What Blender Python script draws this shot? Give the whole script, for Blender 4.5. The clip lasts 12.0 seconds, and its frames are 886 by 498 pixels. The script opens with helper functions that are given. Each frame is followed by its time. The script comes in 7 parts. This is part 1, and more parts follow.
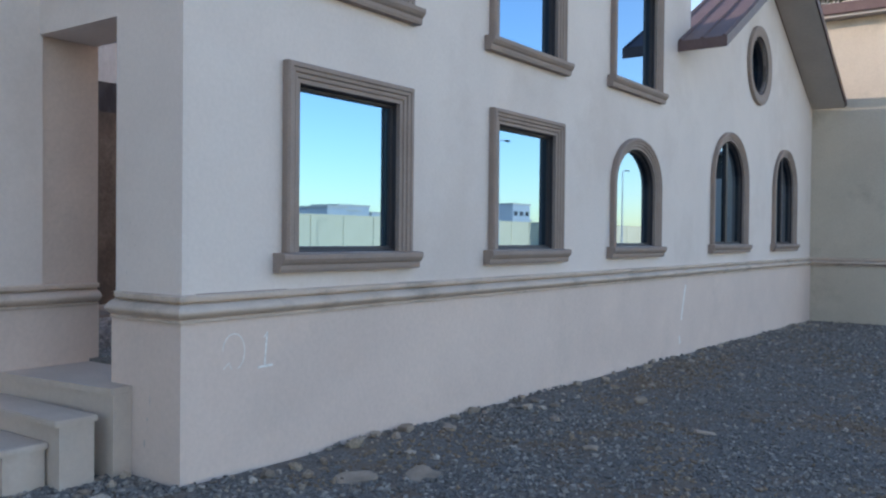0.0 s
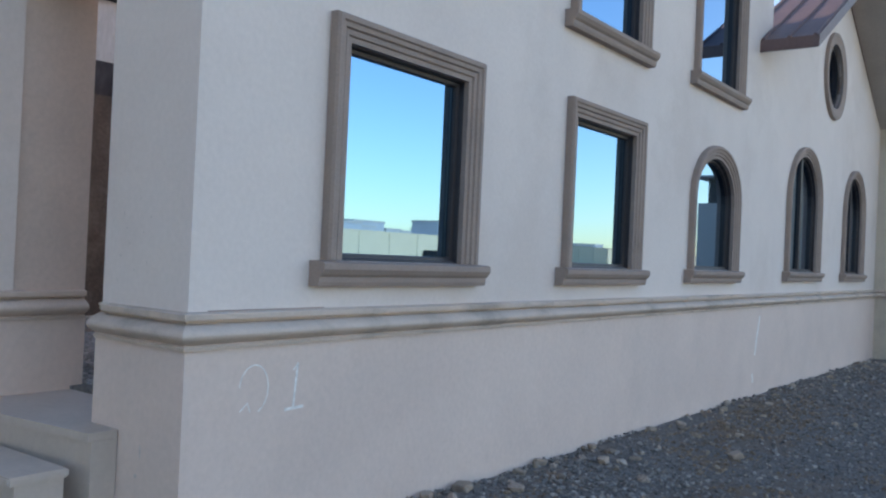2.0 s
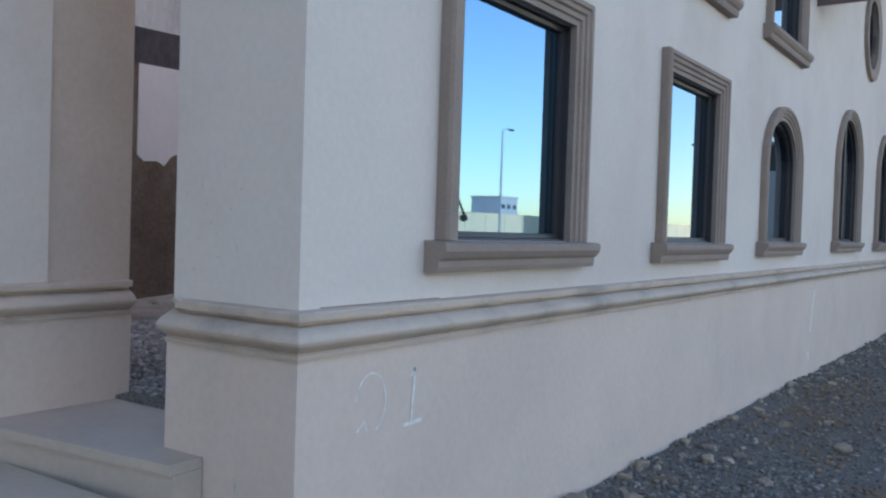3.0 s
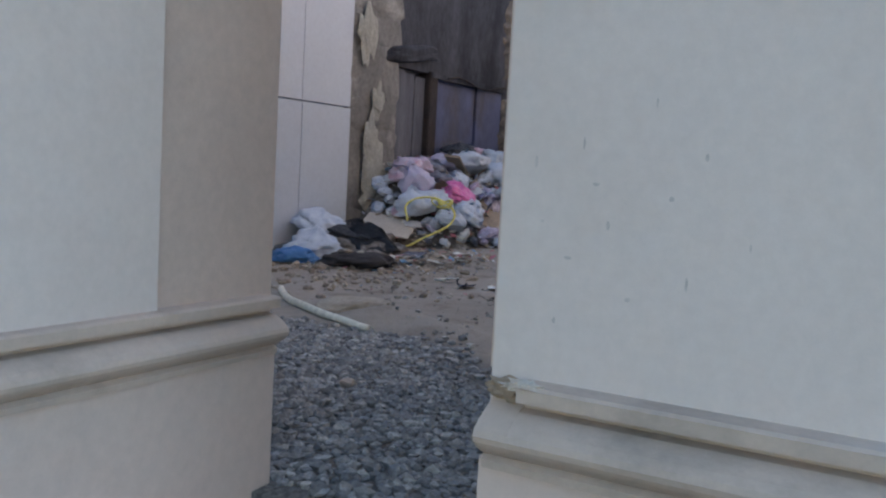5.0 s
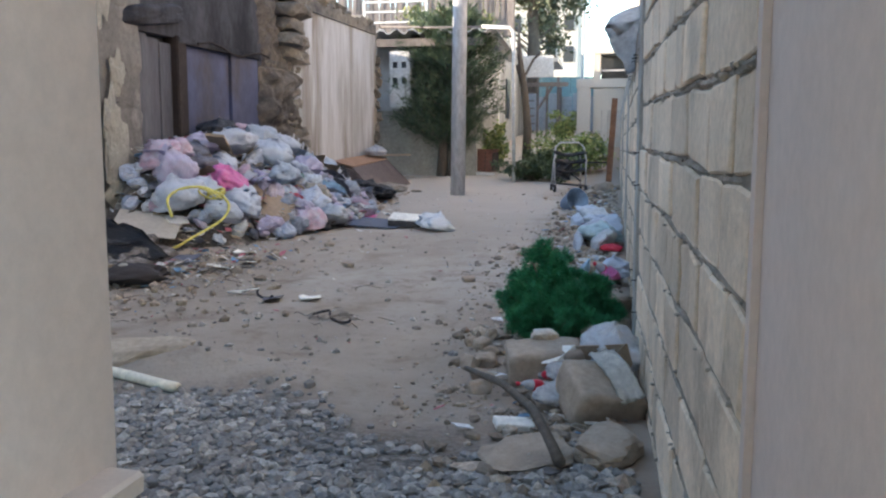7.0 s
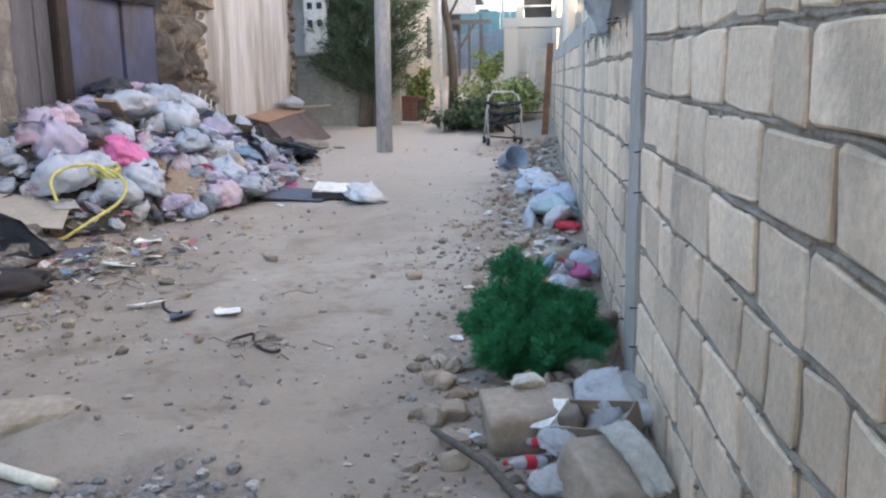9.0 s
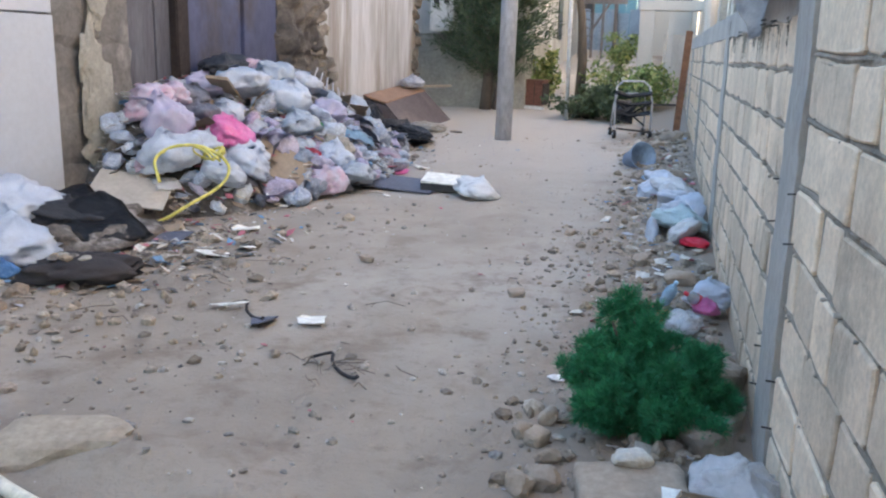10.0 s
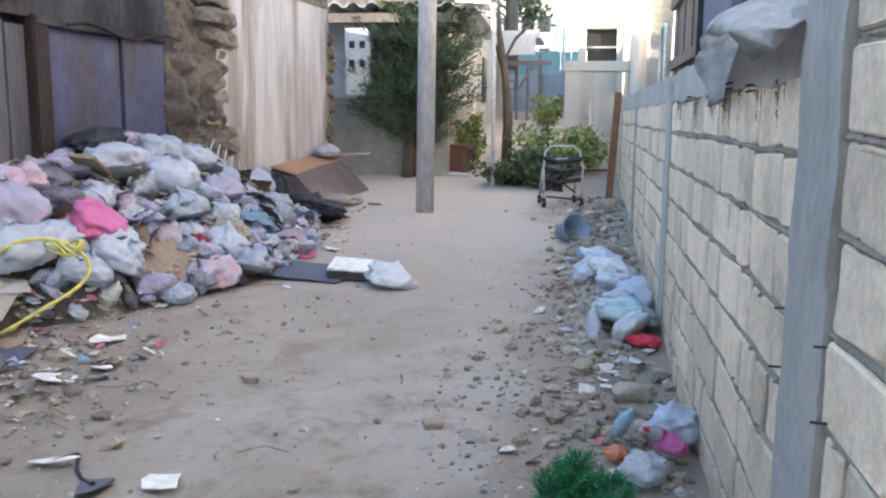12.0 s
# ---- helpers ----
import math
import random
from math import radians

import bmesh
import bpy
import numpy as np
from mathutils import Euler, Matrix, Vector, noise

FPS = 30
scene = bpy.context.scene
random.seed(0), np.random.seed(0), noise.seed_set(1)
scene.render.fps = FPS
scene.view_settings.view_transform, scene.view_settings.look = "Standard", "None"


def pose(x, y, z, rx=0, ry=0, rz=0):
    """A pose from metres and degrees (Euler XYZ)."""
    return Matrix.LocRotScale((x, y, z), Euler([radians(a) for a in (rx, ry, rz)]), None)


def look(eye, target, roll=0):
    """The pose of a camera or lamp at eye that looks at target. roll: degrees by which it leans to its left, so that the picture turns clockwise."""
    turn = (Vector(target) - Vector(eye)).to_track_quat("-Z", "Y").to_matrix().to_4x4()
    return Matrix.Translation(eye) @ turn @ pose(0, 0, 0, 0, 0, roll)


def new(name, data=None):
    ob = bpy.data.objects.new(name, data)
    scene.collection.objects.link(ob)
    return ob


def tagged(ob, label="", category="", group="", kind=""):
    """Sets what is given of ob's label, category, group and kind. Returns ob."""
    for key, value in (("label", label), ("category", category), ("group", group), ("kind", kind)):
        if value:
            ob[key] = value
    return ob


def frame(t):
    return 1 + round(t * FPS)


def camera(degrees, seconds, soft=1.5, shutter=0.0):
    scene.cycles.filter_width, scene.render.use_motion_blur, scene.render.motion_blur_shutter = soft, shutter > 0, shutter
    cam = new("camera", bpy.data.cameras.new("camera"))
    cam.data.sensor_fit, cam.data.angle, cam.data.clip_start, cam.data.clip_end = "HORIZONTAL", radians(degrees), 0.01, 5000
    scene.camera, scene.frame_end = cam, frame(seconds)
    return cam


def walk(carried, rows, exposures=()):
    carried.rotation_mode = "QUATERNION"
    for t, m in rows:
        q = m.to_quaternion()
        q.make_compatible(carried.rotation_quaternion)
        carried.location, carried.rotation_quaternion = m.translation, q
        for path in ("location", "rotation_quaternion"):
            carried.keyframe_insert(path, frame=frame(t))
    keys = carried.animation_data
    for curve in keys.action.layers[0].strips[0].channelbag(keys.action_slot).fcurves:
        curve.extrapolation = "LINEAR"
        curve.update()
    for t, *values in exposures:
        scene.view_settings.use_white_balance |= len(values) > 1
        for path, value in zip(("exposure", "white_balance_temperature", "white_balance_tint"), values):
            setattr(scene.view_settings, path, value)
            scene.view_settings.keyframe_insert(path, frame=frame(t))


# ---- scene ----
cam = camera(54.9, 12.0, soft=2.2)
PATH = [
    (0, (4.749, -3.605, 1.709), (3.58, -1.983, 1.678), 0.6),
    (0.5, (4.705, -3.404, 1.619), (3.565, -1.761, 1.648), 2.1),
    (1, (4.423, -3.14, 1.595), (3.279, -1.499, 1.596), 3.4),
    (1.5, (4.023, -2.918, 1.595), (2.874, -1.283, 1.52), 3.2),
    (2, (3.53, -2.649, 1.636), (2.336, -1.045, 1.648), 2.6),
    (2.5, (2.981, -2.53, 1.647), (1.88, -0.861, 1.588), 2.1),
    (3, (2.328, -2.404, 1.628), (1.193, -0.758, 1.579), 1.8),
    (3.5, (1.761, -2.206, 1.649), (0.586, -0.595, 1.493), 4.6),
    (3.7, (1.481, -2.143, 1.657), (0.298, -0.537, 1.511), 3.1),
    (5.3, (-0.211, -1.492, 1.704), (-1.065, 0.305, 1.505), 2.6),
    (5.5, (-0.34, -1.403, 1.706), (-1.111, 0.429, 1.484), 1.9),
    (6, (-0.654, -1.059, 1.727), (-1.359, 0.806, 1.573), 2.6),
    (6.5, (-0.877, -0.85, 1.75), (-1.403, 1.07, 1.557), 2.4),
    (6.7, (-0.929, -0.817, 1.782), (-1.364, 1.124, 1.576), 0.8),
    (8.3, (-1.239, -0.124, 1.925), (-1.481, 1.832, 1.584), 0.6),
    (8.5, (-1.266, -0.034, 1.963), (-1.408, 1.931, 1.619), -0.3),
    (9, (-1.32, 0.18, 2.088), (-1.513, 2.133, 1.699), -0.8),
    (9.5, (-1.325, 0.449, 2.194), (-1.757, 2.352, 1.754), 1.1),
    (10, (-1.32, 0.725, 2.21), (-1.782, 2.619, 1.763), 1.5),
    (10.5, (-1.298, 0.991, 2.248), (-1.739, 2.917, 1.938), 1.9),
    (11, (-1.284, 1.18, 2.262), (-1.705, 3.105, 1.917), 2.1),
    (11.5, (-1.31, 1.466, 2.255), (-1.668, 3.414, 1.98), 1.4),
    (12, (-1.384, 1.778, 2.272), (-1.703, 3.728, 1.964), 0.5),
]
walk(cam, [(t, look(eye, target, roll)) for t, eye, target, roll in PATH], [(0, 1.45, 6500, 20), (3.7, 1.5, 6450, 18), (5.5, 1.93, 6600, 13), (6.5, 2.2, 6850, 12), (8.5, 2.96, 7000, 12), (12, 2.9, 6900, 12)])

# ---- world, sun ----
world = bpy.data.worlds.new("world")
scene.world = world
world.use_nodes = True
wn = world.node_tree.nodes
sky = wn.new("ShaderNodeTexSky")
sky.sky_type = "NISHITA"
sky.sun_disc = False
SUN_ELEV, SUN_AZ = radians(11.5), radians(252)      # azimuth clockwise from +y
sky.sun_elevation, sky.sun_rotation = SUN_ELEV, SUN_AZ
sky.air_density, sky.dust_density, sky.ozone_density = 1.0, 0.2, 1.6
wn["Background"].inputs["Strength"].default_value = 0.15
world.node_tree.links.new(sky.outputs[0], wn["Background"].inputs[0])
sun_data = bpy.data.lights.new("sun", "SUN")
sun_data.energy, sun_data.angle, sun_data.color = 2.4, radians(0.6), (1.0, 0.86, 0.68)
sun_dir = Vector((math.sin(SUN_AZ) * math.cos(SUN_ELEV), math.cos(SUN_AZ) * math.cos(SUN_ELEV), math.sin(SUN_ELEV)))
sun = new("sun", sun_data)
sun.matrix_world = look((0, 0, 30), Vector((0, 0, 30)) - sun_dir)


# ---- materials ----
def mat(name, c1, c2=None, rough=0.85, metal=0.0, s1=1.5, s2=22.0, lo=0.35, hi=0.68, bump=0.15, bump_s=60.0, rnd=0.0,
        stretch=(1, 1, 1), c3=None, s3=0.6, spec=0.35, grain=0.25, world_space=False):
    """Two colours in clouds, a third in larger stains, fine grain, relief, and a shift for each object."""
    m = bpy.data.materials.new(name)
    m.use_nodes = True
    nt = m.node_tree
    N, K = nt.nodes, nt.links
    b = N["Principled BSDF"]
    b.inputs["Roughness"].default_value = rough
    b.inputs["Metallic"].default_value = metal
    b.inputs["Specular IOR Level"].default_value = spec
    mp = N.new("ShaderNodeMapping")
    mp.inputs["Scale"].default_value = stretch
    if world_space:
        K.new(N.new("ShaderNodeNewGeometry").outputs["Position"], mp.inputs[0])
    else:
        K.new(N.new("ShaderNodeTexCoord").outputs["Object"], mp.inputs[0])

    def noisy(scale, detail=5.0, rough_=0.6):
        n = N.new("ShaderNodeTexNoise")
        n.inputs["Scale"].default_value, n.inputs["Detail"].default_value, n.inputs["Roughness"].default_value = scale, detail, rough_
        K.new(mp.outputs[0], n.inputs["Vector"])
        return n.outputs["Fac"]

    def span(fac, a, z, to0=0.0, to1=1.0):
        r = N.new("ShaderNodeMapRange")
        for k, v in zip(("From Min", "From Max", "To Min", "To Max"), (a, z, to0, to1)):
            r.inputs[k].default_value = v
        K.new(fac, r.inputs["Value"])
        return r.outputs[0]

    def mixed(fac, a, z, blend="MIX"):
        x = N.new("ShaderNodeMix")
        x.data_type, x.blend_type = "RGBA", blend
        for sock, v in ((x.inputs[0], fac), (x.inputs[6], a), (x.inputs[7], z)):
            if hasattr(v, "is_linked"):
                K.new(v, sock)
            else:
                sock.default_value = v if isinstance(v, float) else (*v, 1)
        return x.outputs[2]

    col = mixed(span(noisy(s1), lo, hi), c1, c2 or tuple(v * 0.8 for v in c1))
    if c3:
        col = mixed(span(noisy(s3, 6.0, 0.65), 0.52, 0.66), col, c3)
    shade = N.new("ShaderNodeHueSaturation")
    K.new(col, shade.inputs["Color"])
    value = span(noisy(s2, 4.0, 0.7), 0.3, 0.7, 1 - grain, 1 + grain)
    if rnd:
        info = N.new("ShaderNodeObjectInfo")
        mul = N.new("ShaderNodeMath")
        mul.operation = "MULTIPLY"
        K.new(value, mul.inputs[0])
        K.new(span(info.outputs["Random"], 0, 1, 1 - rnd, 1 + rnd), mul.inputs[1])
        value = mul.outputs[0]
    K.new(value, shade.inputs["Value"])
    K.new(shade.outputs[0], b.inputs["Base Color"])
    if bump:
        bp = N.new("ShaderNodeBump")
        bp.inputs["Strength"].default_value, bp.inputs["Distance"].default_value = bump, 0.02
        K.new(noisy(bump_s, 6.0, 0.65), bp.inputs["Height"])
        K.new(bp.outputs[0], b.inputs["Normal"])
    return m


def by_random(name, colours, rough=0.4, bump=0.3, bump_s=9.0, island=False, spec=0.4, shine=0.0):
    """A material whose colour is picked from a list for each object (or each island of a joined mesh)."""
    m = bpy.data.materials.new(name)
    m.use_nodes = True
    N, K = m.node_tree.nodes, m.node_tree.links
    b = N["Principled BSDF"]
    b.inputs["Roughness"].default_value, b.inputs["Specular IOR Level"].default_value = rough, spec
    ramp = N.new("ShaderNodeValToRGB")
    ramp.color_ramp.interpolation = "CONSTANT"
    el = ramp.color_ramp.elements
    while len(el) < len(colours):
        el.new(0.5)
    for i, c in enumerate(colours):
        el[i].position, el[i].color = i / len(colours), (*c, 1)
    src = N.new("ShaderNodeNewGeometry").outputs["Random Per Island"] if island else N.new("ShaderNodeObjectInfo").outputs["Random"]
    K.new(src, ramp.inputs[0])
    tc = N.new("ShaderNodeTexCoord")
    n = N.new("ShaderNodeTexNoise")
    n.inputs["Scale"].default_value, n.inputs["Detail"].default_value = bump_s, 6
    K.new(tc.outputs["Object"], n.inputs["Vector"])
    mr = N.new("ShaderNodeMapRange")
    for k, v in zip(("From Min", "From Max", "To Min", "To Max"), (0.3, 0.7, 0.70, 1.2)):
        mr.inputs[k].default_value = v
    K.new(n.outputs["Fac"], mr.inputs["Value"])
    hs = N.new("ShaderNodeHueSaturation")
    K.new(ramp.outputs[0], hs.inputs["Color"])
    K.new(mr.outputs[0], hs.inputs["Value"])
    K.new(hs.outputs[0], b.inputs["Base Color"])
    if shine:
        b.inputs["Transmission Weight"].default_value = shine
    bp = N.new("ShaderNodeBump")
    bp.inputs["Strength"].default_value, bp.inputs["Distance"].default_value = bump, 0.03
    K.new(n.outputs["Fac"], bp.inputs["Height"])
    K.new(bp.outputs[0], b.inputs["Normal"])
    return m


PLASTER = mat("plaster", (0.70, 0.62, 0.575), (0.65, 0.575, 0.535), c3=(0.62, 0.54, 0.495), s1=0.9, s2=30, bump=0.08, bump_s=140, grain=0.04, s3=0.5, world_space=True)
PLINTH = mat("plinth", (0.68, 0.555, 0.49), (0.62, 0.505, 0.45), c3=(0.61, 0.50, 0.445), s1=0.8, s2=26, bump=0.08, bump_s=120, grain=0.05, s3=0.9, world_space=True)
REVEAL = mat("bare_render", (0.609, 0.495, 0.431), (0.536, 0.44, 0.387), c3=(0.473, 0.39, 0.343), s1=1.6, s2=30, bump=0.1, bump_s=110, grain=0.06, world_space=True)
CHIP = mat("broken_cast_stone", (0.72, 0.69, 0.64), (0.45, 0.36, 0.27), s1=8, bump=0.5, bump_s=50)
TRIM = mat("cast_stone", (0.60, 0.49, 0.415), (0.52, 0.43, 0.365), c3=(0.40, 0.335, 0.285), s1=2.5, s2=40, bump=0.12, bump_s=90, grain=0.06, s3=1.7, world_space=True)
SURROUND = mat("brown_cast_stone", (0.33, 0.258, 0.222), (0.285, 0.222, 0.193), s1=3, s2=60, bump=0.1, bump_s=120, grain=0.1)
ALU = mat("dark_aluminium", (0.025, 0.023, 0.028), (0.035, 0.03, 0.034), rough=0.4, bump=0.02, grain=0.1)
GABLE_ROOF = mat("brown_sheet_roof", (0.16, 0.105, 0.10), (0.13, 0.085, 0.085), rough=0.5, s1=4, bump=0.05, grain=0.12)
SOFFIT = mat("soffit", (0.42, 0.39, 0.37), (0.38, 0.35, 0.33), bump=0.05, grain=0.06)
STEP = mat("step_stone", (0.54, 0.46, 0.40), (0.47, 0.40, 0.345), c3=(0.60, 0.55, 0.51), s1=2, s2=25, bump=0.1, bump_s=60, grain=0.05, world_space=True)
CONCRETE = mat("concrete", (0.422, 0.4, 0.366), (0.34, 0.32, 0.294), c3=(0.258, 0.245, 0.228), s1=3, s2=35, bump=0.35, bump_s=45, grain=0.14, stretch=(1, 1, 0.5))
BLOCK = mat("limestone_block", (0.77, 0.615, 0.465), (0.61, 0.49, 0.365), c3=(0.46, 0.37, 0.28), s1=3.0, s2=38, bump=0.5, bump_s=20, grain=0.15, rnd=0.17, s3=1.8, world_space=True)
MORTAR = mat("mortar", (0.38, 0.325, 0.27), (0.20, 0.175, 0.145), s1=5, s2=40, bump=0.8, bump_s=30, grain=0.28, world_space=True)
TILE_WHITE = mat("white_panel", (0.49, 0.524, 0.581), (0.451, 0.483, 0.546), rough=0.35, s1=1.0, bump=0.04, grain=0.05, rnd=0.03)
PEELED = mat("peeled_brown_wall", (0.11, 0.088, 0.076), (0.075, 0.062, 0.055), c3=(0.17, 0.145, 0.125), s1=2.5, bump=0.6, bump_s=18, grain=0.25)
OLDSTONE = mat("old_stone", (0.162, 0.132, 0.102), (0.0892, 0.0765, 0.0646), c3=(0.23, 0.196, 0.153), s1=2.6, s2=20, bump=0.8, bump_s=16, grain=0.28, rnd=0.18, s3=1.4)
PATCH = mat("plaster_patch", (0.367, 0.354, 0.315), (0.282, 0.273, 0.237), s1=4, bump=0.5, bump_s=25, grain=0.2)
SOOT = mat("sooty_wall", (0.0333, 0.0344, 0.0436), (0.0778, 0.0782, 0.0909), c3=(0.0122, 0.0132, 0.0182), s1=1.3, s2=14, bump=0.6, bump_s=18, grain=0.3, stretch=(1, 1, 0.5))
RUSTY_SHEET = mat("weathered_sheet", (0.0817, 0.0966, 0.186), (0.0556, 0.0644, 0.116), c3=(0.0694, 0.0607, 0.0675), s1=1.2, s2=9, rough=0.6, bump=0.2, bump_s=9, grain=0.2, stretch=(1, 1, 0.6), s3=0.9)
BOARD = mat("burnt_boards", (0.102, 0.103, 0.121), (0.0613, 0.0616, 0.0746), c3=(0.135, 0.136, 0.156), s1=1.5, bump=0.3, bump_s=14, grain=0.2, stretch=(1, 2, 0.3))
CHAR = mat("charred_wood", (0.028, 0.022, 0.022), (0.045, 0.034, 0.031), bump=0.5, bump_s=25)
PALE = mat("streaked_plaster", (0.54, 0.54, 0.555), (0.37, 0.36, 0.355), c3=(0.25, 0.205, 0.165), s1=2.6, s2=20, bump=0.3, bump_s=16, grain=0.14, stretch=(1, 1, 0.12), s3=1.3, lo=0.43, hi=0.60)
PIER = mat("weathered_pier_stone", (0.211, 0.199, 0.184), (0.135, 0.126, 0.119), c3=(0.279, 0.267, 0.248), s1=2.2, s2=18, bump=0.6, bump_s=14, grain=0.22, rnd=0.12, s3=1.6, world_space=True)
LEDGE = mat("tan_ledge_stone", (0.261, 0.228, 0.189), (0.162, 0.141, 0.119), c3=(0.081, 0.0727, 0.0702), s1=2.2, s2=18, bump=0.8, bump_s=15, grain=0.25, rnd=0.2, s3=1.1, world_space=True)
ROCK = mat("rock", (0.38, 0.306, 0.245), (0.29, 0.233, 0.185), c3=(0.22, 0.179, 0.15), s1=5, bump=0.5, bump_s=16, grain=0.2, rnd=0.15, s3=3)
EARTHSTONE = by_random("earthy_pebbles", [(0.338, 0.294, 0.249), (0.282, 0.245, 0.212), (0.395, 0.353, 0.318), (0.235, 0.201, 0.175), (0.451, 0.421, 0.392)], rough=0.95, bump=0.2, bump_s=50, island=True, spec=0.2)
MUD = mat("crumbled_mud_masonry", (0.198, 0.165, 0.135), (0.108, 0.0941, 0.0842), c3=(0.0495, 0.0466, 0.0497), s1=1.2, s2=14, bump=0.8, bump_s=13, grain=0.25, s3=0.7)
GRAVEL = by_random("gravel_stones", [(0.15, 0.14, 0.132), (0.21, 0.197, 0.185), (0.18, 0.162, 0.148), (0.27, 0.25, 0.23), (0.19, 0.18, 0.172), (0.35, 0.32, 0.29), (0.15, 0.142, 0.138), (0.24, 0.21, 0.185)], rough=0.9, bump=0.2, bump_s=60, island=True, spec=0.2)
RUBBLE = by_random("rubble_stones", [(0.327, 0.264, 0.2), (0.397, 0.329, 0.264), (0.268, 0.217, 0.174), (0.446, 0.386, 0.328), (0.218, 0.178, 0.145), (0.357, 0.292, 0.246)], rough=0.95, bump=0.3, bump_s=50, island=True, spec=0.2)
LITTER = by_random("litter_scraps", [(0.62, 0.60, 0.57), (0.45, 0.40, 0.34), (0.20, 0.17, 0.15), (0.70, 0.70, 0.72), (0.32, 0.25, 0.19), (0.42, 0.44, 0.50), (0.11, 0.10, 0.10), (0.55, 0.50, 0.44), (0.50, 0.16, 0.2), (0.16, 0.30, 0.46), (0.66, 0.62, 0.56), (0.17, 0.145, 0.125)], rough=0.7, bump=0.2, bump_s=30, island=True)
BAG = by_random("thin_plastic", [(0.484, 0.535, 0.623), (0.349, 0.404, 0.519), (0.416, 0.373, 0.509), (0.213, 0.232, 0.28), (0.522, 0.554, 0.603), (0.29, 0.333, 0.416), (0.484, 0.363, 0.457), (0.426, 0.485, 0.582), (0.0871, 0.0908, 0.115), (0.387, 0.393, 0.436), (0.504, 0.545, 0.613), (0.252, 0.252, 0.28), (0.446, 0.504, 0.623), (0.329, 0.292, 0.249), (0.455, 0.423, 0.54), (0.367, 0.423, 0.478)], rough=0.38, bump=0.35, bump_s=5.0)
WHITE_BAG = mat("white_carrier_plastic", (0.504, 0.554, 0.644), (0.416, 0.464, 0.561), rough=0.36, bump=0.35, bump_s=7, s1=3, grain=0.1)
LILAC_BAG = mat("lilac_carrier_plastic", (0.436, 0.384, 0.519), (0.387, 0.393, 0.519), rough=0.36, bump=0.35, bump_s=7, s1=2, grain=0.1)
PINKISH_BAG = mat("pink_tinted_plastic", (0.504, 0.485, 0.582), (0.581, 0.363, 0.457), rough=0.36, bump=0.35, bump_s=7, s1=1.6, grain=0.1)
GREY_BAG = mat("grey_carrier_plastic", (0.387, 0.434, 0.499), (0.319, 0.363, 0.436), rough=0.36, bump=0.35, bump_s=7, s1=3, grain=0.1)
DIM_BAG = mat("dark_grey_plastic", (0.194, 0.191, 0.228), (0.125, 0.126, 0.156), rough=0.4, bump=0.4, bump_s=8, s1=3)
PINK = mat("pink_plastic", (0.78, 0.16, 0.42), (0.66, 0.22, 0.42), rough=0.35, bump=0.8, bump_s=12, s1=6)
BLACK_BAG = mat("black_plastic", (0.02, 0.021, 0.027), (0.03, 0.03, 0.036), rough=0.38, bump=0.7, bump_s=14)
BLUE_BAG = mat("blue_plastic", (0.08, 0.22, 0.5), (0.06, 0.18, 0.4), rough=0.4, bump=0.7, bump_s=14)
RUBBER = mat("rubber", (0.035, 0.03, 0.033), (0.05, 0.043, 0.043), rough=0.8, bump=0.3, bump_s=40)
YELLOW = mat("yellow_hose_plastic", (0.68, 0.61, 0.17), (0.60, 0.53, 0.14), rough=0.5, bump=0.1)
WHITE_PIPE = mat("cream_plastic", (0.70, 0.66, 0.56), (0.62, 0.58, 0.49), rough=0.45, bump=0.05)
DIRTY_WHITE = mat("dirty_white_wall", (0.50, 0.50, 0.49), (0.41, 0.405, 0.395), c3=(0.33, 0.315, 0.30), s1=1.2, bump=0.2, bump_s=20, grain=0.12, stretch=(1, 1, 0.3))
PAINT_WHITE = mat("white_paint", (0.68, 0.69, 0.70), (0.58, 0.59, 0.60), rough=0.55, bump=0.1, s1=3)
GALV = mat("galvanised_pole", (0.50, 0.50, 0.53), (0.42, 0.42, 0.45), rough=0.55, metal=0.2, s1=3, bump=0.08, stretch=(1, 1, 0.3))
DARK_METAL = mat("dark_metal", (0.04, 0.04, 0.043), (0.06, 0.055, 0.053), rough=0.5, metal=0.5, bump=0.1)
RUST = mat("rusty_iron", (0.24, 0.115, 0.065), (0.15, 0.075, 0.05), rough=0.85, bump=0.3, s1=5)
CARD = mat("cardboard", (0.33, 0.26, 0.195), (0.27, 0.21, 0.16), bump=0.15, s1=4, grain=0.15)
DARK_BOARD = mat("dark_board", (0.142, 0.115, 0.115), (0.101, 0.081, 0.0837), c3=(0.216, 0.176, 0.162), rough=0.6, bump=0.2)
PLY = mat("orange_chipboard", (0.37, 0.225, 0.15), (0.31, 0.185, 0.125), rough=0.7, bump=0.15, s1=5)
REDWOOD = mat("red_brown_panel", (0.17, 0.075, 0.055), (0.13, 0.058, 0.045), rough=0.7, bump=0.15, s1=4)
PAPER = mat("paper", (0.78, 0.76, 0.72), (0.70, 0.68, 0.63), rough=0.8, bump=0.1)
SLATE = mat("grey_sheet", (0.115, 0.122, 0.165), (0.09, 0.097, 0.13), rough=0.6, bump=0.1)
RED = mat("red_plastic", (0.60, 0.03, 0.06), (0.5, 0.02, 0.05), rough=0.35, bump=0.1)
CYAN = mat("blue_clear_plastic", (0.35, 0.52, 0.66), (0.28, 0.44, 0.58), rough=0.2, bump=0.2)
CHALK = mat("chalk", (0.80, 0.79, 0.78), (0.68, 0.66, 0.64), s1=30, bump=0.0)
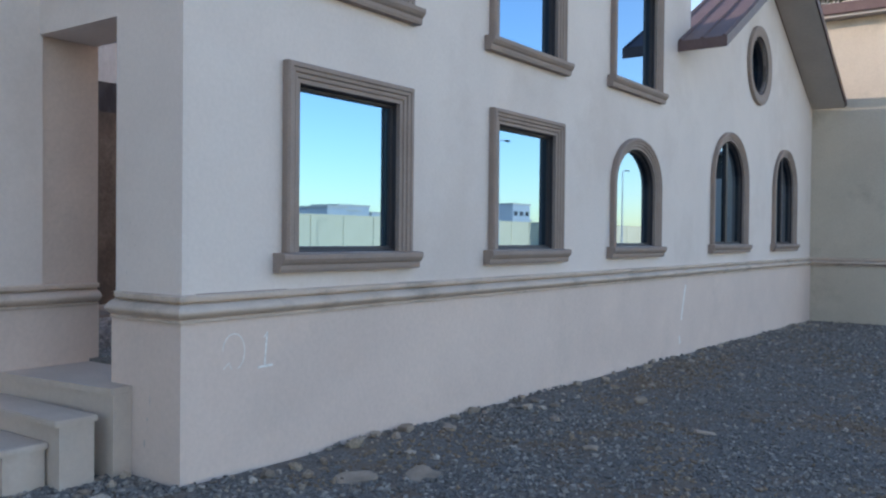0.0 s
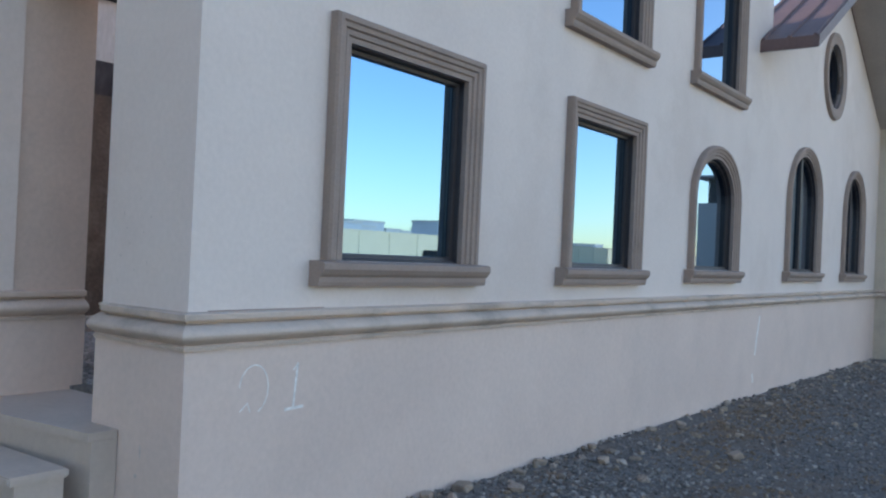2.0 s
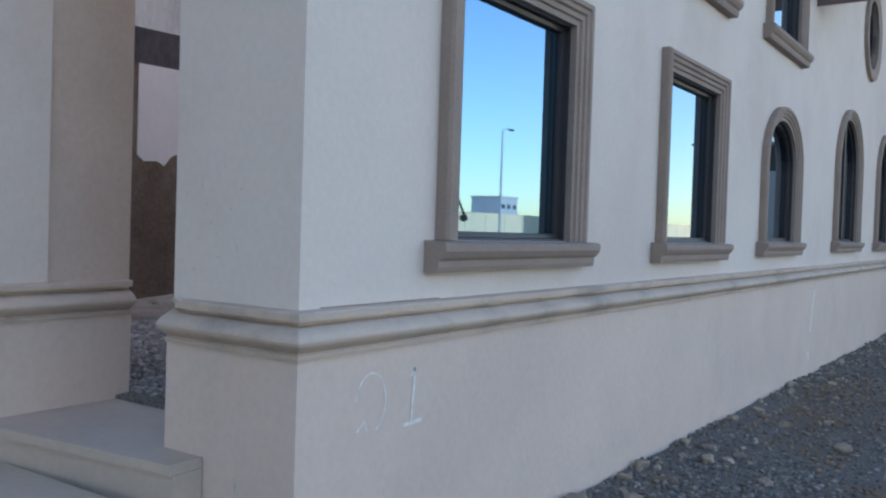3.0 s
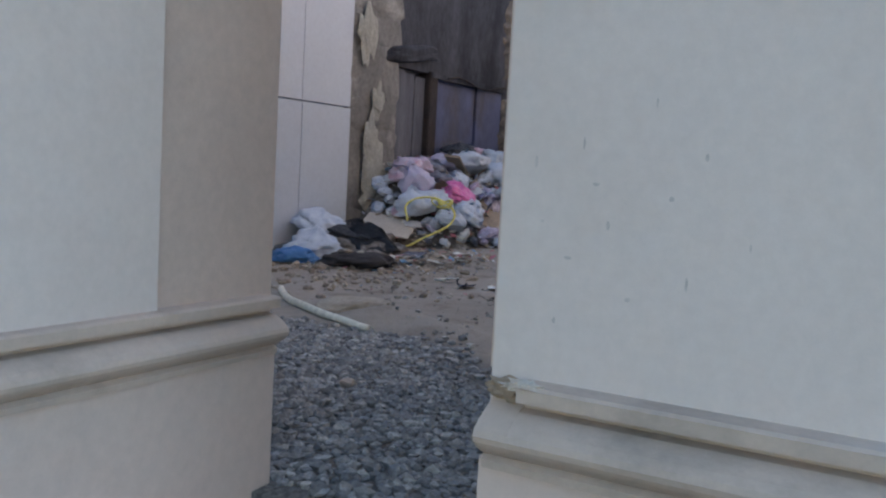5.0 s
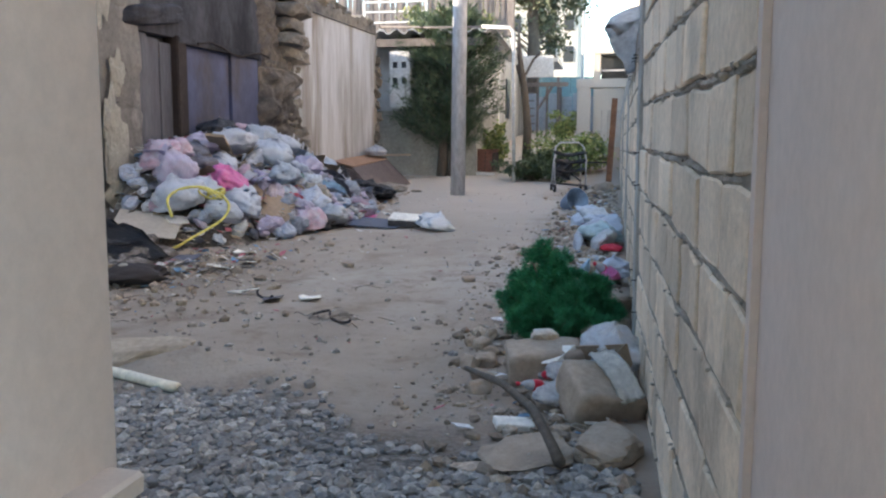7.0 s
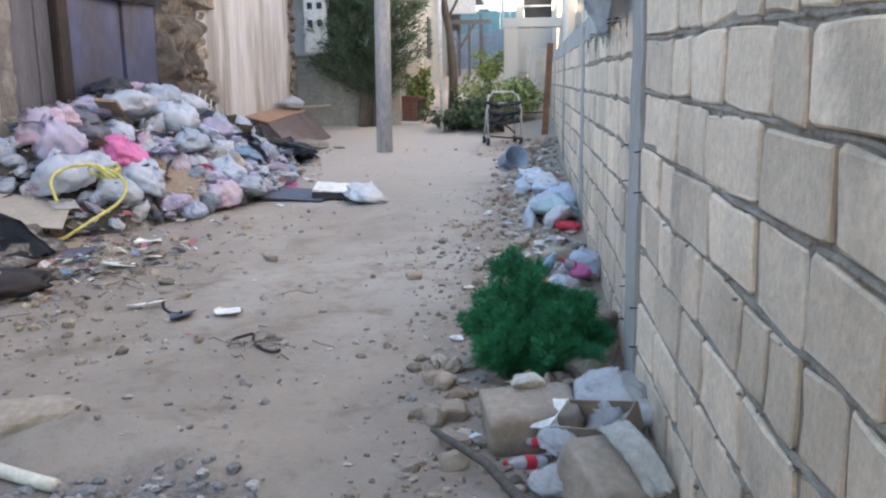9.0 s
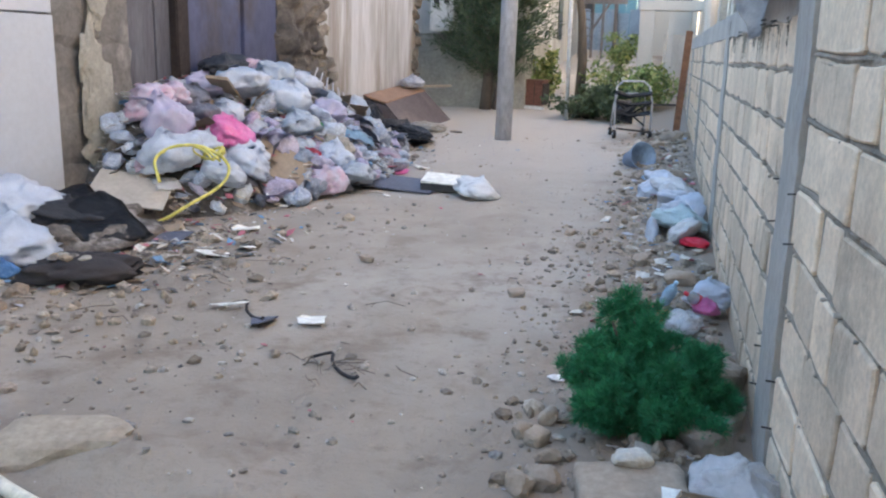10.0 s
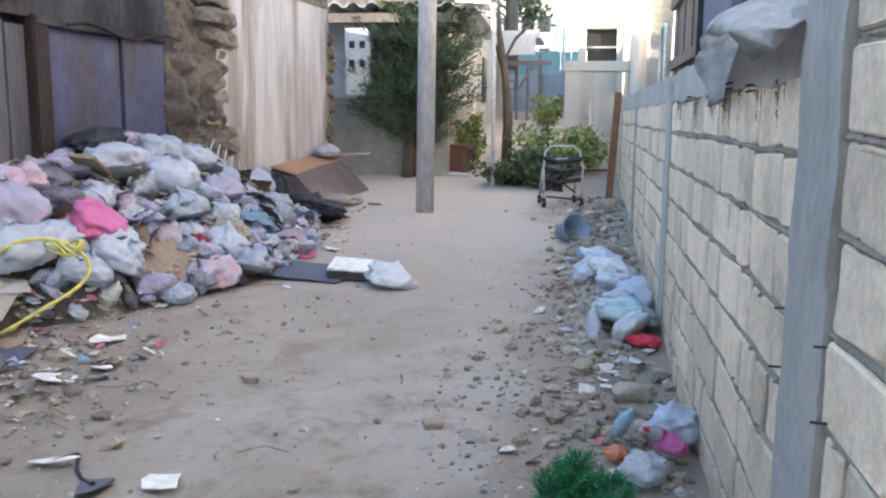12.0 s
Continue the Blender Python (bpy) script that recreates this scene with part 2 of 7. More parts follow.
NEEDLE = by_random("bright_needles", [(0.02, 0.19, 0.078), (0.03, 0.25, 0.105), (0.015, 0.13, 0.056), (0.045, 0.31, 0.135)], rough=0.6, bump=0.0, island=True)
PINE = by_random("pine_needles", [(0.062, 0.10, 0.058), (0.085, 0.13, 0.07), (0.045, 0.078, 0.05), (0.115, 0.15, 0.08)], rough=0.7, bump=0.0, island=True)
LEAF = by_random("shrub_leaves", [(0.208, 0.287, 0.0865), (0.286, 0.343, 0.124), (0.156, 0.231, 0.0741), (0.364, 0.376, 0.148), (0.13, 0.189, 0.0741)], rough=0.65, bump=0.0, island=True)
PALE_LEAF = by_random("grey_green_leaves", [(0.14, 0.155, 0.10), (0.18, 0.19, 0.13), (0.11, 0.13, 0.085)], rough=0.7, bump=0.0, island=True)
BARK = mat("bark", (0.14, 0.115, 0.095), (0.09, 0.075, 0.065), bump=0.6, bump_s=25, stretch=(1, 1, 0.3))
WING = mat("wing_plaster", (0.56, 0.50, 0.42), (0.49, 0.435, 0.365), c3=(0.40, 0.355, 0.295), s1=0.8, s2=26, bump=0.1, bump_s=60, grain=0.06, world_space=True)
BUILDING = mat("distant_render", (0.54, 0.52, 0.49), (0.48, 0.465, 0.44), s1=0.2, bump=0.0, grain=0.05)
FENCE_CREAM = mat("cream_perimeter_wall", (0.80, 0.68, 0.48), (0.74, 0.63, 0.44), s1=0.3, bump=0.0, grain=0.05)
TEAL = mat("teal_sheet", (0.20, 0.34, 0.37), (0.17, 0.29, 0.32), rough=0.5, bump=0.1)
SLATS = mat("weathered_slats", (0.224, 0.195, 0.189), (0.157, 0.142, 0.14), bump=0.3, s1=3, stretch=(1, 1, 0.3))
WINDOW_DARK = mat("dark_opening", (0.03, 0.033, 0.04), (0.045, 0.048, 0.055), rough=0.3, bump=0.0)

GLASS = bpy.data.materials.new("mirror_glass")
GLASS.use_nodes = True
gb = GLASS.node_tree.nodes["Principled BSDF"]
gb.inputs["Base Color"].default_value = (0.175, 0.335, 0.51, 1)
gb.inputs["Metallic"].default_value, gb.inputs["Roughness"].default_value = 1.0, 0.015


def ground_material():
    """Grey gravel outside and behind the gateway, trodden sandy earth in the yard, pale dry field far off."""
    m = bpy.data.materials.new("ground")
    m.use_nodes = True
    N, K = m.node_tree.nodes, m.node_tree.links
    b = N["Principled BSDF"]
    b.inputs["Roughness"].default_value, b.inputs["Specular IOR Level"].default_value = 0.95, 0.15
    pos = N.new("ShaderNodeNewGeometry").outputs["Position"]
    sep = N.new("ShaderNodeSeparateXYZ")
    K.new(pos, sep.inputs[0])

    def noisy(scale, detail=6.0):
        n = N.new("ShaderNodeTexNoise")
        n.inputs["Scale"].default_value, n.inputs["Detail"].default_value, n.inputs["Roughness"].default_value = scale, detail, 0.65
        K.new(pos, n.inputs["Vector"])
        return n.outputs["Fac"]

    def span(v, a, z, to0=0.0, to1=1.0):
        r = N.new("ShaderNodeMapRange")
        for k, x in zip(("From Min", "From Max", "To Min", "To Max"), (a, z, to0, to1)):
            r.inputs[k].default_value = x
        K.new(v, r.inputs["Value"])
        return r.outputs[0]

    def calc(op, a, c):
        n = N.new("ShaderNodeMath")
        n.operation = op
        for s, v in zip(n.inputs, (a, c)):
            if isinstance(v, (int, float)):
                s.default_value = v
            else:
                K.new(v, s)
        return n.outputs[0]

    def mixed(fac, a, z):
        x = N.new("ShaderNodeMix")
        x.data_type = "RGBA"
        K.new(fac, x.inputs[0])
        for sock, v in ((x.inputs[6], a), (x.inputs[7], z)):
            if isinstance(v, tuple):
                sock.default_value = (*v, 1)
            else:
                K.new(v, sock)
        return x.outputs[2]

    earth = mixed(span(noisy(1.1), 0.35, 0.65), (0.367, 0.315, 0.267), (0.285, 0.243, 0.207))
    earth = mixed(span(noisy(0.45), 0.5, 0.66), earth, (0.405, 0.366, 0.329))
    earth = mixed(span(noisy(3.2), 0.53, 0.68), earth, (0.241, 0.198, 0.164))
    earth = mixed(span(noisy(9.0), 0.56, 0.76), earth, (0.261, 0.218, 0.185))
    earth = mixed(span(noisy(55.0), 0.60, 0.80), earth, (0.232, 0.193, 0.164))
    # Paler from about y = 6 to 11: far ground brightened through its colour.
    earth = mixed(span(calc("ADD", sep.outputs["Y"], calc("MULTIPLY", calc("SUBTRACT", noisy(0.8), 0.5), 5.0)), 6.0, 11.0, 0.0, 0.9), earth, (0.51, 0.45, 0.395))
    stone = mixed(span(noisy(38.0), 0.4, 0.62), (0.115, 0.106, 0.10), (0.25, 0.232, 0.215))
    stone = mixed(span(noisy(0.9), 0.5, 0.62), stone, (0.20, 0.15, 0.115))
    strip = span(calc("ADD", sep.outputs["X"], calc("MULTIPLY", calc("SUBTRACT", noisy(1.2), 0.5), 2.2)), -1.95, -1.45, 0.0, 0.75)
    earth = mixed(strip, earth, (0.309, 0.247, 0.201))
    wobble = calc("MULTIPLY", calc("SUBTRACT", noisy(1.6), 0.5), 1.3)
    near = span(calc("SUBTRACT", calc("ADD", sep.outputs["Y"], wobble), calc("SUBTRACT", 2.82, calc("MULTIPLY", calc("MAXIMUM", calc("ADD", sep.outputs["X"], 2.4), 0.0), 0.55))), -0.12, 0.18)
    inside = calc("MULTIPLY", near, span(sep.outputs["X"], -0.5, -0.45, 1.0, 0.0))
    col = mixed(inside, stone, earth)
    far = span(sep.outputs["X"], 14.0, 24.0)
    col = mixed(far, col, (0.42, 0.37, 0.27))
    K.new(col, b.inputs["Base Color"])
    bp = N.new("ShaderNodeBump")
    bp.inputs["Strength"].default_value, bp.inputs["Distance"].default_value = 0.7, 0.025
    K.new(calc("ADD", noisy(30.0), calc("MULTIPLY", noisy(7.0), 0.8)), bp.inputs["Height"])
    K.new(bp.outputs[0], b.inputs["Normal"])
    return m


GROUND = ground_material()

# ---- building helpers ----
def mesh_object(name, bm, material, parent=None, smooth=False):
    me = bpy.data.meshes.new(name)
    bm.normal_update()
    bm.to_mesh(me)
    bm.free()
    if smooth:
        me.polygons.foreach_set("use_smooth", [True] * len(me.polygons))
    me.materials.append(material)
    ob = new(name, me)
    if parent is not None:
        ob.parent = parent
    return ob


def part(name, bm, material, parent, label="", smooth=False):
    return tagged(mesh_object(name, bm, material, parent, smooth), label)


def piece(name, me, parent, m=None):
    ob = new(name, me)
    ob.parent = parent
    if m is not None:
        ob.matrix_basis = m
    return ob


def thing(name, m, label, category, group="", kind=""):
    ob = new(name)
    ob.empty_display_size = 0.1
    ob.matrix_basis = m
    return tagged(ob, label, category, group, kind)


def box(x0, x1, y0, y1, z0, z1, bevel=0.0, bm=None):
    bm = bm or bmesh.new()
    r = bmesh.ops.create_cube(bm, size=1)
    bmesh.ops.scale(bm, verts=r["verts"], vec=(x1 - x0, y1 - y0, z1 - z0))
    bmesh.ops.translate(bm, verts=r["verts"], vec=((x0 + x1) / 2, (y0 + y1) / 2, (z0 + z1) / 2))
    if bevel:
        edges = list({e for v in r["verts"] for e in v.link_edges})
        bmesh.ops.bevel(bm, geom=edges, offset=bevel, segments=2, affect="EDGES")
    return bm


def tube(points, radius, sides=8, bm=None, taper=None):
    """A round bar along points; taper: a radius for each point."""
    bm = bm or bmesh.new()
    pts = [Vector(p) for p in points]
    rings = []
    side = None
    for i, p in enumerate(pts):
        d = (pts[min(i + 1, len(pts) - 1)] - pts[max(i - 1, 0)]).normalized()
        if side is None:
            side = d.orthogonal().normalized()
        side = (side - d * side.dot(d)).normalized()
        up = d.cross(side)
        r = taper[i] if taper else radius
        rings.append([bm.verts.new(p + side * (r * math.cos(a)) + up * (r * math.sin(a))) for a in (2 * math.pi * k / sides for k in range(sides))])
    for a, b in zip(rings, rings[1:]):
        for k in range(sides):
            bm.faces.new((a[k], a[(k + 1) % sides], b[(k + 1) % sides], b[k]))
    bm.faces.new(rings[0][::-1])
    bm.faces.new(rings[-1])
    return bm


def sweep(path, profile, to3d, closed=False, side=1):
    """Carry a closed profile of (offset, height) along a flat path with mitred corners; to3d(u, v, h) places a point."""
    bm = bmesh.new()
    n = len(path)
    rings = []
    for i in range(n):
        p = Vector(path[i])
        a = Vector(path[i - 1]) if (i or closed) else None
        b = Vector(path[(i + 1) % n]) if (i < n - 1 or closed) else None
        ds = [d.normalized() for d in ((p - a) if a is not None else None, (b - p) if b is not None else None) if d is not None]
        ns = [Vector((d.y, -d.x)) * side for d in ds]
        m = (ns[0] + ns[-1]).normalized()
        m = m / max(0.3, m.dot(ns[0]))
        rings.append([bm.verts.new(to3d(p.x + m.x * o, p.y + m.y * o, h)) for o, h in profile])
    k = len(profile)
    for i in range(n if closed else n - 1):
        r, s = rings[i], rings[(i + 1) % n]
        for j in range(k):
            bm.faces.new((r[j], r[(j + 1) % k], s[(j + 1) % k], s[j]))
    if not closed:
        bm.faces.new(rings[0][::-1])
        bm.faces.new(rings[-1])
    bmesh.ops.recalc_face_normals(bm, faces=bm.faces[:])
    return bm


def holed_wall(outline, holes, to3d, front, back):
    """A slab with openings through it: loops of (u, v), placed by to3d(u, v, h) at h = front and h = back."""
    bm = bmesh.new()
    loops = [outline, *holes]
    made = []
    for h in (front, back):
        rings = [[bm.verts.new(to3d(u, v, h)) for u, v in loop] for loop in loops]
        edges = [bm.edges.new((r[i], r[(i + 1) % len(r)])) for r in rings for i in range(len(r))]
        bmesh.ops.triangle_fill(bm, use_beauty=True, use_dissolve=False, edges=edges)
        made.append(rings)
    for f, k in zip(*made):
        for i in range(len(f)):
            j = (i + 1) % len(f)
            bm.faces.new((f[i], f[j], k[j], k[i]))
    bmesh.ops.recalc_face_normals(bm, faces=bm.faces[:])
    return bm


def lump(seed, size=(1, 1, 1), sub=2, rough=0.25, freq=1.6, flat=None):
    """An uneven stone or heap: a ball pushed about by noise, flattened below."""
    bm = bmesh.new()
    bmesh.ops.create_icosphere(bm, subdivisions=sub, radius=1)
    o = Vector((seed * 3.7, seed * 1.3, seed * 2.1))
    for v in bm.verts:
        k = 1 + rough * noise.noise(v.co * freq + o) + 0.4 * rough * noise.noise(v.co * freq * 3 + o)
        c = v.co * k
        if flat is not None and c.z < flat:
            c.z = flat + (c.z - flat) * 0.15
        v.co = Vector((c.x * size[0], c.y * size[1], c.z * size[2]))
    return bm


def boulder(seed, size):
    """A broken block: a cube with cut, shifted corners."""
    rnd = random.Random(seed)
    bm = bmesh.new()
    bmesh.ops.create_icosphere(bm, subdivisions=3, radius=1)
    cuts = [(Vector([rnd.uniform(-1, 1) for _ in range(3)]).normalized(), rnd.uniform(0.42, 0.6)) for _ in range(4)]
    for v in bm.verts:
        v.co *= 0.5 * sum(abs(c) ** 5 for c in v.co) ** -0.2
        for n, d in cuts:
            over = v.co.dot(n) - d
            if over > 0:
                v.co -= n * over * 0.9
        v.co *= 1 + 0.22 * noise.noise(v.co * 2.2 + Vector((seed, 0, 0))) + 0.08 * noise.noise(v.co * 7 + Vector((seed, 5, 0)))
        v.co = Vector((v.co.x * size[0], v.co.y * size[1], v.co.z * size[2]))
    return bm


def yard(y):
    """The yard climbs gently, the lane behind it more steeply."""
    return 0.695 + 0.048 * (min(max(y, 3.5), 16.0) - 3.5) + 0.115 * (min(max(y, 16.0), 22.0) - 16.0) + 0.07 * (min(max(y, 22.0), 30.0) - 22.0)


def gz(x, y):
    """Height of the ground."""
    if (y > 17.95 and x < 1.9) or (y > 0.42 and x < -0.52):
        h = yard(y)
        h += 0.035 * noise.noise(Vector((x * 0.55, y * 0.55, 0))) + 0.014 * noise.noise(Vector((x * 2.2, y * 2.2, 3)))
        h -= 0.05 * math.exp(-(((x + 2.8) / 0.3) ** 2 + ((y - 2.98) / 0.1) ** 2))
        h += 0.10 * math.exp(-(((x + 3.15) / 0.42) ** 2 + ((y - 3.25) / 0.2) ** 2)) + 0.07 * math.exp(-(((x + 2.55) / 0.3) ** 2 + ((y - 3.1) / 0.16) ** 2))
        h += 0.10 * math.exp(-(((x + 0.95) / 0.35) ** 2)) * (0.6 + 0.4 * math.sin(y * 1.7)) * min(1, max(0, (y - 2) / 1.5)) * (1 if y < 17 else 0)
        if y < 1.4:
            h += (0.655 - h) * (1 - (y - 0.42) / 0.98)
        return h
    h = 0.02 * noise.noise(Vector((x * 0.7, y * 0.7, 9)))
    h += 0.05 * math.exp(-((x - 0.1) / 0.25) ** 2) * max(0.0, noise.noise(Vector((y * 0.9, 2, 0))) + 0.3) if x > 0 else 0
    return h - 0.012 * max(0, min(y, 17))

# ---- ground ----
def ground():
    xs = np.unique(np.round(np.concatenate([[-400, -150, -60, -30, -18, -12, -9, -7.5], np.arange(-6.6, 0, 0.11), np.arange(0, 6, 0.16), [-0.53, -0.51, 6.5, 7.5, 9, 11, 14, 18, 24, 34, 60, 150, 400, 1500]]), 3))
    ys = np.unique(np.round(np.concatenate([[-400, -120, -50, -25, -14, -9, -7], np.arange(-6, 0.3, 0.16), [0.41, 0.43], np.arange(0.5, 12, 0.11), np.arange(12, 19, 0.2), [17.94, 17.96, 20, 23, 28, 36, 50, 90, 200, 500, 1500]]), 3))
    verts = [(x, y, gz(x, y)) for y in ys for x in xs]
    n = len(xs)
    faces = [(j * n + i, j * n + i + 1, (j + 1) * n + i + 1, (j + 1) * n + i) for j in range(len(ys) - 1) for i in range(n - 1)]
    me = bpy.data.meshes.new("ground")
    me.from_pydata(verts, [], faces)
    me.polygons.foreach_set("use_smooth", [True] * len(me.polygons))
    me.materials.append(GROUND)
    return tagged(new("ground", me), "grey gravel and trodden sandy earth around the building", "ground", kind="structure")


ground()

# ---- the new building: facade, gateway wall, side wall, far wing ----
TALL, EAVE, PEAK = 8.2, 4.75, 6.95
GATE_X0, GATE_X1, GATE_Z = -1.81, -0.752, 3.26
SILL0, SILL1 = 1.42, 1.56


def facade(u, v, h):
    return (h, u, v)


def rect(y0, y1, z0, z1):
    return [(y0, z0), (y1, z0), (y1, z1), (y0, z1)]


def arch(y0, y1, z0, z1, rise, steps=14):
    c, w = (y0 + y1) / 2, (y1 - y0) / 2
    return [(y0, z0), (y1, z0)] + [(c + w * math.cos(math.pi * k / steps), z1 - rise + rise * math.sin(math.pi * k / steps)) for k in range(steps + 1)]


def ring(cy, cz, r, steps=32):
    return [(cy + r * math.cos(2 * math.pi * k / steps), cz + r * math.sin(2 * math.pi * k / steps)) for k in range(steps)]


# outer left, outer right, sill bottom, outer top, rise of the arched head, mullions
WINDOWS = [
    (0.90, 2.43, 1.42, 3.02, 0, 0), (3.77, 5.31, 1.42, 3.03, 0, 0), (6.70, 8.33, 1.44, 3.08, 0.60, 0),
    (10.65, 12.63, 1.46, 3.59, 0.83, 1), (14.45, 16.25, 1.46, 3.61, 0.83, 1),
    (0.90, 2.43, 3.60, 5.32, 0, 0), (3.75, 5.33, 3.60, 5.33, 0, 0), (6.65, 8.31, 3.66, 5.33, 0, 0),
]
SIDE = 0.15


def opening(w):
    y0, y1, z0, z1, rise, _ = w
    y0, y1, z0, z1 = y0 + SIDE, y1 - SIDE, z0 + 0.15, z1 - SIDE
    return arch(y0, y1, z0, z1, rise - 0.10) if rise else rect(y0, y1, z0, z1)


outline = [(0.0, 1.12), (17.8, 1.12), (17.8, EAVE), (13.65, PEAK), (9.6, EAVE + 0.05), (9.55, TALL), (0.0, TALL)]
holes = [opening(w) for w in WINDOWS] + [ring(13.35, 5.05, 0.56)]
tagged(mesh_object("wall_east", holed_wall(outline, holes, facade, 0.0, -0.25), PLASTER), "smooth cream plastered facade with framed windows", "wall", kind="structure")
tagged(mesh_object("plinth_east", box(-0.25, 0.03, -0.03, 17.8, -0.6, 1.115), PLINTH), "cream rendered plinth below a moulded band", "plinth", kind="structure")
# the gateway wall with its lintel
tagged(mesh_object("wall_south", holed_wall([(-0.25, 1.12), (-0.25, TALL), (-1.84, TALL), (-1.84, GATE_Z), (GATE_X1, GATE_Z), (GATE_X1, 1.12)], [], lambda u, v, h: (u, h, v), 0.0, 0.5), PLASTER),
       "plastered end wall with a lintel over the gateway", "wall", kind="structure")
tagged(mesh_object("wall_corner", box(-0.25, -0.002, 0.0015, 0.5, 1.12, TALL - 0.004), PLASTER), "plastered corner of the facade", "wall", kind="structure")
tagged(mesh_object("plinth_south", box(GATE_X1 - 0.004, -0.25, -0.03, 0.5, -0.6, 1.115), PLINTH), "cream rendered plinth beside the gateway", "plinth", kind="structure")
tagged(mesh_object("jamb", box(GATE_X1 - 0.006, -0.5, 0.503, 0.70, 0.3, 3.6), REVEAL), "bare rendered jamb of the gateway", "jamb", kind="structure")
tagged(mesh_object("jamb_face", box(GATE_X1 - 0.010, GATE_X1 - 0.0015, 0.012, 0.5, 1.30, GATE_Z - 0.002), REVEAL), "bare rendered reveal of the gateway", "jamb", kind="structure")
# the side wall that runs out from the gateway
tagged(mesh_object("wall_west", box(-3.2, GATE_X0, -7.0, 0.52, -0.6, TALL), REVEAL), "bare rendered side wall through the gateway", "wall", kind="structure")
tagged(mesh_object("render_coat", box(GATE_X0, GATE_X0 + 0.022, -7.0, 0.03, 1.28, TALL - 0.01, 0.004), PLASTER), "white render coat on the side wall", "wall coat", kind="structure")
tagged(mesh_object("plinth_west", box(GATE_X0, GATE_X0 + 0.03, -7.0, 0.515, -0.6, 1.115), PLINTH), "cream plinth of the side wall", "plinth", kind="structure")
# the far wing, across the end of the forecourt
tagged(mesh_object("wall_north", box(-0.6, 1.95, 17.8, 26.0, 1.1, 6.85), WING), "cream plastered wing across the end of the forecourt", "wall", kind="structure")
tagged(mesh_object("plinth_north", box(0.03, 1.98, 17.77, 26.0, -0.6, 1.115), WING), "cream plinth of the far wing", "plinth", kind="structure")
coping = thing("roof_edge", pose(0, 0, 0), "brown sheet-metal roof edge on the far wing", "roof edge", kind="structure")
part("coping", box(-0.6, 2.3, 17.45, 26.3, 6.86, 7.12, 0.02), GABLE_ROOF, coping)
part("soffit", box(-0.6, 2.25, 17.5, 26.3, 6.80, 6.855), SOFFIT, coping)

# the moulded band: round torus under a flat fillet
BAND = [(0.0, 1.10), (0.05, 1.10), (0.055, 1.118), (0.045, 1.125)] + \
       [(0.04 + 0.06 * math.sin(math.pi * k / 8), 1.128 + 0.1 * k / 8) for k in range(9)] + \
       [(0.012, 1.232), (0.012, 1.25), (0.06, 1.252), (0.062, 1.281), (0.054, 1.287), (0.0, 1.29)]
tagged(mesh_object("trim_east", sweep([(GATE_X1 + 0.085, 0.0), (0.0, 0.0), (0.0, 17.8), (1.95, 17.8)], BAND, lambda u, v, h: (u, v, h)), TRIM),
       "cream moulded stone band with a round torus, chipped at the gateway", "moulding", kind="structure")
tagged(mesh_object("trim_west", sweep([(GATE_X0, -7.0), (GATE_X0, 0.5)], BAND, lambda u, v, h: (u, v, h)), TRIM),
       "cream moulded stone band on the side wall", "moulding", kind="structure")
# the broken end of the band at the gateway: the fillet is gone, raw mortar shows
STUMP = BAND[:13] + [(0.022, 1.236), (0.0, 1.255)]
tagged(mesh_object("trim_stump", sweep([(GATE_X1 + 0.012, 0.0), (GATE_X1 + 0.0845, 0.0)], STUMP, lambda u, v, h: (u, v, h)), TRIM), "worn end of the moulded band without its fillet", "moulding", kind="structure")
tagged(mesh_object("raw_mortar", lump(8, (0.05, 0.022, 0.026), 3, 0.55, 2.2), mat("raw_brown_mortar", (0.42, 0.33, 0.24), (0.30, 0.235, 0.175), s1=9, bump=0.6, bump_s=50)), "raw brown mortar in the broken band", "chip", kind="structure").matrix_basis = pose(GATE_X1 + 0.05, -0.012, 1.262)
tagged(mesh_object("broken_edge", lump(5, (0.04, 0.018, 0.012), 3, 0.7, 2.6), CHIP), "chipped raw mortar at the end of the band", "chip", kind="structure").matrix_basis = pose(GATE_X1 + 0.095, -0.046, 1.284)
# open joint between plaster and band
tagged(mesh_object("open_joint", box(0.0, 0.003, 0.12, 0.95, 1.2905, 1.296), SURROUND), "dark open joint above the band", "crack", kind="structure")


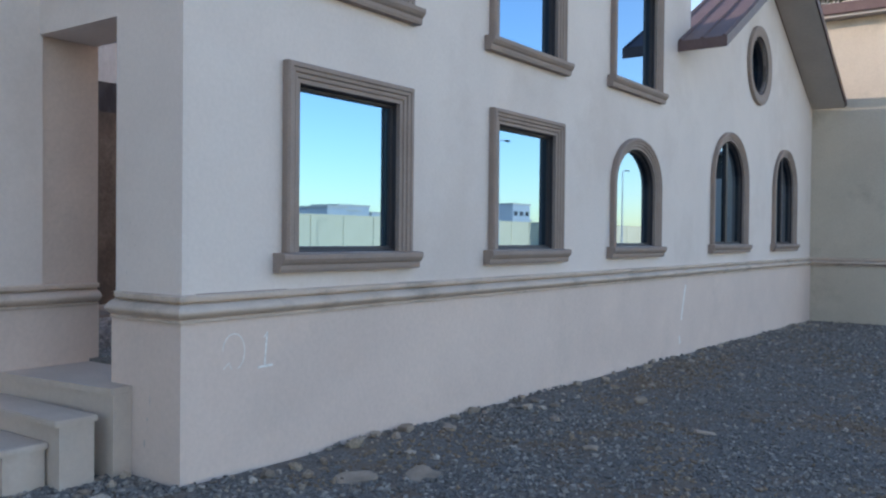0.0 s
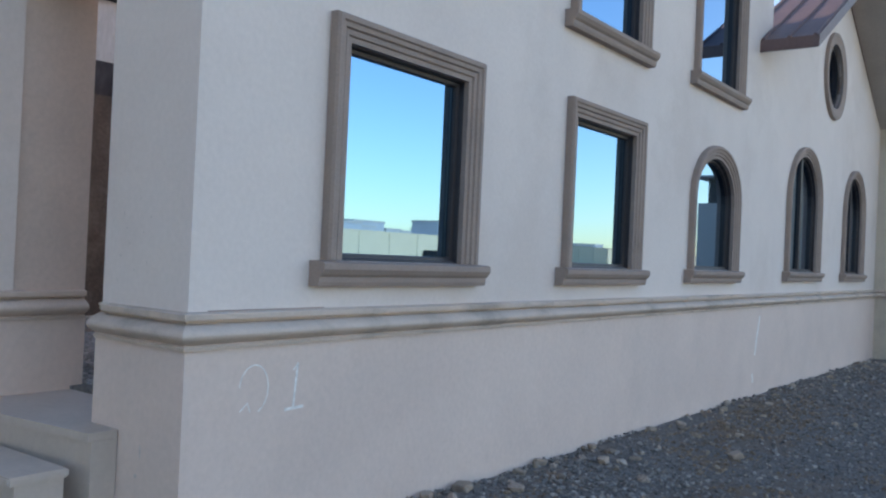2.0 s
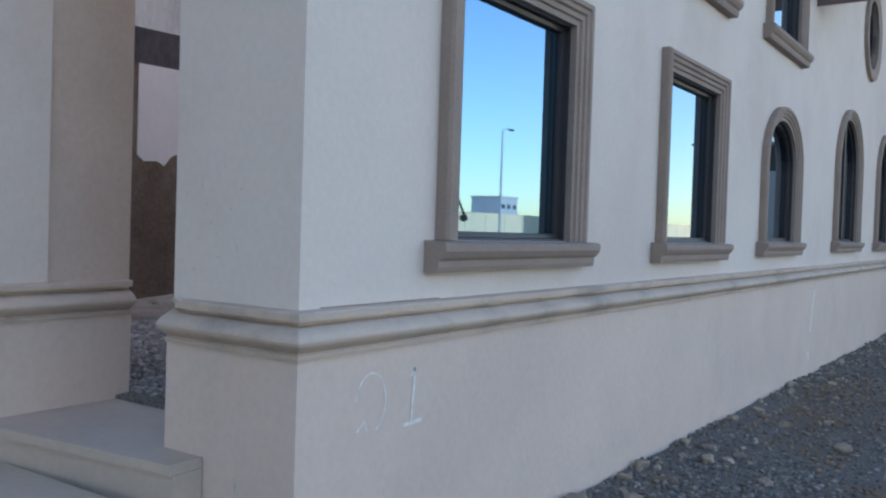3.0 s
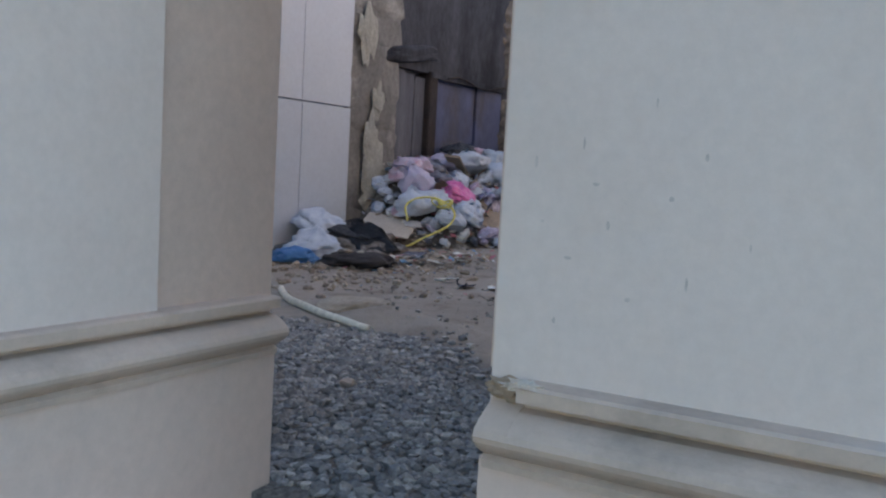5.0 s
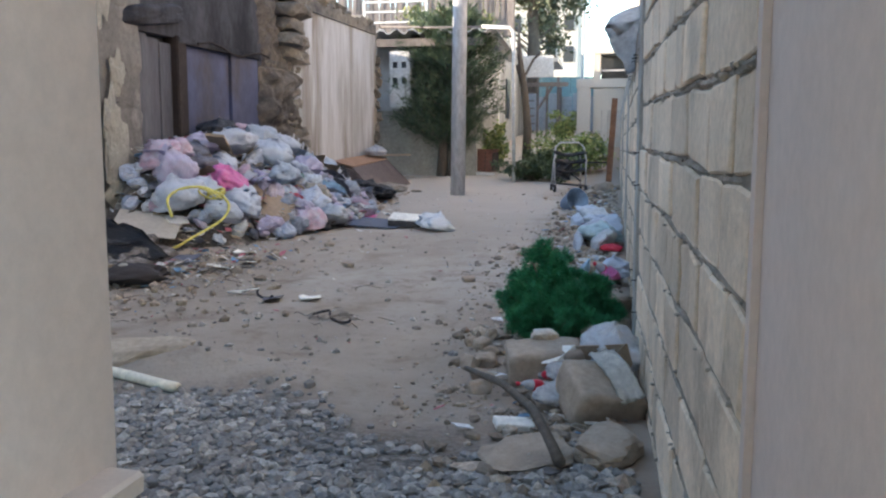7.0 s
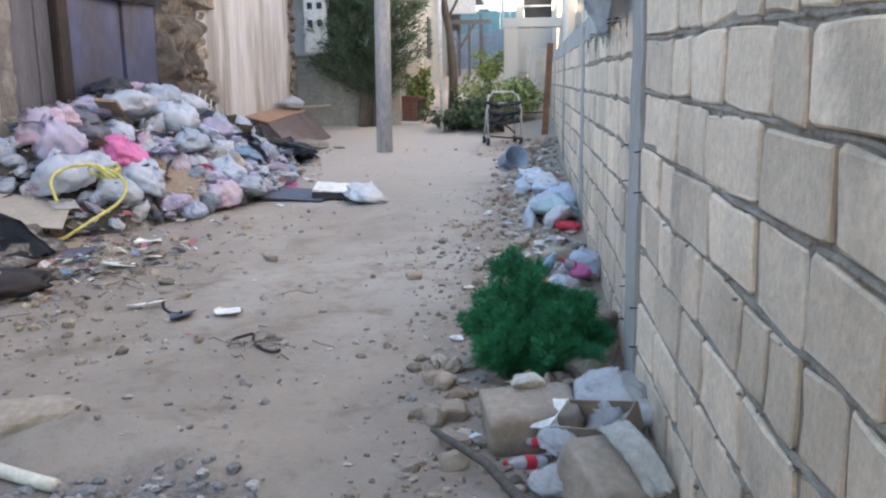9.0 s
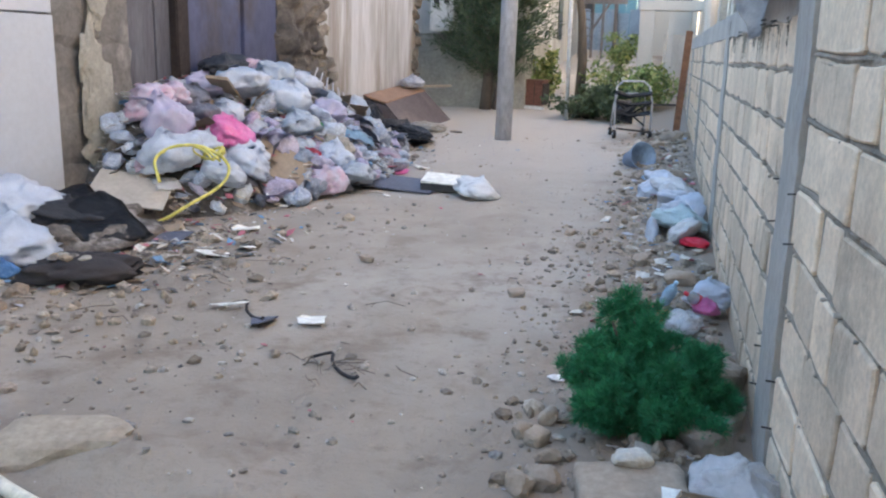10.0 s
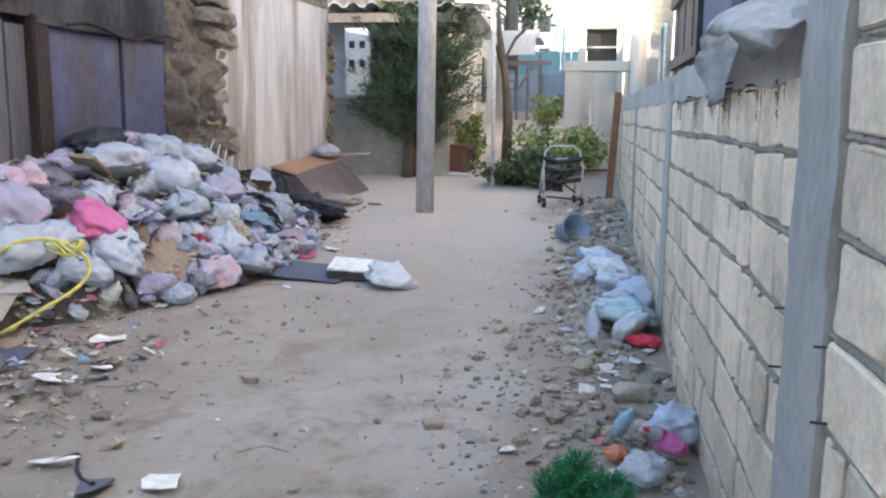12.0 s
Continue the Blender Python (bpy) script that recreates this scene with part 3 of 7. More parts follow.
def window(number, w):
    y0, y1, z0, z1, rise, mullions = w
    root = thing(f"window_{number}", pose(0, 0, 0), "mirror-glazed window in a brown cast-stone surround" + (" with an arched head" if rise else ""), "window", kind="structure")
    loop = opening(w)
    head = [loop[0], *reversed(loop[2:]), loop[1]]
    prof = [(-0.004, -0.12), (-0.004, 0.03), (0.03, 0.03), (0.036, 0.046), (0.060, 0.05), (0.068, 0.042), (0.076, 0.06), (0.102, 0.064), (0.11, 0.078), (0.138, 0.078), (SIDE, 0.06), (SIDE, 0.002), (0.02, 0.002), (0.02, -0.12)]
    part("surround", sweep(head, prof, facade, side=-1), SURROUND, root)
    yo0, yo1, sb = y0 - 0.085, y1 + 0.085, z0
    sill = [(0.002, sb), (0.075, sb), (0.085, sb + 0.025), (0.085, sb + 0.055), (0.105, sb + 0.07), (0.115, sb + 0.085), (0.125, sb + 0.10), (0.125, sb + 0.135), (0.105, sb + 0.145), (-0.1, sb + 0.152), (-0.1, sb + 0.12), (0.002, sb + 0.12)]
    part("sill", sweep([(yo0, 0.0), (yo1, 0.0)], [(-o, h) for o, h in sill], lambda u, v, h: (-v, u, h), side=-1), SURROUND, root)
    inner = [(0.0, -0.15), (0.0, -0.010), (-0.012, -0.014), (-0.016, -0.045), (-0.04, -0.05), (-0.045, -0.065), (-0.045, -0.15)]
    frame_part = part("window_frame", sweep(loop if not rise else loop, inner, facade, closed=True, side=1), ALU, root)
    c = (y0 + y1) / 2
    for k in range(mullions):
        part("mullion", box(-0.12, -0.04, c - 0.05, c + 0.05, z0 + 0.15, z1 - SIDE - 0.02), ALU, root)
    bm = bmesh.new()
    bm.faces.new([bm.verts.new((-0.078, u, v)) for u, v in loop])
    bmesh.ops.recalc_face_normals(bm, faces=bm.faces[:])
    pane = part("pane", bm, GLASS, root, "blue mirror glass")
    bm2 = bmesh.new()
    bm2.faces.new([bm2.verts.new((-0.12, u, v)) for u, v in loop])
    part("backing", bm2, WINDOW_DARK, root, "dark back of the pane")


for i, w in enumerate(WINDOWS):
    window(i + 1, w)
round_window = thing("window_9", pose(0, 0, 0), "round window in a brown cast-stone ring on the gable", "window", kind="structure")
part("surround", sweep(ring(13.35, 5.05, 0.56), [(0.0, -0.12), (0.0, 0.04), (0.06, 0.05), (0.13, 0.07), (0.19, 0.06), (0.2, 0.002), (0.02, 0.002), (0.02, -0.12)], facade, closed=True, side=1), SURROUND, round_window)
part("window_frame", sweep(ring(13.35, 5.05, 0.565), [(0.0, -0.19), (0.0, -0.06), (-0.06, -0.06), (-0.06, -0.19)], facade, closed=True, side=1), ALU, round_window)
bm = bmesh.new()
bm.faces.new([bm.verts.new((-0.15, u, v)) for u, v in ring(13.35, 5.05, 0.56)])
part("pane", bm, GLASS, round_window)


def gable_roof():
    root = thing("gable_roof", pose(0, 0, 0), "brown ribbed sheet roof over the gable, wide overhang", "roof", kind="structure")
    for (ya, za), (yb, zb) in (((9.05, EAVE - 0.2), (13.65, PEAK + 0.12)), ((13.65, PEAK + 0.12), (18.2, EAVE - 0.2))):
        t = 0.16
        bm = bmesh.new()
        vs = [bm.verts.new((x, y, z + dz)) for x in (0.75, -0.35) for y, z, dz in ((ya, za, 0), (yb, zb, 0), (yb, zb, t), (ya, za, t))]
        for f in ((0, 1, 2, 3), (7, 6, 5, 4), (3, 2, 6, 7), (0, 3, 7, 4), (1, 5, 6, 2)):
            bm.faces.new([vs[i] for i in f])
        part("slope", bm, GABLE_ROOF, root)
        bm = bmesh.new()
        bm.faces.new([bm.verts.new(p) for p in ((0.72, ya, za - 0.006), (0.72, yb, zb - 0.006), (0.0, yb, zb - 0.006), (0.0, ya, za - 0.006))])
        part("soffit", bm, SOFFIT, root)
        for k in range(4):
            x = 0.7 - k * 0.33
            part("rib", tube([(x, ya, za + t), (x, yb, zb + t)], 0.03, 5), GABLE_ROOF, root)


gable_roof()


def steps():
    levels = ((0.475, -0.58, -0.31, -1.78, -0.52), (0.315, -0.88, -0.58, -1.78, -0.66), (0.155, -1.18, -0.88, -1.78, -0.9))
    root = thing("steps", pose(0, 0, 0), "worn cream stone steps up to the gateway", "steps", kind="structure")
    for z, ya, yb, xa, xb in levels:
        part("step", box(xa, xb, ya + 0.02, yb, -0.3, z - 0.045), STEP, root)
        part("tread", box(xa, xb + 0.02, ya - 0.02, yb + (0.018 if yb < 0 else 0), z - 0.045, z, 0.008), STEP, root)
    plan = [(-1.78, 0.52), (-1.78, -0.33), (-0.50, -0.2), (-0.50, -0.034), (GATE_X1 - 0.008, -0.034), (GATE_X1 - 0.008, 0.52)]
    part("landing", holed_wall([(x, y + (0.02 if y < -0.1 else 0)) for x, y in plan], [], lambda u, v, h: (u, v, h), 0.588, -0.3), STEP, root)
    part("landing_slab", holed_wall(plan, [], lambda u, v, h: (u, v, h), 0.635, 0.59), STEP, root)
    part("slab", box(-1.62, -1.1, -1.72, -1.30, -0.02, 0.10, 0.012), STEP, root)


steps()


def chalk_marks():
    root = thing("chalk_marks", pose(0.0325, 0, 0), "white chalk scrawl on the plinth", "chalk mark")
    def stroke(pts, w=0.012):
        bm = bmesh.new()
        ps = [Vector((0, *p)) for p in pts]
        rows = []
        for i, p in enumerate(ps):
            d = (ps[min(i + 1, len(ps) - 1)] - ps[max(i - 1, 0)]).normalized()
            s = Vector((0, -d.z, d.y)) * w * 0.5
            rows.append((bm.verts.new(p + s), bm.verts.new(p - s)))
        for a, b in zip(rows, rows[1:]):
            bm.faces.new((a[0], a[1], b[1], b[0]))
        part("stroke", bm, CHALK, root)
    stroke([(0.42 + 0.10 * math.cos(a), 0.87 + 0.13 * math.sin(a)) for a in [x * 0.2 - 1.2 for x in range(22)]], 0.008)
    stroke([(0.71, 0.74), (0.72, 0.85), (0.735, 0.99)], 0.016)
    stroke([(0.645, 0.735), (0.79, 0.74)], 0.018)
    stroke([(0.735, 0.985), (0.70, 0.95)], 0.010)
    stroke([(0.33, 0.76), (0.38, 0.80), (0.40, 0.75)], 0.008)
    stroke([(9.45, 0.98), (9.35, 0.70), (9.28, 0.45)], 0.05)
    stroke([(9.20, 0.20), (9.24, 0.08)], 0.05)


chalk_marks()


def scuffs():
    """Rub marks on the plaster beside the gateway and on the plinth's corner."""
    smudge = mat("scuff", (0.56, 0.505, 0.475), (0.50, 0.45, 0.425), s1=20, bump=0.0)
    r = random.Random(6)
    for k, (x, z, w, h) in enumerate(((-0.58, 1.78, 0.004, 0.02), (-0.55, 1.70, 0.012, 0.006), (-0.36, 1.52, 0.005, 0.022), (-0.62, 1.42, 0.006, 0.012), (-0.44, 1.86, 0.003, 0.016), (-0.66, 1.62, 0.008, 0.005), (-0.25, 1.6, 0.004, 0.012), (-0.52, 1.62, 0.007, 0.014), (-0.47, 1.48, 0.012, 0.008), (-0.68, 1.74, 0.005, 0.018), (-0.4, 1.68, 0.008, 0.01), (-0.6, 1.55, 0.014, 0.007), (-0.34, 1.76, 0.006, 0.013), (-0.3, 0.55, 0.012, 0.06), (-0.33, 0.42, 0.02, 0.02), (-0.36, 0.25, 0.014, 0.05))):
        bm = bmesh.new()
        bm.faces.new([bm.verts.new((x + 0.6 * w * r.uniform(0.7, 1.3) * math.cos(a), -0.0015 if z > 1.2 else -0.0315, z + 0.6 * h * r.uniform(0.7, 1.3) * math.sin(a))) for a in [q * 0.7 for q in range(9)]])
        tagged(mesh_object("scuff_mark", bm, smudge), "grey scuff mark on the plaster", "scuff mark")


scuffs()

# ---- masonry wall behind the facade ----
MX = -0.86
M_Y0, M_Y1, M_TOP = 0.745, 16.0, 2.385
COLS = [(3.64, 4.0), (7.2, 7.52), (10.8, 11.1), (14.3, 14.6)]
masonry = thing("wall_masonry", pose(0, 0, 0), "rough limestone block wall with concrete posts and ragged mortar", "wall", kind="structure")


def mx(y):
    """The wall's face: its first stretch swings out to meet the jamb."""
    return MX + 0.031 * max(0.0, 3.64 - y)


part("mortar_core", box(MX + 0.008, MX + 0.2, 3.7, M_Y1, 0.2, M_TOP), MORTAR, masonry)
bm = box(MX + 0.008, MX + 0.2, M_Y0, 3.7, 0.2, 2.88)
for v in bm.verts:
    v.co.x += mx(v.co.y) - MX
part("mortar_core", bm, MORTAR, masonry)
part("end_render", box(-0.772, -0.5, 0.702, 0.744, 0.3, 2.9), REVEAL, masonry, "smooth rendered end of the wall")
for ya, yb in COLS:
    bm = bmesh.new()
    prev, zt = None, 2.9 if ya < 4 else M_TOP + 0.1
    for k in range(61):
        z = 0.2 + (zt - 0.2) * k / 60
        q = [0.014 * noise.noise(Vector((z * 6, ya, s))) + 0.007 * noise.noise(Vector((z * 22, ya, s))) for s in (0.0, 3.0, 6.0)]
        cur = [bm.verts.new(p) for p in ((MX + 0.1, ya + q[0], z), (MX - 0.010 + q[2] * 0.5, ya + 0.006 + q[0], z), (MX - 0.016 + q[1] * 0.6, (ya + yb) / 2, z), (MX - 0.010 + q[2] * 0.5, yb - 0.006 + q[1], z), (MX + 0.1, yb + q[1], z), (MX + 0.215, yb, z), (MX + 0.215, ya, z))]
        if prev:
            for j in range(7):
                bm.faces.new((prev[j], prev[(j + 1) % 7], cur[(j + 1) % 7], cur[j]))
        prev = cur
    bm.faces.new(prev)
    bmesh.ops.recalc_face_normals(bm, faces=bm.faces[:])
    part("concrete_post", bm, CONCRETE, masonry, "grey cast concrete post")
bm = bmesh.new()
prev = None
for k in range(0, 100):
    y = 4.0 + (M_Y1 - 4.0) * k / 99
    top = M_TOP + 0.15 + 0.03 * noise.noise(Vector((y * 1.3, 4, 0)))
    low = M_TOP - 0.015 + 0.025 * noise.noise(Vector((y * 3.1, 8, 0)))
    cur = [bm.verts.new(p) for p in ((MX - 0.008 + 0.01 * noise.noise(Vector((y * 2, 0, 1))), y, low), (MX - 0.004, y, top), (MX + 0.21, y, top), (MX + 0.21, y, low))]
    if prev:
        for j in range(4):
            bm.faces.new((prev[j], prev[(j + 1) % 4], cur[(j + 1) % 4], cur[j]))
    prev = cur
bmesh.ops.recalc_face_normals(bm, faces=bm.faces[:])
part("cap_beam", bm, CONCRETE, masonry, "rough cast concrete cap beam")

# ---- the old wall along the far side of the yard ----
LEFT = pose(-5.85, 7.0, 0, 0, 0, -4.57)          # local: x out of the wall, y along it, z up


def left(x, y, z=0.0):
    return LEFT @ Vector((x, y, z))


def ragged(y0, y1, z0, z1, x0, x1, amp, edge="top", steps=26, seed=0.0):
    """A slab whose top or side edge is broken unevenly."""
    bm = bmesh.new()
    def off(t):
        return amp * (noise.noise(Vector((t * 2.3 + seed, seed, 0))) + 0.6 * noise.noise(Vector((t * 7 + seed, 3, seed))))
    loop = [(y0, z0), (y1, z0)]
    if edge == "top":
        loop += [(y1 + (y0 - y1) * k / steps, z1 + off(k / steps * (y1 - y0))) for k in range(steps + 1)]
    elif edge == "bottom":
        loop = [(y1, z1), (y0, z1)] + [(y0 + (y1 - y0) * k / steps, z0 + off(k / steps * (y1 - y0))) for k in range(steps + 1)]
    else:
        loop = [(y0, z0)] + [(y1 + off(k / steps * (z1 - z0)), z0 + (z1 - z0) * k / steps) for k in range(steps + 1)] + [(y0, z1)]
    bm.free()
    return holed_wall(loop, [], lambda u, v, h: (h, u, v), x1, x0)


old = thing("wall_old", LEFT, "old stone wall, patched, streaked and blackened by fire", "wall", kind="structure")
part("core", box(-0.9, -0.16, -9.0, 7.6, 0.2, 3.85), SOOT, old)
# white panelled stretch, the lower coat peeled to brown near the gateway
part("peeled_coat", box(-0.16, -0.01, -9.0, -2.1, 0.3, 3.4), PEELED, old, "brown wall bared under peeled white paint")
part("white_coat", ragged(-3.38, -2.42, 2.36, 3.4, -0.012, 0.006, 0.26, "bottom", 11, 2.0), TILE_WHITE, old, "peeling white coat")
part("dark_doorway", box(-0.012, 0.012, -2.36, -2.12, 0.75, 2.95), CHAR, old, "dark slit of a doorway")
for k in range(2):
    y = -2.06 + k * 0.81
    part("panel", box(-0.12, 0.02, y, y + 0.806, 0.5, 2.42, 0.004), TILE_WHITE, old, "white wall panel")
    part("panel", box(-0.12, 0.012, y, y + 0.806, 2.435, 4.2, 0.004), TILE_WHITE, old, "white wall panel")
# stone pier with remains of plaster
part("pier_core", box(-0.3, 0.0, -0.43, 0.45, 0.4, 4.2), PIER, old)
rnd = random.Random(11)
def stone_piece(seed, w, h, d, material=OLDSTONE):
    r = random.Random(seed)
    bm = bmesh.new()
    bmesh.ops.create_icosphere(bm, subdivisions=2, radius=1)
    sx, sz = r.uniform(-0.25, 0.25), r.uniform(-0.2, 0.2)
    for p in bm.verts:
        c = p.co * 0.5 * sum(abs(q) ** 4 for q in p.co) ** -0.25
        p.co = Vector((c.x * d, (c.y + sx * c.z) * w, (c.z + sz * c.y) * h))
        p.co += p.co.normalized() * (0.05 * noise.noise(p.co * 7 + Vector((seed, 0, 0))) + 0.02 * noise.noise(p.co * 19 + Vector((0, seed, 0))))
    me = bpy.data.meshes.new("stone")
    bm.to_mesh(me)
    bm.free()
    me.materials.append(material)
    return me


z = 0.75
while z < 4.1:
    h = rnd.uniform(0.34, 0.62)
    cut = rnd.uniform(-0.25, 0.15)
    for ya, yb in ((-0.43, cut), (cut, 0.455)):
        piece("stone", stone_piece(int(z * 1000) + int(ya * 10), (yb - ya) * 1.2, h * 1.16, 0.075, PIER), old, pose(-0.02 + rnd.uniform(-0.015, 0.015), (ya + yb) / 2, z + h / 2))
    z += h
for sd, y, zz, w, h in ((1, -0.02, 1.62, 0.20, 0.42), (2, -0.10, 2.02, 0.13, 0.30), (3, 0.02, 1.36, 0.22, 0.2), (4, 0.0, 2.55, 0.10, 0.16), (6, -0.24, 3.3, 0.14, 0.3)):
    ob = part("plaster_patch", lump(sd, (0.022, w, h), 3, 0.75, 1.9), PATCH, old, "remains of pale plaster")
    ob.matrix_basis = pose(0.062, y, zz)
part("scorched_base", lump(9, (0.06, 0.2, 0.2), 2, 0.5), CHAR, old, "scorched patch").matrix_basis = pose(0.07, 0.22, 1.12)
# boarded bay, charred post, sheet-metal bay
for k in range(3):
    part("board", box(-0.16, -0.06 - 0.012 * (k % 2), 0.46 + 0.222 * k, 0.68 + 0.222 * k, 0.5, 3.02 - 0.03 * k, 0.006), BOARD, old)
part("charred_post", box(-0.2, 0.02, 1.13, 1.32, 0.5, 3.05, 0.012), CHAR, old, "charred timber post")
for k, (ya, yb) in enumerate(((1.325, 2.36), (2.37, 3.06))):
    part("metal_sheet", box(-0.13 + 0.03 * k, -0.055 + 0.03 * k, ya, yb, 0.5, 2.98, 0.008), RUSTY_SHEET, old, "scorched grey metal sheet")
part("rail", box(-0.14, 0.03, 1.15, 3.05, 2.97, 3.05, 0.01), SOOT, old)
part("lintel", boulder(31, (0.26, 1.1, 0.2)), SOOT, old).matrix_basis = pose(-0.06, 0.72, 3.22, 9, 0, 0)
part("burnt_upper_wall", ragged(0.3, 2.75, 3.03, 4.55, -0.2, -0.02, 0.2, "top", 30, 5), SOOT, old, "soot-blackened upper wall")
part("burnt_strip", ragged(2.72, 3.6, 0.5, 4.45, -0.19, -0.03, 0.12, "side", 30, 7), SOOT, old, "soot-blackened plaster")
# broken rubble end, stones sticking out unevenly
z = 0.7
n = 0
while z < 4.35:
    h = rnd.uniform(0.13, 0.24)
    y = 3.45 + rnd.uniform(-0.25, 0.2)
    end = 4.12 + 0.24 * noise.noise(Vector((z * 2.2, 0, 5))) + (0.22 if z < 2.45 else 0)
    while y < end:
        w = rnd.uniform(0.3, 0.68)
        n += 1
        piece("stone", stone_piece(500 + n, w, h * 1.02, rnd.uniform(0.28, 0.44), LEDGE), old,
              pose((-0.04 if z > 2.95 else -0.19) + rnd.uniform(-0.05, 0.13), min(y + w / 2, end + 0.08), z + h / 2, rnd.uniform(-7, 7), rnd.uniform(-6, 6), rnd.uniform(-9, 9)))
        y += w * 0.95
    z += h * 0.96
# crumbled mass that the stones stick in
bm = bmesh.new()
rows = []
for i in range(110):
    z = 0.6 + 3.75 * i / 109
    e = 4.15 + 0.2 * noise.noise(Vector((z * 2.2, 0, 5))) + 0.1 * noise.noise(Vector((z * 6, 1, 5)))
    rows.append([bm.verts.new((-0.14 + ((0.25 if z < 2.9 else 0.16) * min(1, j / 6) if j < 27 else 0.0) + 0.13 * noise.noise(Vector((j * 0.14, z * 3.2, 0))) + 0.07 * noise.noise(Vector((j * 0.45, z * 10, 3))), 2.95 + (e - 2.95) * j / 28, z)) for j in range(29)])
for a, b in zip(rows, rows[1:]):
    for j in range(28):
        bm.faces.new((a[j], a[j + 1], b[j + 1], b[j]))
part("crumbled_core", bm, MUD, old, "brown crumbled masonry, sooty in the hollows")
# loose stones along the top
for k in range(22):
    y = 0.1 + k * 0.34
    piece("stone", stone_piece(900 + k, rnd.uniform(0.2, 0.42), rnd.uniform(0.12, 0.26), 0.3), old,
          pose(-0.12, y, (4.5 if y < 4 else 4.0) + rnd.uniform(-0.06, 0.1), rnd.uniform(-12, 12), 0, rnd.uniform(-20, 20)))
# pale streaked stretch with a broken end
part("pale_wall", ragged(4.1, 7.55, 0.5, 3.92, -0.18, 0.0, 0.10, "side", 40, 9), PALE, old, "pale plaster with brown rain streaks")
part("top_crust", ragged(4.1, 7.45, 3.84, 4.02, -0.25, 0.03, 0.12, "top", 40, 4), LEDGE, old, "crumbling top of the wall")
for k in range(12):
    piece("stone", stone_piece(1200 + k, rnd.uniform(0.2, 0.36), rnd.uniform(0.14, 0.24), 0.3), old, pose(-0.1, 7.58 + rnd.uniform(-0.1, 0.12), 1.2 + k * 0.2, rnd.uniform(-8, 8), 0, rnd.uniform(-12, 12)))
# cable along the burnt wall
tagged(mesh_object("cable", tube([left(0.05, 1.5 + 0.25 * k, 3.0 + 0.05 * math.sin(k * 1.3)) for k in range(8)], 0.012, 5), CHAR), "dark cable sagging along the burnt wall", "cable")


# ---- heap of garbage ----
HEAP_Y = (6.55, 6.8, 7.1, 7.6, 8.2, 8.6, 9.4, 10.2, 10.9, 11.5)
HEAP_CREST = (0.0, 0.42, 0.86, 0.92, 0.94, 1.02, 0.98, 0.72, 0.42, 0.0)
HEAP_REACH = (0.5, 0.95, 1.25, 1.55, 1.8, 1.9, 1.75, 1.5, 1.3, 1.0)


def heap(x, y):
    """Height of the refuse: piled against the old wall, sloping out to its foot."""
    out = max(0.0, x + 5.85 - 0.08 * (y - 7) - 0.3)
    return float(np.interp(y, HEAP_Y, HEAP_CREST)) * max(0.0, 1 - out / (float(np.interp(y, HEAP_Y, HEAP_REACH)) - 0.3)) ** 0.85


def heap_core():
    bm = bmesh.new()
    nx, ny = 34, 64
    grid = {}
    for i in range(nx):
        for j in range(ny):
            x, y = -5.95 + 2.4 * i / (nx - 1), 6.4 + 5.2 * j / (ny - 1)
            h = heap(x, y)
            zz = gz(x, y) - 0.05 + (h * 0.9 + 0.09 * noise.noise(Vector((x * 4, y * 4, 1))) * min(1, h * 5))
            grid[i, j] = bm.verts.new((x, y, zz))
    for i in range(nx - 1):
        for j in range(ny - 1):
            bm.faces.new((grid[i, j], grid[i + 1, j], grid[i + 1, j + 1], grid[i, j + 1]))
    return tagged(mesh_object("garbage_heap", bm, RUBBLE_DARK, smooth=True), "dark mass of rotting refuse under the bags", "garbage heap", kind="stuff")


RUBBLE_DARK = mat("refuse", (0.16, 0.14, 0.125), (0.09, 0.08, 0.075), c3=(0.30, 0.28, 0.27), s1=7, s2=30, bump=1.0, bump_s=22, grain=0.4, s3=5)
heap_core()


def bag_mesh(seed, material=BAG):
    """A tied carrier bag: soft bulges, a few sharp creases, folds that run up to a pinched neck."""
    bm = bmesh.new()
    bmesh.ops.create_icosphere(bm, subdivisions=4, radius=1)
    o = Vector((seed * 5.1, seed * 2.3, seed))
    for v in bm.verts:
        p = v.co.copy()
        a = math.atan2(p.y, p.x)
        fold = math.sin(a * (5 + seed % 4) + 3.0 * noise.noise(p * 1.2 + o)) * 0.06 * max(0, p.z + 0.2)
        crease = max(0.0, 0.16 - abs(noise.noise(p * 2.1 + o))) * 0.9
        k = 1 + 0.38 * noise.noise(p * 1.1 + o) + 0.12 * noise.noise(p * 2.6 + o) - crease + 0.13 * (1 - 2.2 * abs(noise.noise(p * 4 + o))) + 0.06 * (1 - 2 * abs(noise.noise(p * 10 + o))) + fold
        p = p * k
        if v.co.z > 0.78:
            t = (v.co.z - 0.78) / 0.22
            p.x *= 1 - 0.72 * t
            p.y *= 1 - 0.72 * t
            p.z += 0.2 * t + 0.12 * t * math.sin(a * 2 + seed)
        if p.z < -0.35:
            p.z = -0.35 + (p.z + 0.35) * 0.3
        v.co = p
    me = bpy.data.meshes.new("bag")
    bm.to_mesh(me)
    bm.free()
    me.polygons.foreach_set("use_smooth", [True] * len(me.polygons))
    me.materials.append(material)
    return me


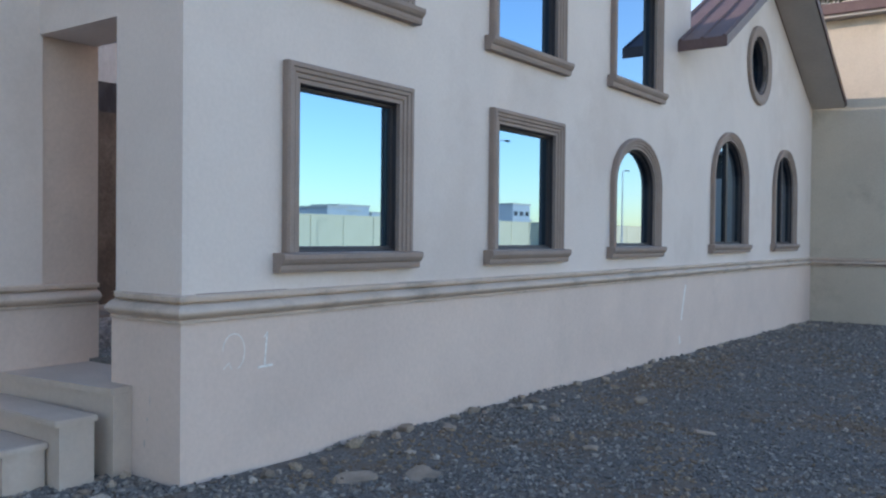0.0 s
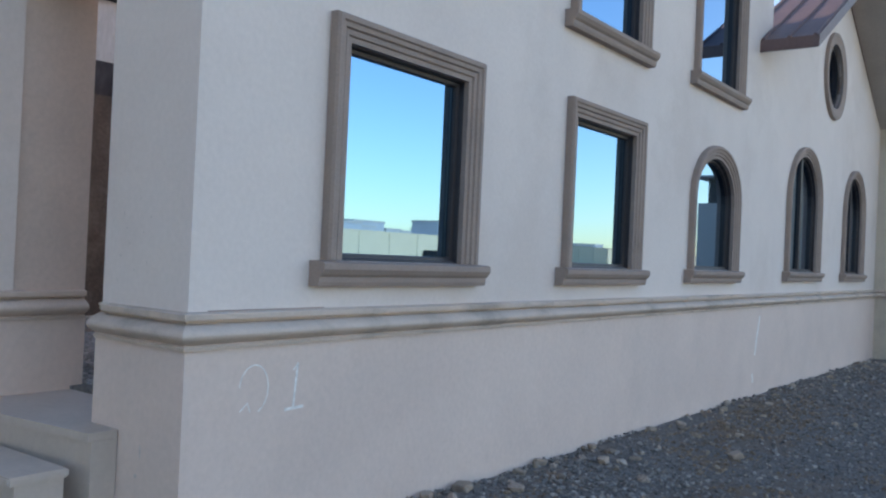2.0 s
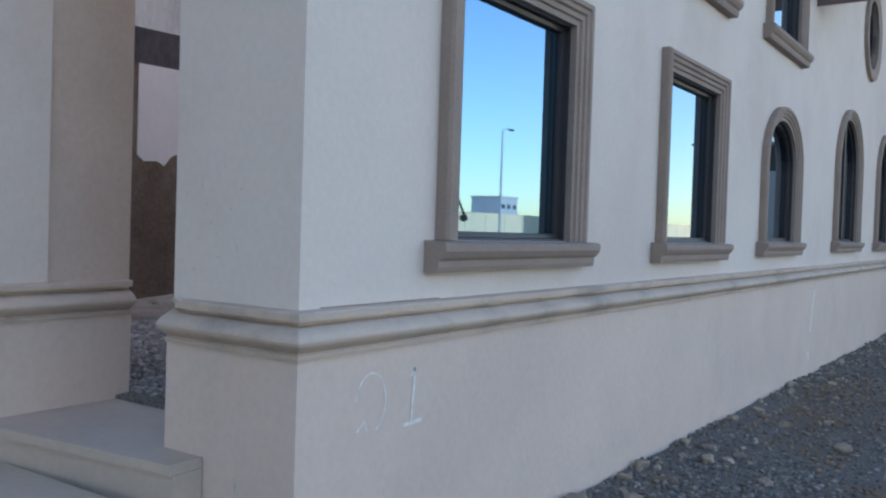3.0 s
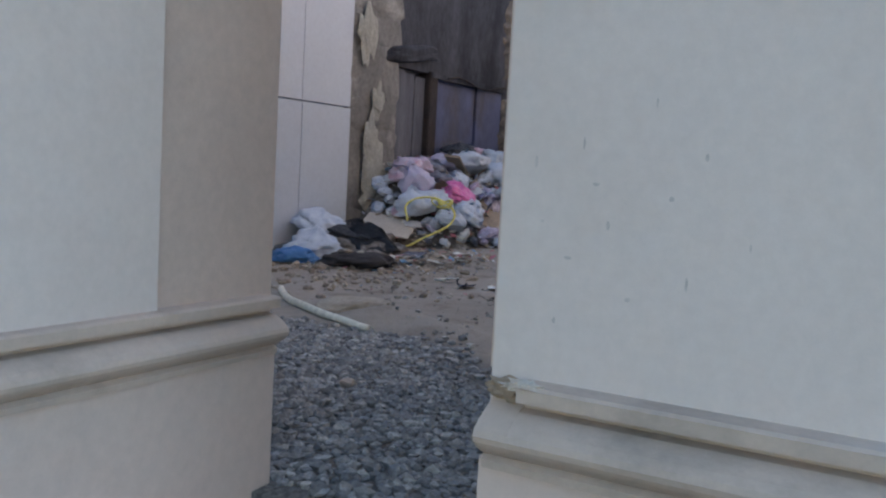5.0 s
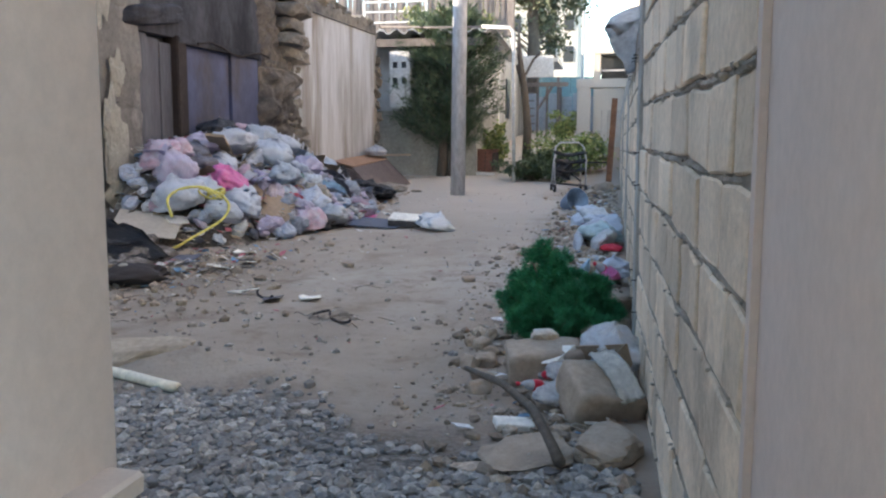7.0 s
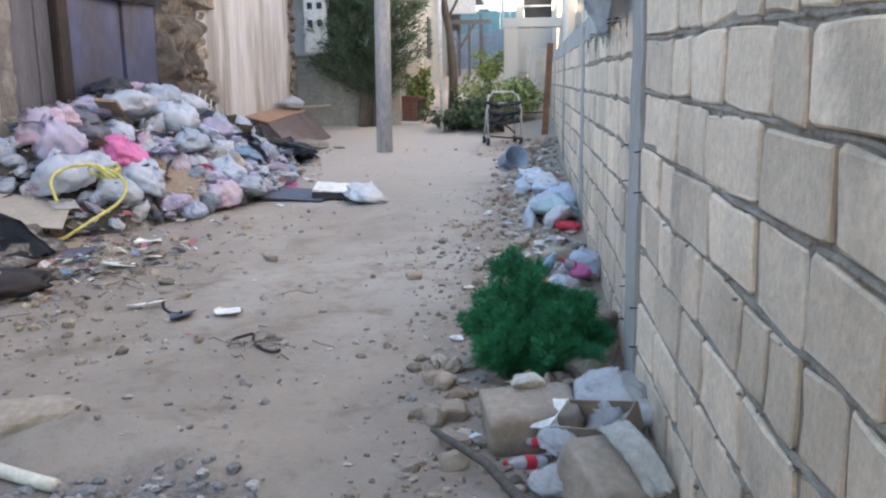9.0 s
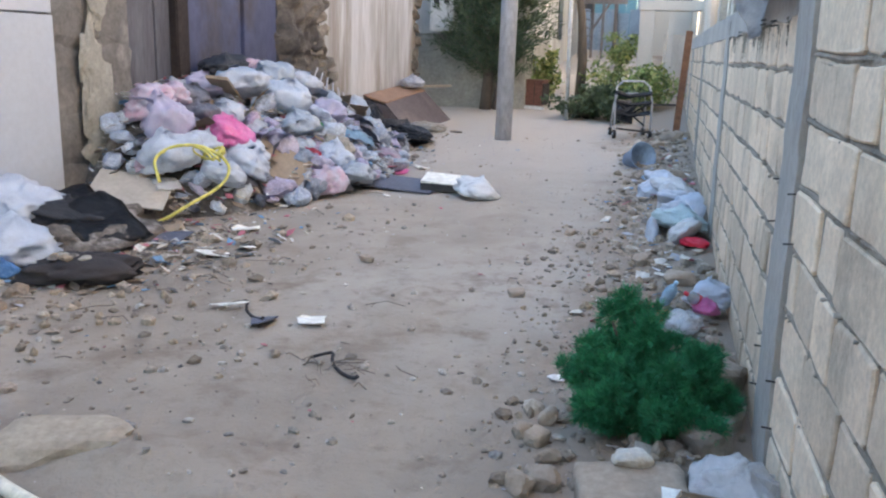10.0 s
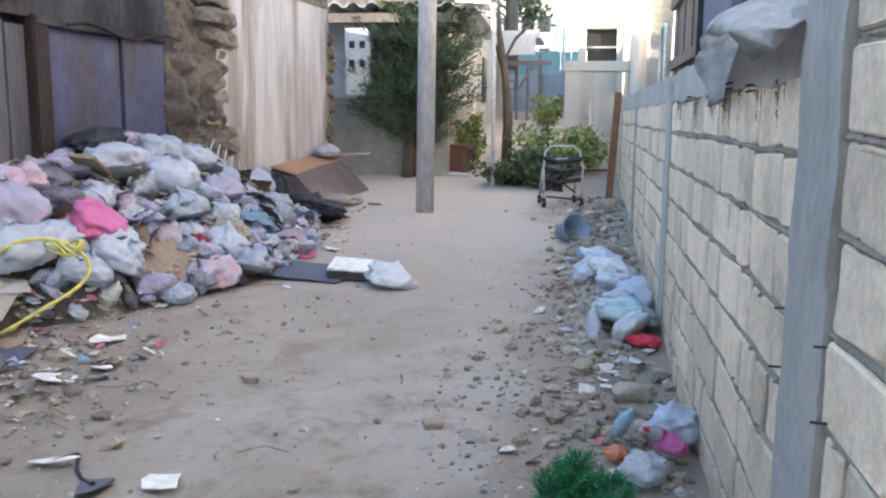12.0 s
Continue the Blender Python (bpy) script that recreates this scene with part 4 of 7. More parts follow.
FILM = mat("clear_film", (0.88, 0.90, 0.94), (0.74, 0.77, 0.82), rough=0.10, bump=0.7, bump_s=12, s1=5, spec=0.8, grain=0.03)
FILM.node_tree.nodes["Principled BSDF"].inputs["Alpha"].default_value = 0.62
WALL_FILM = mat("dusty_film", (0.62, 0.64, 0.68), (0.52, 0.54, 0.58), rough=0.25, bump=0.4, bump_s=7, s1=3, spec=0.5, grain=0.06)
def crumpled(name, w, d, seed, m, material, label, category):
    """A thin limp sheet that sags over what it lies on."""
    bm = bmesh.new()
    nx, ny = 16, 12
    top = [[bm.verts.new((w * (i / (nx - 1) - 0.5) * (1 + 0.08 * noise.noise(Vector((j * 0.5, seed, 0)))), d * (j / (ny - 1) - 0.5) * (1 + 0.12 * noise.noise(Vector((i * 0.5, 0, seed)))),
                         0.06 * w * noise.noise(Vector((i * 0.35, j * 0.35, seed))) + 0.05 * w * abs(noise.noise(Vector((i * 0.8, j * 0.2, seed)))) - 0.5 * w * (i / (nx - 1) - 0.4) ** 2)) for j in range(ny)] for i in range(nx)]
    for i in range(nx - 1):
        for j in range(ny - 1):
            bm.faces.new((top[i][j], top[i + 1][j], top[i + 1][j + 1], top[i][j + 1]))
    bmesh.ops.solidify(bm, geom=bm.faces[:], thickness=0.004)
    ob = mesh_object(name, bm, material, smooth=True)
    ob.matrix_basis = m
    return tagged(ob, label, category)


BAGS = [bag_mesh(s) for s in range(1, 11)]


def bag(me, x, y, zz, size, tilt, label, group=""):
    ob = new("garbage_bag", me)
    ob.matrix_basis = Matrix.Translation((x, y, zz)) @ Euler(tilt).to_matrix().to_4x4() @ Matrix.Diagonal((size[0], size[1], size[2], 1))
    return tagged(ob, label, "garbage bag", group)


def tied_ears(parent, seed, material):
    """Two limp ears of film above the knot."""
    r = random.Random(seed)
    for sign in (-1, 1):
        bm = bmesh.new()
        rows = []
        for i in range(6):
            t = i / 5
            w = 0.06 + 0.17 * t
            c = Vector((sign * 0.32 * t, 0.1 * math.sin(3 * t + seed), 1.12 + 0.34 * t - 0.22 * t * t))
            rows.append([bm.verts.new(c + Vector((0.05 * r.uniform(-1, 1), w * (j / 4 - 0.5) * 2, 0.05 * r.uniform(-1, 1)))) for j in range(5)])
        for a, b in zip(rows, rows[1:]):
            for j in range(4):
                bm.faces.new((a[j], a[j + 1], b[j + 1], b[j]))
        bmesh.ops.solidify(bm, geom=bm.faces[:], thickness=0.012)
        part("tied_ear", bm, material, parent, "limp tied end of the bag", smooth=True)


# the large bags that stand out: place, half width, half height, plastic
LARGE_BAGS = [
    (-5.16, 6.98, 0.23, 0.18, WHITE_BAG, "large white knotted bag at the near end of the heap"), (-5.27, 7.12, 0.17, 0.20, LILAC_BAG, "bulging lilac-grey bag leaning on the heap"),
    (-5.46, 7.16, 0.20, 0.14, PINKISH_BAG, "pink-tinted white bag high on the heap"), (-5.24, 8.31, 0.25, 0.16, WHITE_BAG, "slumped white bag near the crest of the heap"),
    (-4.63, 8.33, 0.18, 0.14, GREY_BAG, "round grey-white bag on the slope of the heap"), (-5.20, 8.89, 0.22, 0.15, GREY_BAG, "pale grey bag on the crest of the heap"),
    (-4.85, 8.60, 0.21, 0.18, WHITE_BAG, "full white bag on the slope of the heap"), (-5.09, 7.76, 0.14, 0.12, WHITE_BAG, "small white knotted bag on the heap"),
    (-5.20, 7.50, 0.15, 0.11, DIM_BAG, "dark grey torn bag sunk in the heap"), (-5.36, 7.66, 0.17, 0.11, DIM_BAG, "dark purple-grey bag high on the heap"),
    (-4.77, 7.47, 0.17, 0.12, WHITE_BAG, "white bag lying below a pink one"), (-5.00, 7.20, 0.16, 0.13, WHITE_BAG, "crumpled white bag near the yellow hose"),
    (-4.17, 7.94, 0.15, 0.13, PINKISH_BAG, "pink-tinted bag at the foot of the heap"), (-4.04, 8.25, 0.19, 0.12, GREY_BAG, "grey clear bag at the foot of the heap"),
    (-4.24, 8.26, 0.15, 0.13, WHITE_BAG, "white bag low on the slope of the heap"), (-4.68, 7.41, 0.18, 0.14, WHITE_BAG, "white bag low on the heap beside cardboard"),
    (-5.40, 7.42, 0.16, 0.14, PINKISH_BAG, "pink and white bag against the sooty boards"), (-5.39, 7.98, 0.17, 0.12, LILAC_BAG, "lilac bag pressed against the wall"),
    (-4.78, 7.15, 0.17, 0.12, WHITE_BAG, "white bag spread at the foot of the heap"), (-5.04, 9.35, 0.19, 0.15, WHITE_BAG, "white bag on the far slope of the heap"),
    (-4.62, 9.05, 0.17, 0.13, LILAC_BAG, "lilac-white bag on the far slope"), (-4.9, 9.75, 0.16, 0.12, GREY_BAG, "grey bag towards the far end of the heap"),
]
rnd = random.Random(4)
placed = [(x, y, w) for x, y, w, *_ in LARGE_BAGS] + [(-4.92, 7.49, 0.24), (-4.55, 7.68, 0.22)]
for k, (x, y, w, h, plastic, words) in enumerate(LARGE_BAGS):
    ob = bag(bag_mesh(60 + k, plastic), x, y, gz(x, y) + heap(x, y) + h * 0.35, (w, w * 1.05, h), (rnd.uniform(-0.4, 0.4), rnd.uniform(-0.1, 0.6), rnd.uniform(0, 6.28)), words, "garbage bags on the heap")
    tied_ears(ob, k, plastic)
tries = 0
while len(placed) < 330 and tries < 22000:
    tries += 1
    x, y = rnd.uniform(-5.72, -3.8), rnd.uniform(6.8, 11.3)
    h = heap(x, y)
    s = (0.05 + 0.10 * rnd.random() ** 1.5) * (1.1 if h > 0.25 else 0.85)
    if h < 0.05 or x < -5.85 + 0.08 * (y - 7) + s * 0.8:
        continue
    if any(math.hypot(x - a, y - b) < 0.5 * (s + t) for a, b, t in placed):
        continue
    placed.append((x, y, s))
    bag(rnd.choice(BAGS), x, y, gz(x, y) + h * 0.95 + s * 0.1, (s * rnd.uniform(0.9, 1.45), s * rnd.uniform(0.9, 1.3), s * rnd.uniform(0.6, 0.95)),
        (rnd.uniform(-0.9, 0.9), rnd.uniform(-0.3, 1.1), rnd.uniform(0, 6.28)), "knotted thin plastic bag full of household garbage", "garbage bags on the heap")
bag(bag_mesh(21, PINK), -4.94, 7.5, gz(-4.94, 7.5) + heap(-4.94, 7.5) + 0.08, (0.2, 0.29, 0.12), (0.1, 0.45, 0.5), "bright pink plastic bag lying on the heap", "garbage bags on the heap")
bag(bag_mesh(22, BLACK_BAG), -5.5, 8.55, gz(-5.5, 8.55) + heap(-5.5, 8.55) + 0.06, (0.16, 0.42, 0.11), (0.1, 0.2, 0.1), "torn black plastic bag on top of the heap", "garbage bags on the heap")
bag(bag_mesh(23, BLACK_BAG), -5.1, 11.85, gz(-5.1, 11.85) + 0.16, (0.2, 0.3, 0.22), (0.3, 0.2, 0.7), "black rubbish sack slumped beside a broken cabinet")
bag(bag_mesh(24, BLACK_BAG), -4.5, 11.5, gz(-4.5, 11.5) + 0.09, (0.26, 0.62, 0.15), (0.0, 0.2, 0.62), "black cloth bundle lying on the earth")
mound = mesh_object("refuse_mound", lump(17, (0.62, 0.85, 0.24), 4, 0.35, 3.0), RUBBLE_DARK, smooth=True)
mound.matrix_basis = pose(-5.5, 6.15, gz(-5.5, 6.15) - 0.03)
tagged(mound, "low mound of trodden refuse by the panelled wall", "refuse", kind="stuff")
bag(bag_mesh(25, BLACK_BAG), -5.5, 6.1, gz(-5.5, 6.1) + 0.15, (0.36, 0.42, 0.13), (0.05, 0.2, 0.5), "dark blue-black sheet sack flattened on the ground")
crumpled("black_sheet", 0.95, 0.5, 5.0, pose(-5.3, 6.0, gz(-5.3, 6.0) + 0.25, 8, 10, -20), BLACK_BAG, "black plastic sheet spread over rubbish", "sheet")
bag(bag_mesh(40, WHITE_BAG), -5.7, 5.85, gz(-5.7, 5.85) + 0.28, (0.26, 0.34, 0.13), (0.0, 0.25, 0.3), "white plastic bag lying on a black sack")
bag(bag_mesh(41, WHITE_BAG), -5.4, 5.42, gz(-5.4, 5.42) + 0.1, (0.30, 0.28, 0.15), (0.1, 0.1, 0.6), "bluish white plastic bag full of rubbish")
bag(bag_mesh(26, BLUE_BAG), -5.35, 4.98, gz(-5.35, 4.98) + 0.05, (0.2, 0.16, 0.09), (0, 0, 0.4), "bright blue plastic bag on the ground")
bag(bag_mesh(36, WALL_FILM), -2.86, 8.3, gz(-2.86, 8.3) + 0.05, (0.2, 0.17, 0.11), (0.0, 0.3, 0.2), "white plastic bag lying alone on the path")
bag(BAGS[2], -4.3, 7.55, gz(-4.3, 7.55) + 0.06, (0.1, 0.1, 0.09), (0.4, 0, 1), "small white plastic bag at the foot of the heap")
bag(bag_mesh(131, FILM), -0.97, 3.34, gz(-0.97, 3.34) + 0.11, (0.14, 0.16, 0.11), (0.15, -0.1, 0.7), "large clear plastic bag by the block wall")
for k, (x, y, s) in enumerate(((-1.22, 9.1, 0.16), (-1.12, 8.55, 0.15), (-1.08, 8.0, 0.13), (-1.14, 7.45, 0.15), (-1.06, 7.1, 0.12), (-1.36, 8.85, 0.1), (-1.02, 7.75, 0.11), (-1.18, 8.25, 0.1), (-1.3, 7.2, 0.09))):
    bag(bag_mesh(110 + k, (WHITE_BAG, WALL_FILM, WHITE_BAG)[k % 3]), x, y, gz(x, y) + s * 0.4, (s, s * 1.3, s * 0.62), (0.2 * k, 0.3, k), "pale plastic bag dumped along the block wall", "bags along the wall")
bag(bag_mesh(27, mat("pale_cyan_plastic", (0.50, 0.64, 0.68), (0.44, 0.57, 0.62), rough=0.35, bump=0.8, bump_s=12)), -1.1, 7.25, gz(-1.1, 7.25) + 0.1, (0.15, 0.19, 0.1), (0, 0.2, 1), "pale cyan plastic bag by the block wall", "bags along the wall")
bag(bag_mesh(28, RED), -0.99, 6.92, gz(-0.99, 6.92) + 0.04, (0.06, 0.09, 0.04), (0, 0.1, 1), "dark red plastic bag at the foot of the wall", "bags along the wall")
bag(bag_mesh(30, PAINT_WHITE), -0.76, 5.9, 2.56, (0.1, 0.6, 0.05), (0.0, 0.1, 0.0), "crumpled white sheet on top of the block wall")

# boards and sheets stuck in the heap
def plank(name, size, m, material, label, category="board"):
    ob = mesh_object(name, box(-size[0] / 2, size[0] / 2, -size[1] / 2, size[1] / 2, -size[2] / 2, size[2] / 2, 0.004), material)
    ob.matrix_basis = m
    return tagged(ob, label, category)


plank("board", (0.75, 0.2, 0.03), pose(-5.22, 8.05, gz(-5.22, 8.05) + heap(-5.22, 8.05) + 0.12, 6, 20, 105), CARD, "dirty brown plank across the garbage heap")
plank("board", (0.6, 0.14, 0.03), pose(-5.0, 9.9, gz(-5, 9.9) + heap(-5, 9.9) + 0.1, -14, 24, 20), BOARD, "dark plank sticking out of the heap")
plank("cardboard_sheet", (0.6, 0.5, 0.012), pose(-5.3, 6.6, gz(-5.3, 6.6) + 0.25, 20, 8, 20), mat("pale_cardboard", (0.47, 0.435, 0.385), (0.40, 0.365, 0.32), s1=4, bump=0.1, grain=0.1), "pale flattened cardboard leaning by the stone pier", "cardboard")
plank("cardboard_sheet", (0.5, 0.42, 0.02), pose(-4.52, 7.68, gz(-4.52, 7.68) + heap(-4.52, 7.68) + 0.06, 34, 30, 20), CARD, "dirty cardboard slumped at the foot of the heap", "cardboard")
plank("grey_sheet", (0.72, 0.44, 0.012), pose(-3.62, 8.5, gz(-3.62, 8.5) + 0.04, 7, 2, -8), SLATE, "slate-grey plastic sheet flat on the earth", "sheet")


def open_box(m):
    root = thing("file_box", m, "black flat box with a white lid lying open", "box")
    part("tray", box(-0.2, 0.2, -0.16, 0.16, 0, 0.07, 0.006), BLACK_BAG, root)
    lid = part("lid", box(-0.2, 0.2, -0.155, 0.155, 0.0, 0.02, 0.004), PAPER, root, "white card lid")
    lid.matrix_basis = pose(0, 0, 0.085, 9, 4, 0)


open_box(pose(-3.22, 8.5, gz(-3.22, 8.5) + 0.01, 0, 0, 4))


def glide(points, per=8):
    """A smooth run through the points given."""
    p = [Vector(q) for q in points]
    p = [p[0] * 2 - p[1]] + p + [p[-1] * 2 - p[-2]]
    out = []
    for a, b, c, d in zip(p, p[1:], p[2:], p[3:]):
        for k in range(per):
            t = k / per
            out.append(0.5 * (2 * b + (c - a) * t + (2 * a - 5 * b + 4 * c - d) * t * t + (3 * b - a - 3 * c + d) * t ** 3))
    return out + [p[-2]]


def yellow_hose():
    def over(x, y, up):
        return (x, y, gz(x, y) + heap(x, y) + up)
    loop = [(-5.03, 6.58, 1.18), (-5.11, 6.66, 1.34), (-5.03, 6.78, 1.43), (-4.86, 6.88, 1.44), (-4.70, 6.95, 1.36), (-4.63, 6.95, 1.25), (-4.66, 6.84, 1.13), (-4.82, 6.62, 1.0), over(-5.0, 6.5, 0.05), over(-5.2, 6.38, 0.03), over(-5.4, 6.32, 0.02)]
    tagged(mesh_object("hose", tube(glide(loop), 0.013, 7), YELLOW, smooth=True), "looped yellow plastic hose lying on the garbage", "hose")
    knot = [(-4.78 + 0.10 * math.cos(a * 1.3) + 0.03 * math.sin(3 * a), 6.92 + 0.07 * math.sin(a), 1.38 + 0.05 * math.sin(2.3 * a)) for a in [k * 0.3 for k in range(54)]]
    tagged(mesh_object("hose", tube(knot, 0.008, 6), YELLOW, smooth=True), "knot of thin yellow hose on the garbage", "hose")


yellow_hose()


def white_hose():
    pts = []
    for k in range(24):
        t = k / 23
        x, y = -4.45 + 1.5 * t, 3.74 - 0.94 * t - 0.16 * math.sin(t * 3.14)
        pts.append((x, y, gz(x, y) + 0.025))
    tagged(mesh_object("pipe", tube(pts, 0.026, 10), WHITE_PIPE, smooth=True), "cream plastic pipe lying across the earth", "pipe")


white_hose()


def slumped_sack():
    x, y = -4.74, 5.22
    root = thing("dark_sack", pose(x, y, gz(x, y) + 0.05, 0, 0, 25), "flattened dark sack with food scraps spilled on it", "sack")
    sack = new("sack_body", bag_mesh(42, RUBBER))
    sack.parent = root
    sack.matrix_basis = Matrix.Diagonal((0.36, 0.23, 0.10, 1))
    for k in range(9):
        r = random.Random(80 + k)
        part("food_scrap", lump(80 + k, (0.05, 0.035, 0.02), 2, 0.5, 2), (PATCH, RUBBLE_DARK, CARD)[k % 3], root, "spilled food scrap").matrix_basis = pose(r.uniform(-0.2, 0.1), r.uniform(-0.1, 0.14), 0.09 + r.uniform(0, 0.02), 0, 0, 40 * k)


slumped_sack()


def broken_cabinet():
    o = Vector((-4.8, 13.08, gz(-4.8, 13.08)))
    root = thing("broken_cabinet", Matrix.Translation(o), "overturned chipboard cabinet, dark panels and orange top", "cabinet")

    def slab(corners, thick):
        bm = bmesh.new()
        bm.faces.new([bm.verts.new(Vector(c) - o) for c in corners])
        bmesh.ops.recalc_face_normals(bm, faces=bm.faces[:])
        bmesh.ops.solidify(bm, geom=bm.faces[:], thickness=thick)
        return bm
    b1, b2, t2, t1 = (-4.6, 12.16, 1.09), (-4.48, 14.0, 1.18), (-4.92, 14.0, 1.62), (-5.0, 12.2, 1.51)
    k1, k2 = (-5.33, 12.2, 1.60), (-5.27, 13.95, 1.69)
    part("side_panel", slab((b1, b2, t2, t1), 0.022), DARK_BOARD, root, "dark veneer panel")
    part("top_panel", slab((t1, t2, k2, k1), 0.02), PLY, root, "bare orange chipboard")
    part("end_panel", slab(((-4.64, 12.19, 1.08), (-5.02, 12.22, 1.49), (-5.33, 12.22, 1.57), (-5.3, 12.2, 1.06)), 0.02), DARK_BOARD, root)
    part("back_panel", slab(((-5.33, 12.25, 1.58), (-5.27, 13.9, 1.67), (-5.27, 13.9, 1.1), (-5.33, 12.25, 1.08)), 0.012), CARD, root, "thin hardboard back")
    part("batten", tube([Vector((-5.15, 13.6, 1.69)) - o, Vector((-4.62, 14.5, 1.70)) - o], 0.022, 4), CARD, root, "loose timber batten")


broken_cabinet()
bag(BAGS[4], -5.05, 13.75, gz(-5.05, 13.75) + 0.55, (0.17, 0.14, 0.1), (0, 0, 1), "white plastic bag on the broken cabinet")
bag(BAGS[6], -4.45, 12.35, gz(-4.45, 12.35) + 0.05, (0.2, 0.26, 0.08), (0, 0, 2), "pale plastic bag beside the broken cabinet")


def wire_frame(m):
    """Bent wire shelf caught in the heap's end."""
    root = thing("wire_rack", m, "bent white wire rack dumped on the heap", "wire rack")
    for k in range(6):
        part("wire", tube([(-0.3 + 0.12 * k, -0.2, 0.02 * k), (-0.25 + 0.11 * k, 0.2, 0.15 - 0.02 * k)], 0.012, 5), GALV, root)
    part("wire", tube([(-0.34, 0, 0.1), (0.36, 0.02, 0.0)], 0.012, 5), PAINT_WHITE, root)


wire_frame(pose(-5.15, 10.35, gz(-5.1, 10.35) + heap(-5.15, 10.35) + 0.12, 40, 30, 50) @ Matrix.Scale(0.85, 4))
bag(bag_mesh(37, GREY_BAG), -4.95, 10.6, gz(-4.95, 10.6) + heap(-4.95, 10.6) + 0.1, (0.22, 0.3, 0.12), (0.2, 0.3, 0.3), "grey film sheet caught on a wire rack")


# ---- poles, pipe and cart in the yard ----
def utility_pole():
    x, y = -3.28, 11.95
    root = thing("utility_pole", pose(x, y, gz(x, y) - 0.1), "grey galvanised steel pole standing in the earth", "pole")
    part("shaft", tube([(0, 0, 0), (0.03, 0, 3.2), (0.06, 0, 7.2)], 0.1, 16, taper=[0.112, 0.105, 0.095]), GALV, root, smooth=True)
    part("footing", lump(8, (0.22, 0.22, 0.13), 2, 0.3), CONCRETE, root, "lump of cement round the foot")


utility_pole()


def gas_pipe():
    x, y = -2.72, 14.55
    root = thing("gas_pipe", pose(x, y, gz(x, y) - 0.1), "white painted gas pipe on an upright", "pipe")
    part("upright", tube([(0, 0, 0), (-0.03, 0, 2.4), (-0.04, 0, 2.72), (-0.1, 0, 2.8), (-0.6, 0, 2.83)], 0.032, 8), PAINT_WHITE, root, smooth=True)
    part("run", tube([(-0.6, 0, 2.83), (-1.4, 0.2, 2.86), (-2.6, 0.5, 2.95)], 0.02, 8), SLATS, root, "dark unpainted run", smooth=True)


gas_pipe()


def cart():
    x, y = -1.66, 12.8
    root = thing("pushchair_frame", pose(x, y, gz(x, y), 0, 0, 12), "old pushchair frame of bent chrome tube with black straps", "pushchair")
    part("hoop", tube([(-0.24, -0.12, 0.12), (-0.25, -0.1, 0.5), (-0.22, -0.02, 0.70), (-0.14, 0.0, 0.77), (0.14, 0.0, 0.77), (0.22, -0.02, 0.70), (0.25, -0.1, 0.5), (0.24, -0.12, 0.06)], 0.014, 7), GALV, root, "chrome hoop handle", smooth=True)
    part("rear_hoop", tube([(-0.23, 0.3, 0.08), (-0.22, 0.18, 0.45), (-0.18, 0.12, 0.6), (0.18, 0.12, 0.6), (0.22, 0.18, 0.45), (0.23, 0.3, 0.05)], 0.012, 6), GALV, root, smooth=True)
    part("brace", tube([(-0.24, -0.12, 0.5), (0.22, 0.2, 0.16)], 0.012, 6), DARK_METAL, root)
    part("brace", tube([(0.24, -0.12, 0.5), (-0.22, 0.2, 0.16)], 0.012, 6), DARK_METAL, root)
    for z in (0.36, 0.5, 0.62):
        part("strap", tube([(-0.24, -0.1, z), (-0.05, -0.02 + 0.1 * (z - 0.4), z - 0.05), (0.1, 0.0, z - 0.03), (0.24, -0.1, z)], 0.03, 5), BLACK_BAG, root, "black webbing strap")
    part("seat_cloth", lump(12, (0.13, 0.14, 0.16), 2, 0.7, 2.4), BLACK_BAG, root, "torn black seat cloth").matrix_basis = pose(-0.08, 0.08, 0.36, 0, 20, 0)
    part("footrest", tube([(-0.22, -0.16, 0.14), (0.22, -0.16, 0.1)], 0.014, 6), DARK_METAL, root)
    for sx, sy in ((-0.24, -0.12), (0.24, -0.12), (-0.23, 0.3), (0.23, 0.3)):
        wheel = part("wheel", tube([(sx - 0.02, sy, 0.06), (sx + 0.02, sy, 0.06)], 0.06, 12), RUBBER, root)
        part("hub", tube([(sx - 0.026, sy, 0.06), (sx + 0.026, sy, 0.06)], 0.022, 8), GALV, wheel)
    part("bar", tube([(0.05, 0.05, 0.45), (0.62, 0.14, 0.46)], 0.013, 6), DARK_METAL, root)


cart()
plank("iron_post", (0.09, 0.06, 1.45), pose(-1.02, 12.9, gz(-1.02, 12.9) + 0.66, 2, 3, 0), RUST, "rusty iron post leaning at the block wall", "post")


def bucket(x, y):
    root = thing("bucket", pose(x, y, gz(x, y) + 0.08, 70, 10, 30), "dusty blue plastic bucket on its side", "bucket")
    bm = bmesh.new()
    n = 20
    prof = [(0.0, -0.13), (0.11, -0.13), (0.155, 0.13), (0.165, 0.135), (0.15, 0.13), (0.105, -0.12), (0.0, -0.12)]
    rings = [[bm.verts.new((r * math.cos(2 * math.pi * k / n), r * math.sin(2 * math.pi * k / n), h)) for r, h in prof] for k in range(n)]
    for k in range(n):
        for j in range(len(prof) - 1):
            bm.faces.new((rings[k][j], rings[(k + 1) % n][j], rings[(k + 1) % n][j + 1], rings[k][j + 1]))
    bmesh.ops.remove_doubles(bm, verts=bm.verts[:], dist=1e-4)
    bmesh.ops.recalc_face_normals(bm, faces=bm.faces[:])
    part("tub", bm, mat("faded_blue_plastic", (0.24, 0.33, 0.46), (0.2, 0.28, 0.4), rough=0.5, bump=0.1), root, smooth=True)


bucket(-1.5, 10.55)


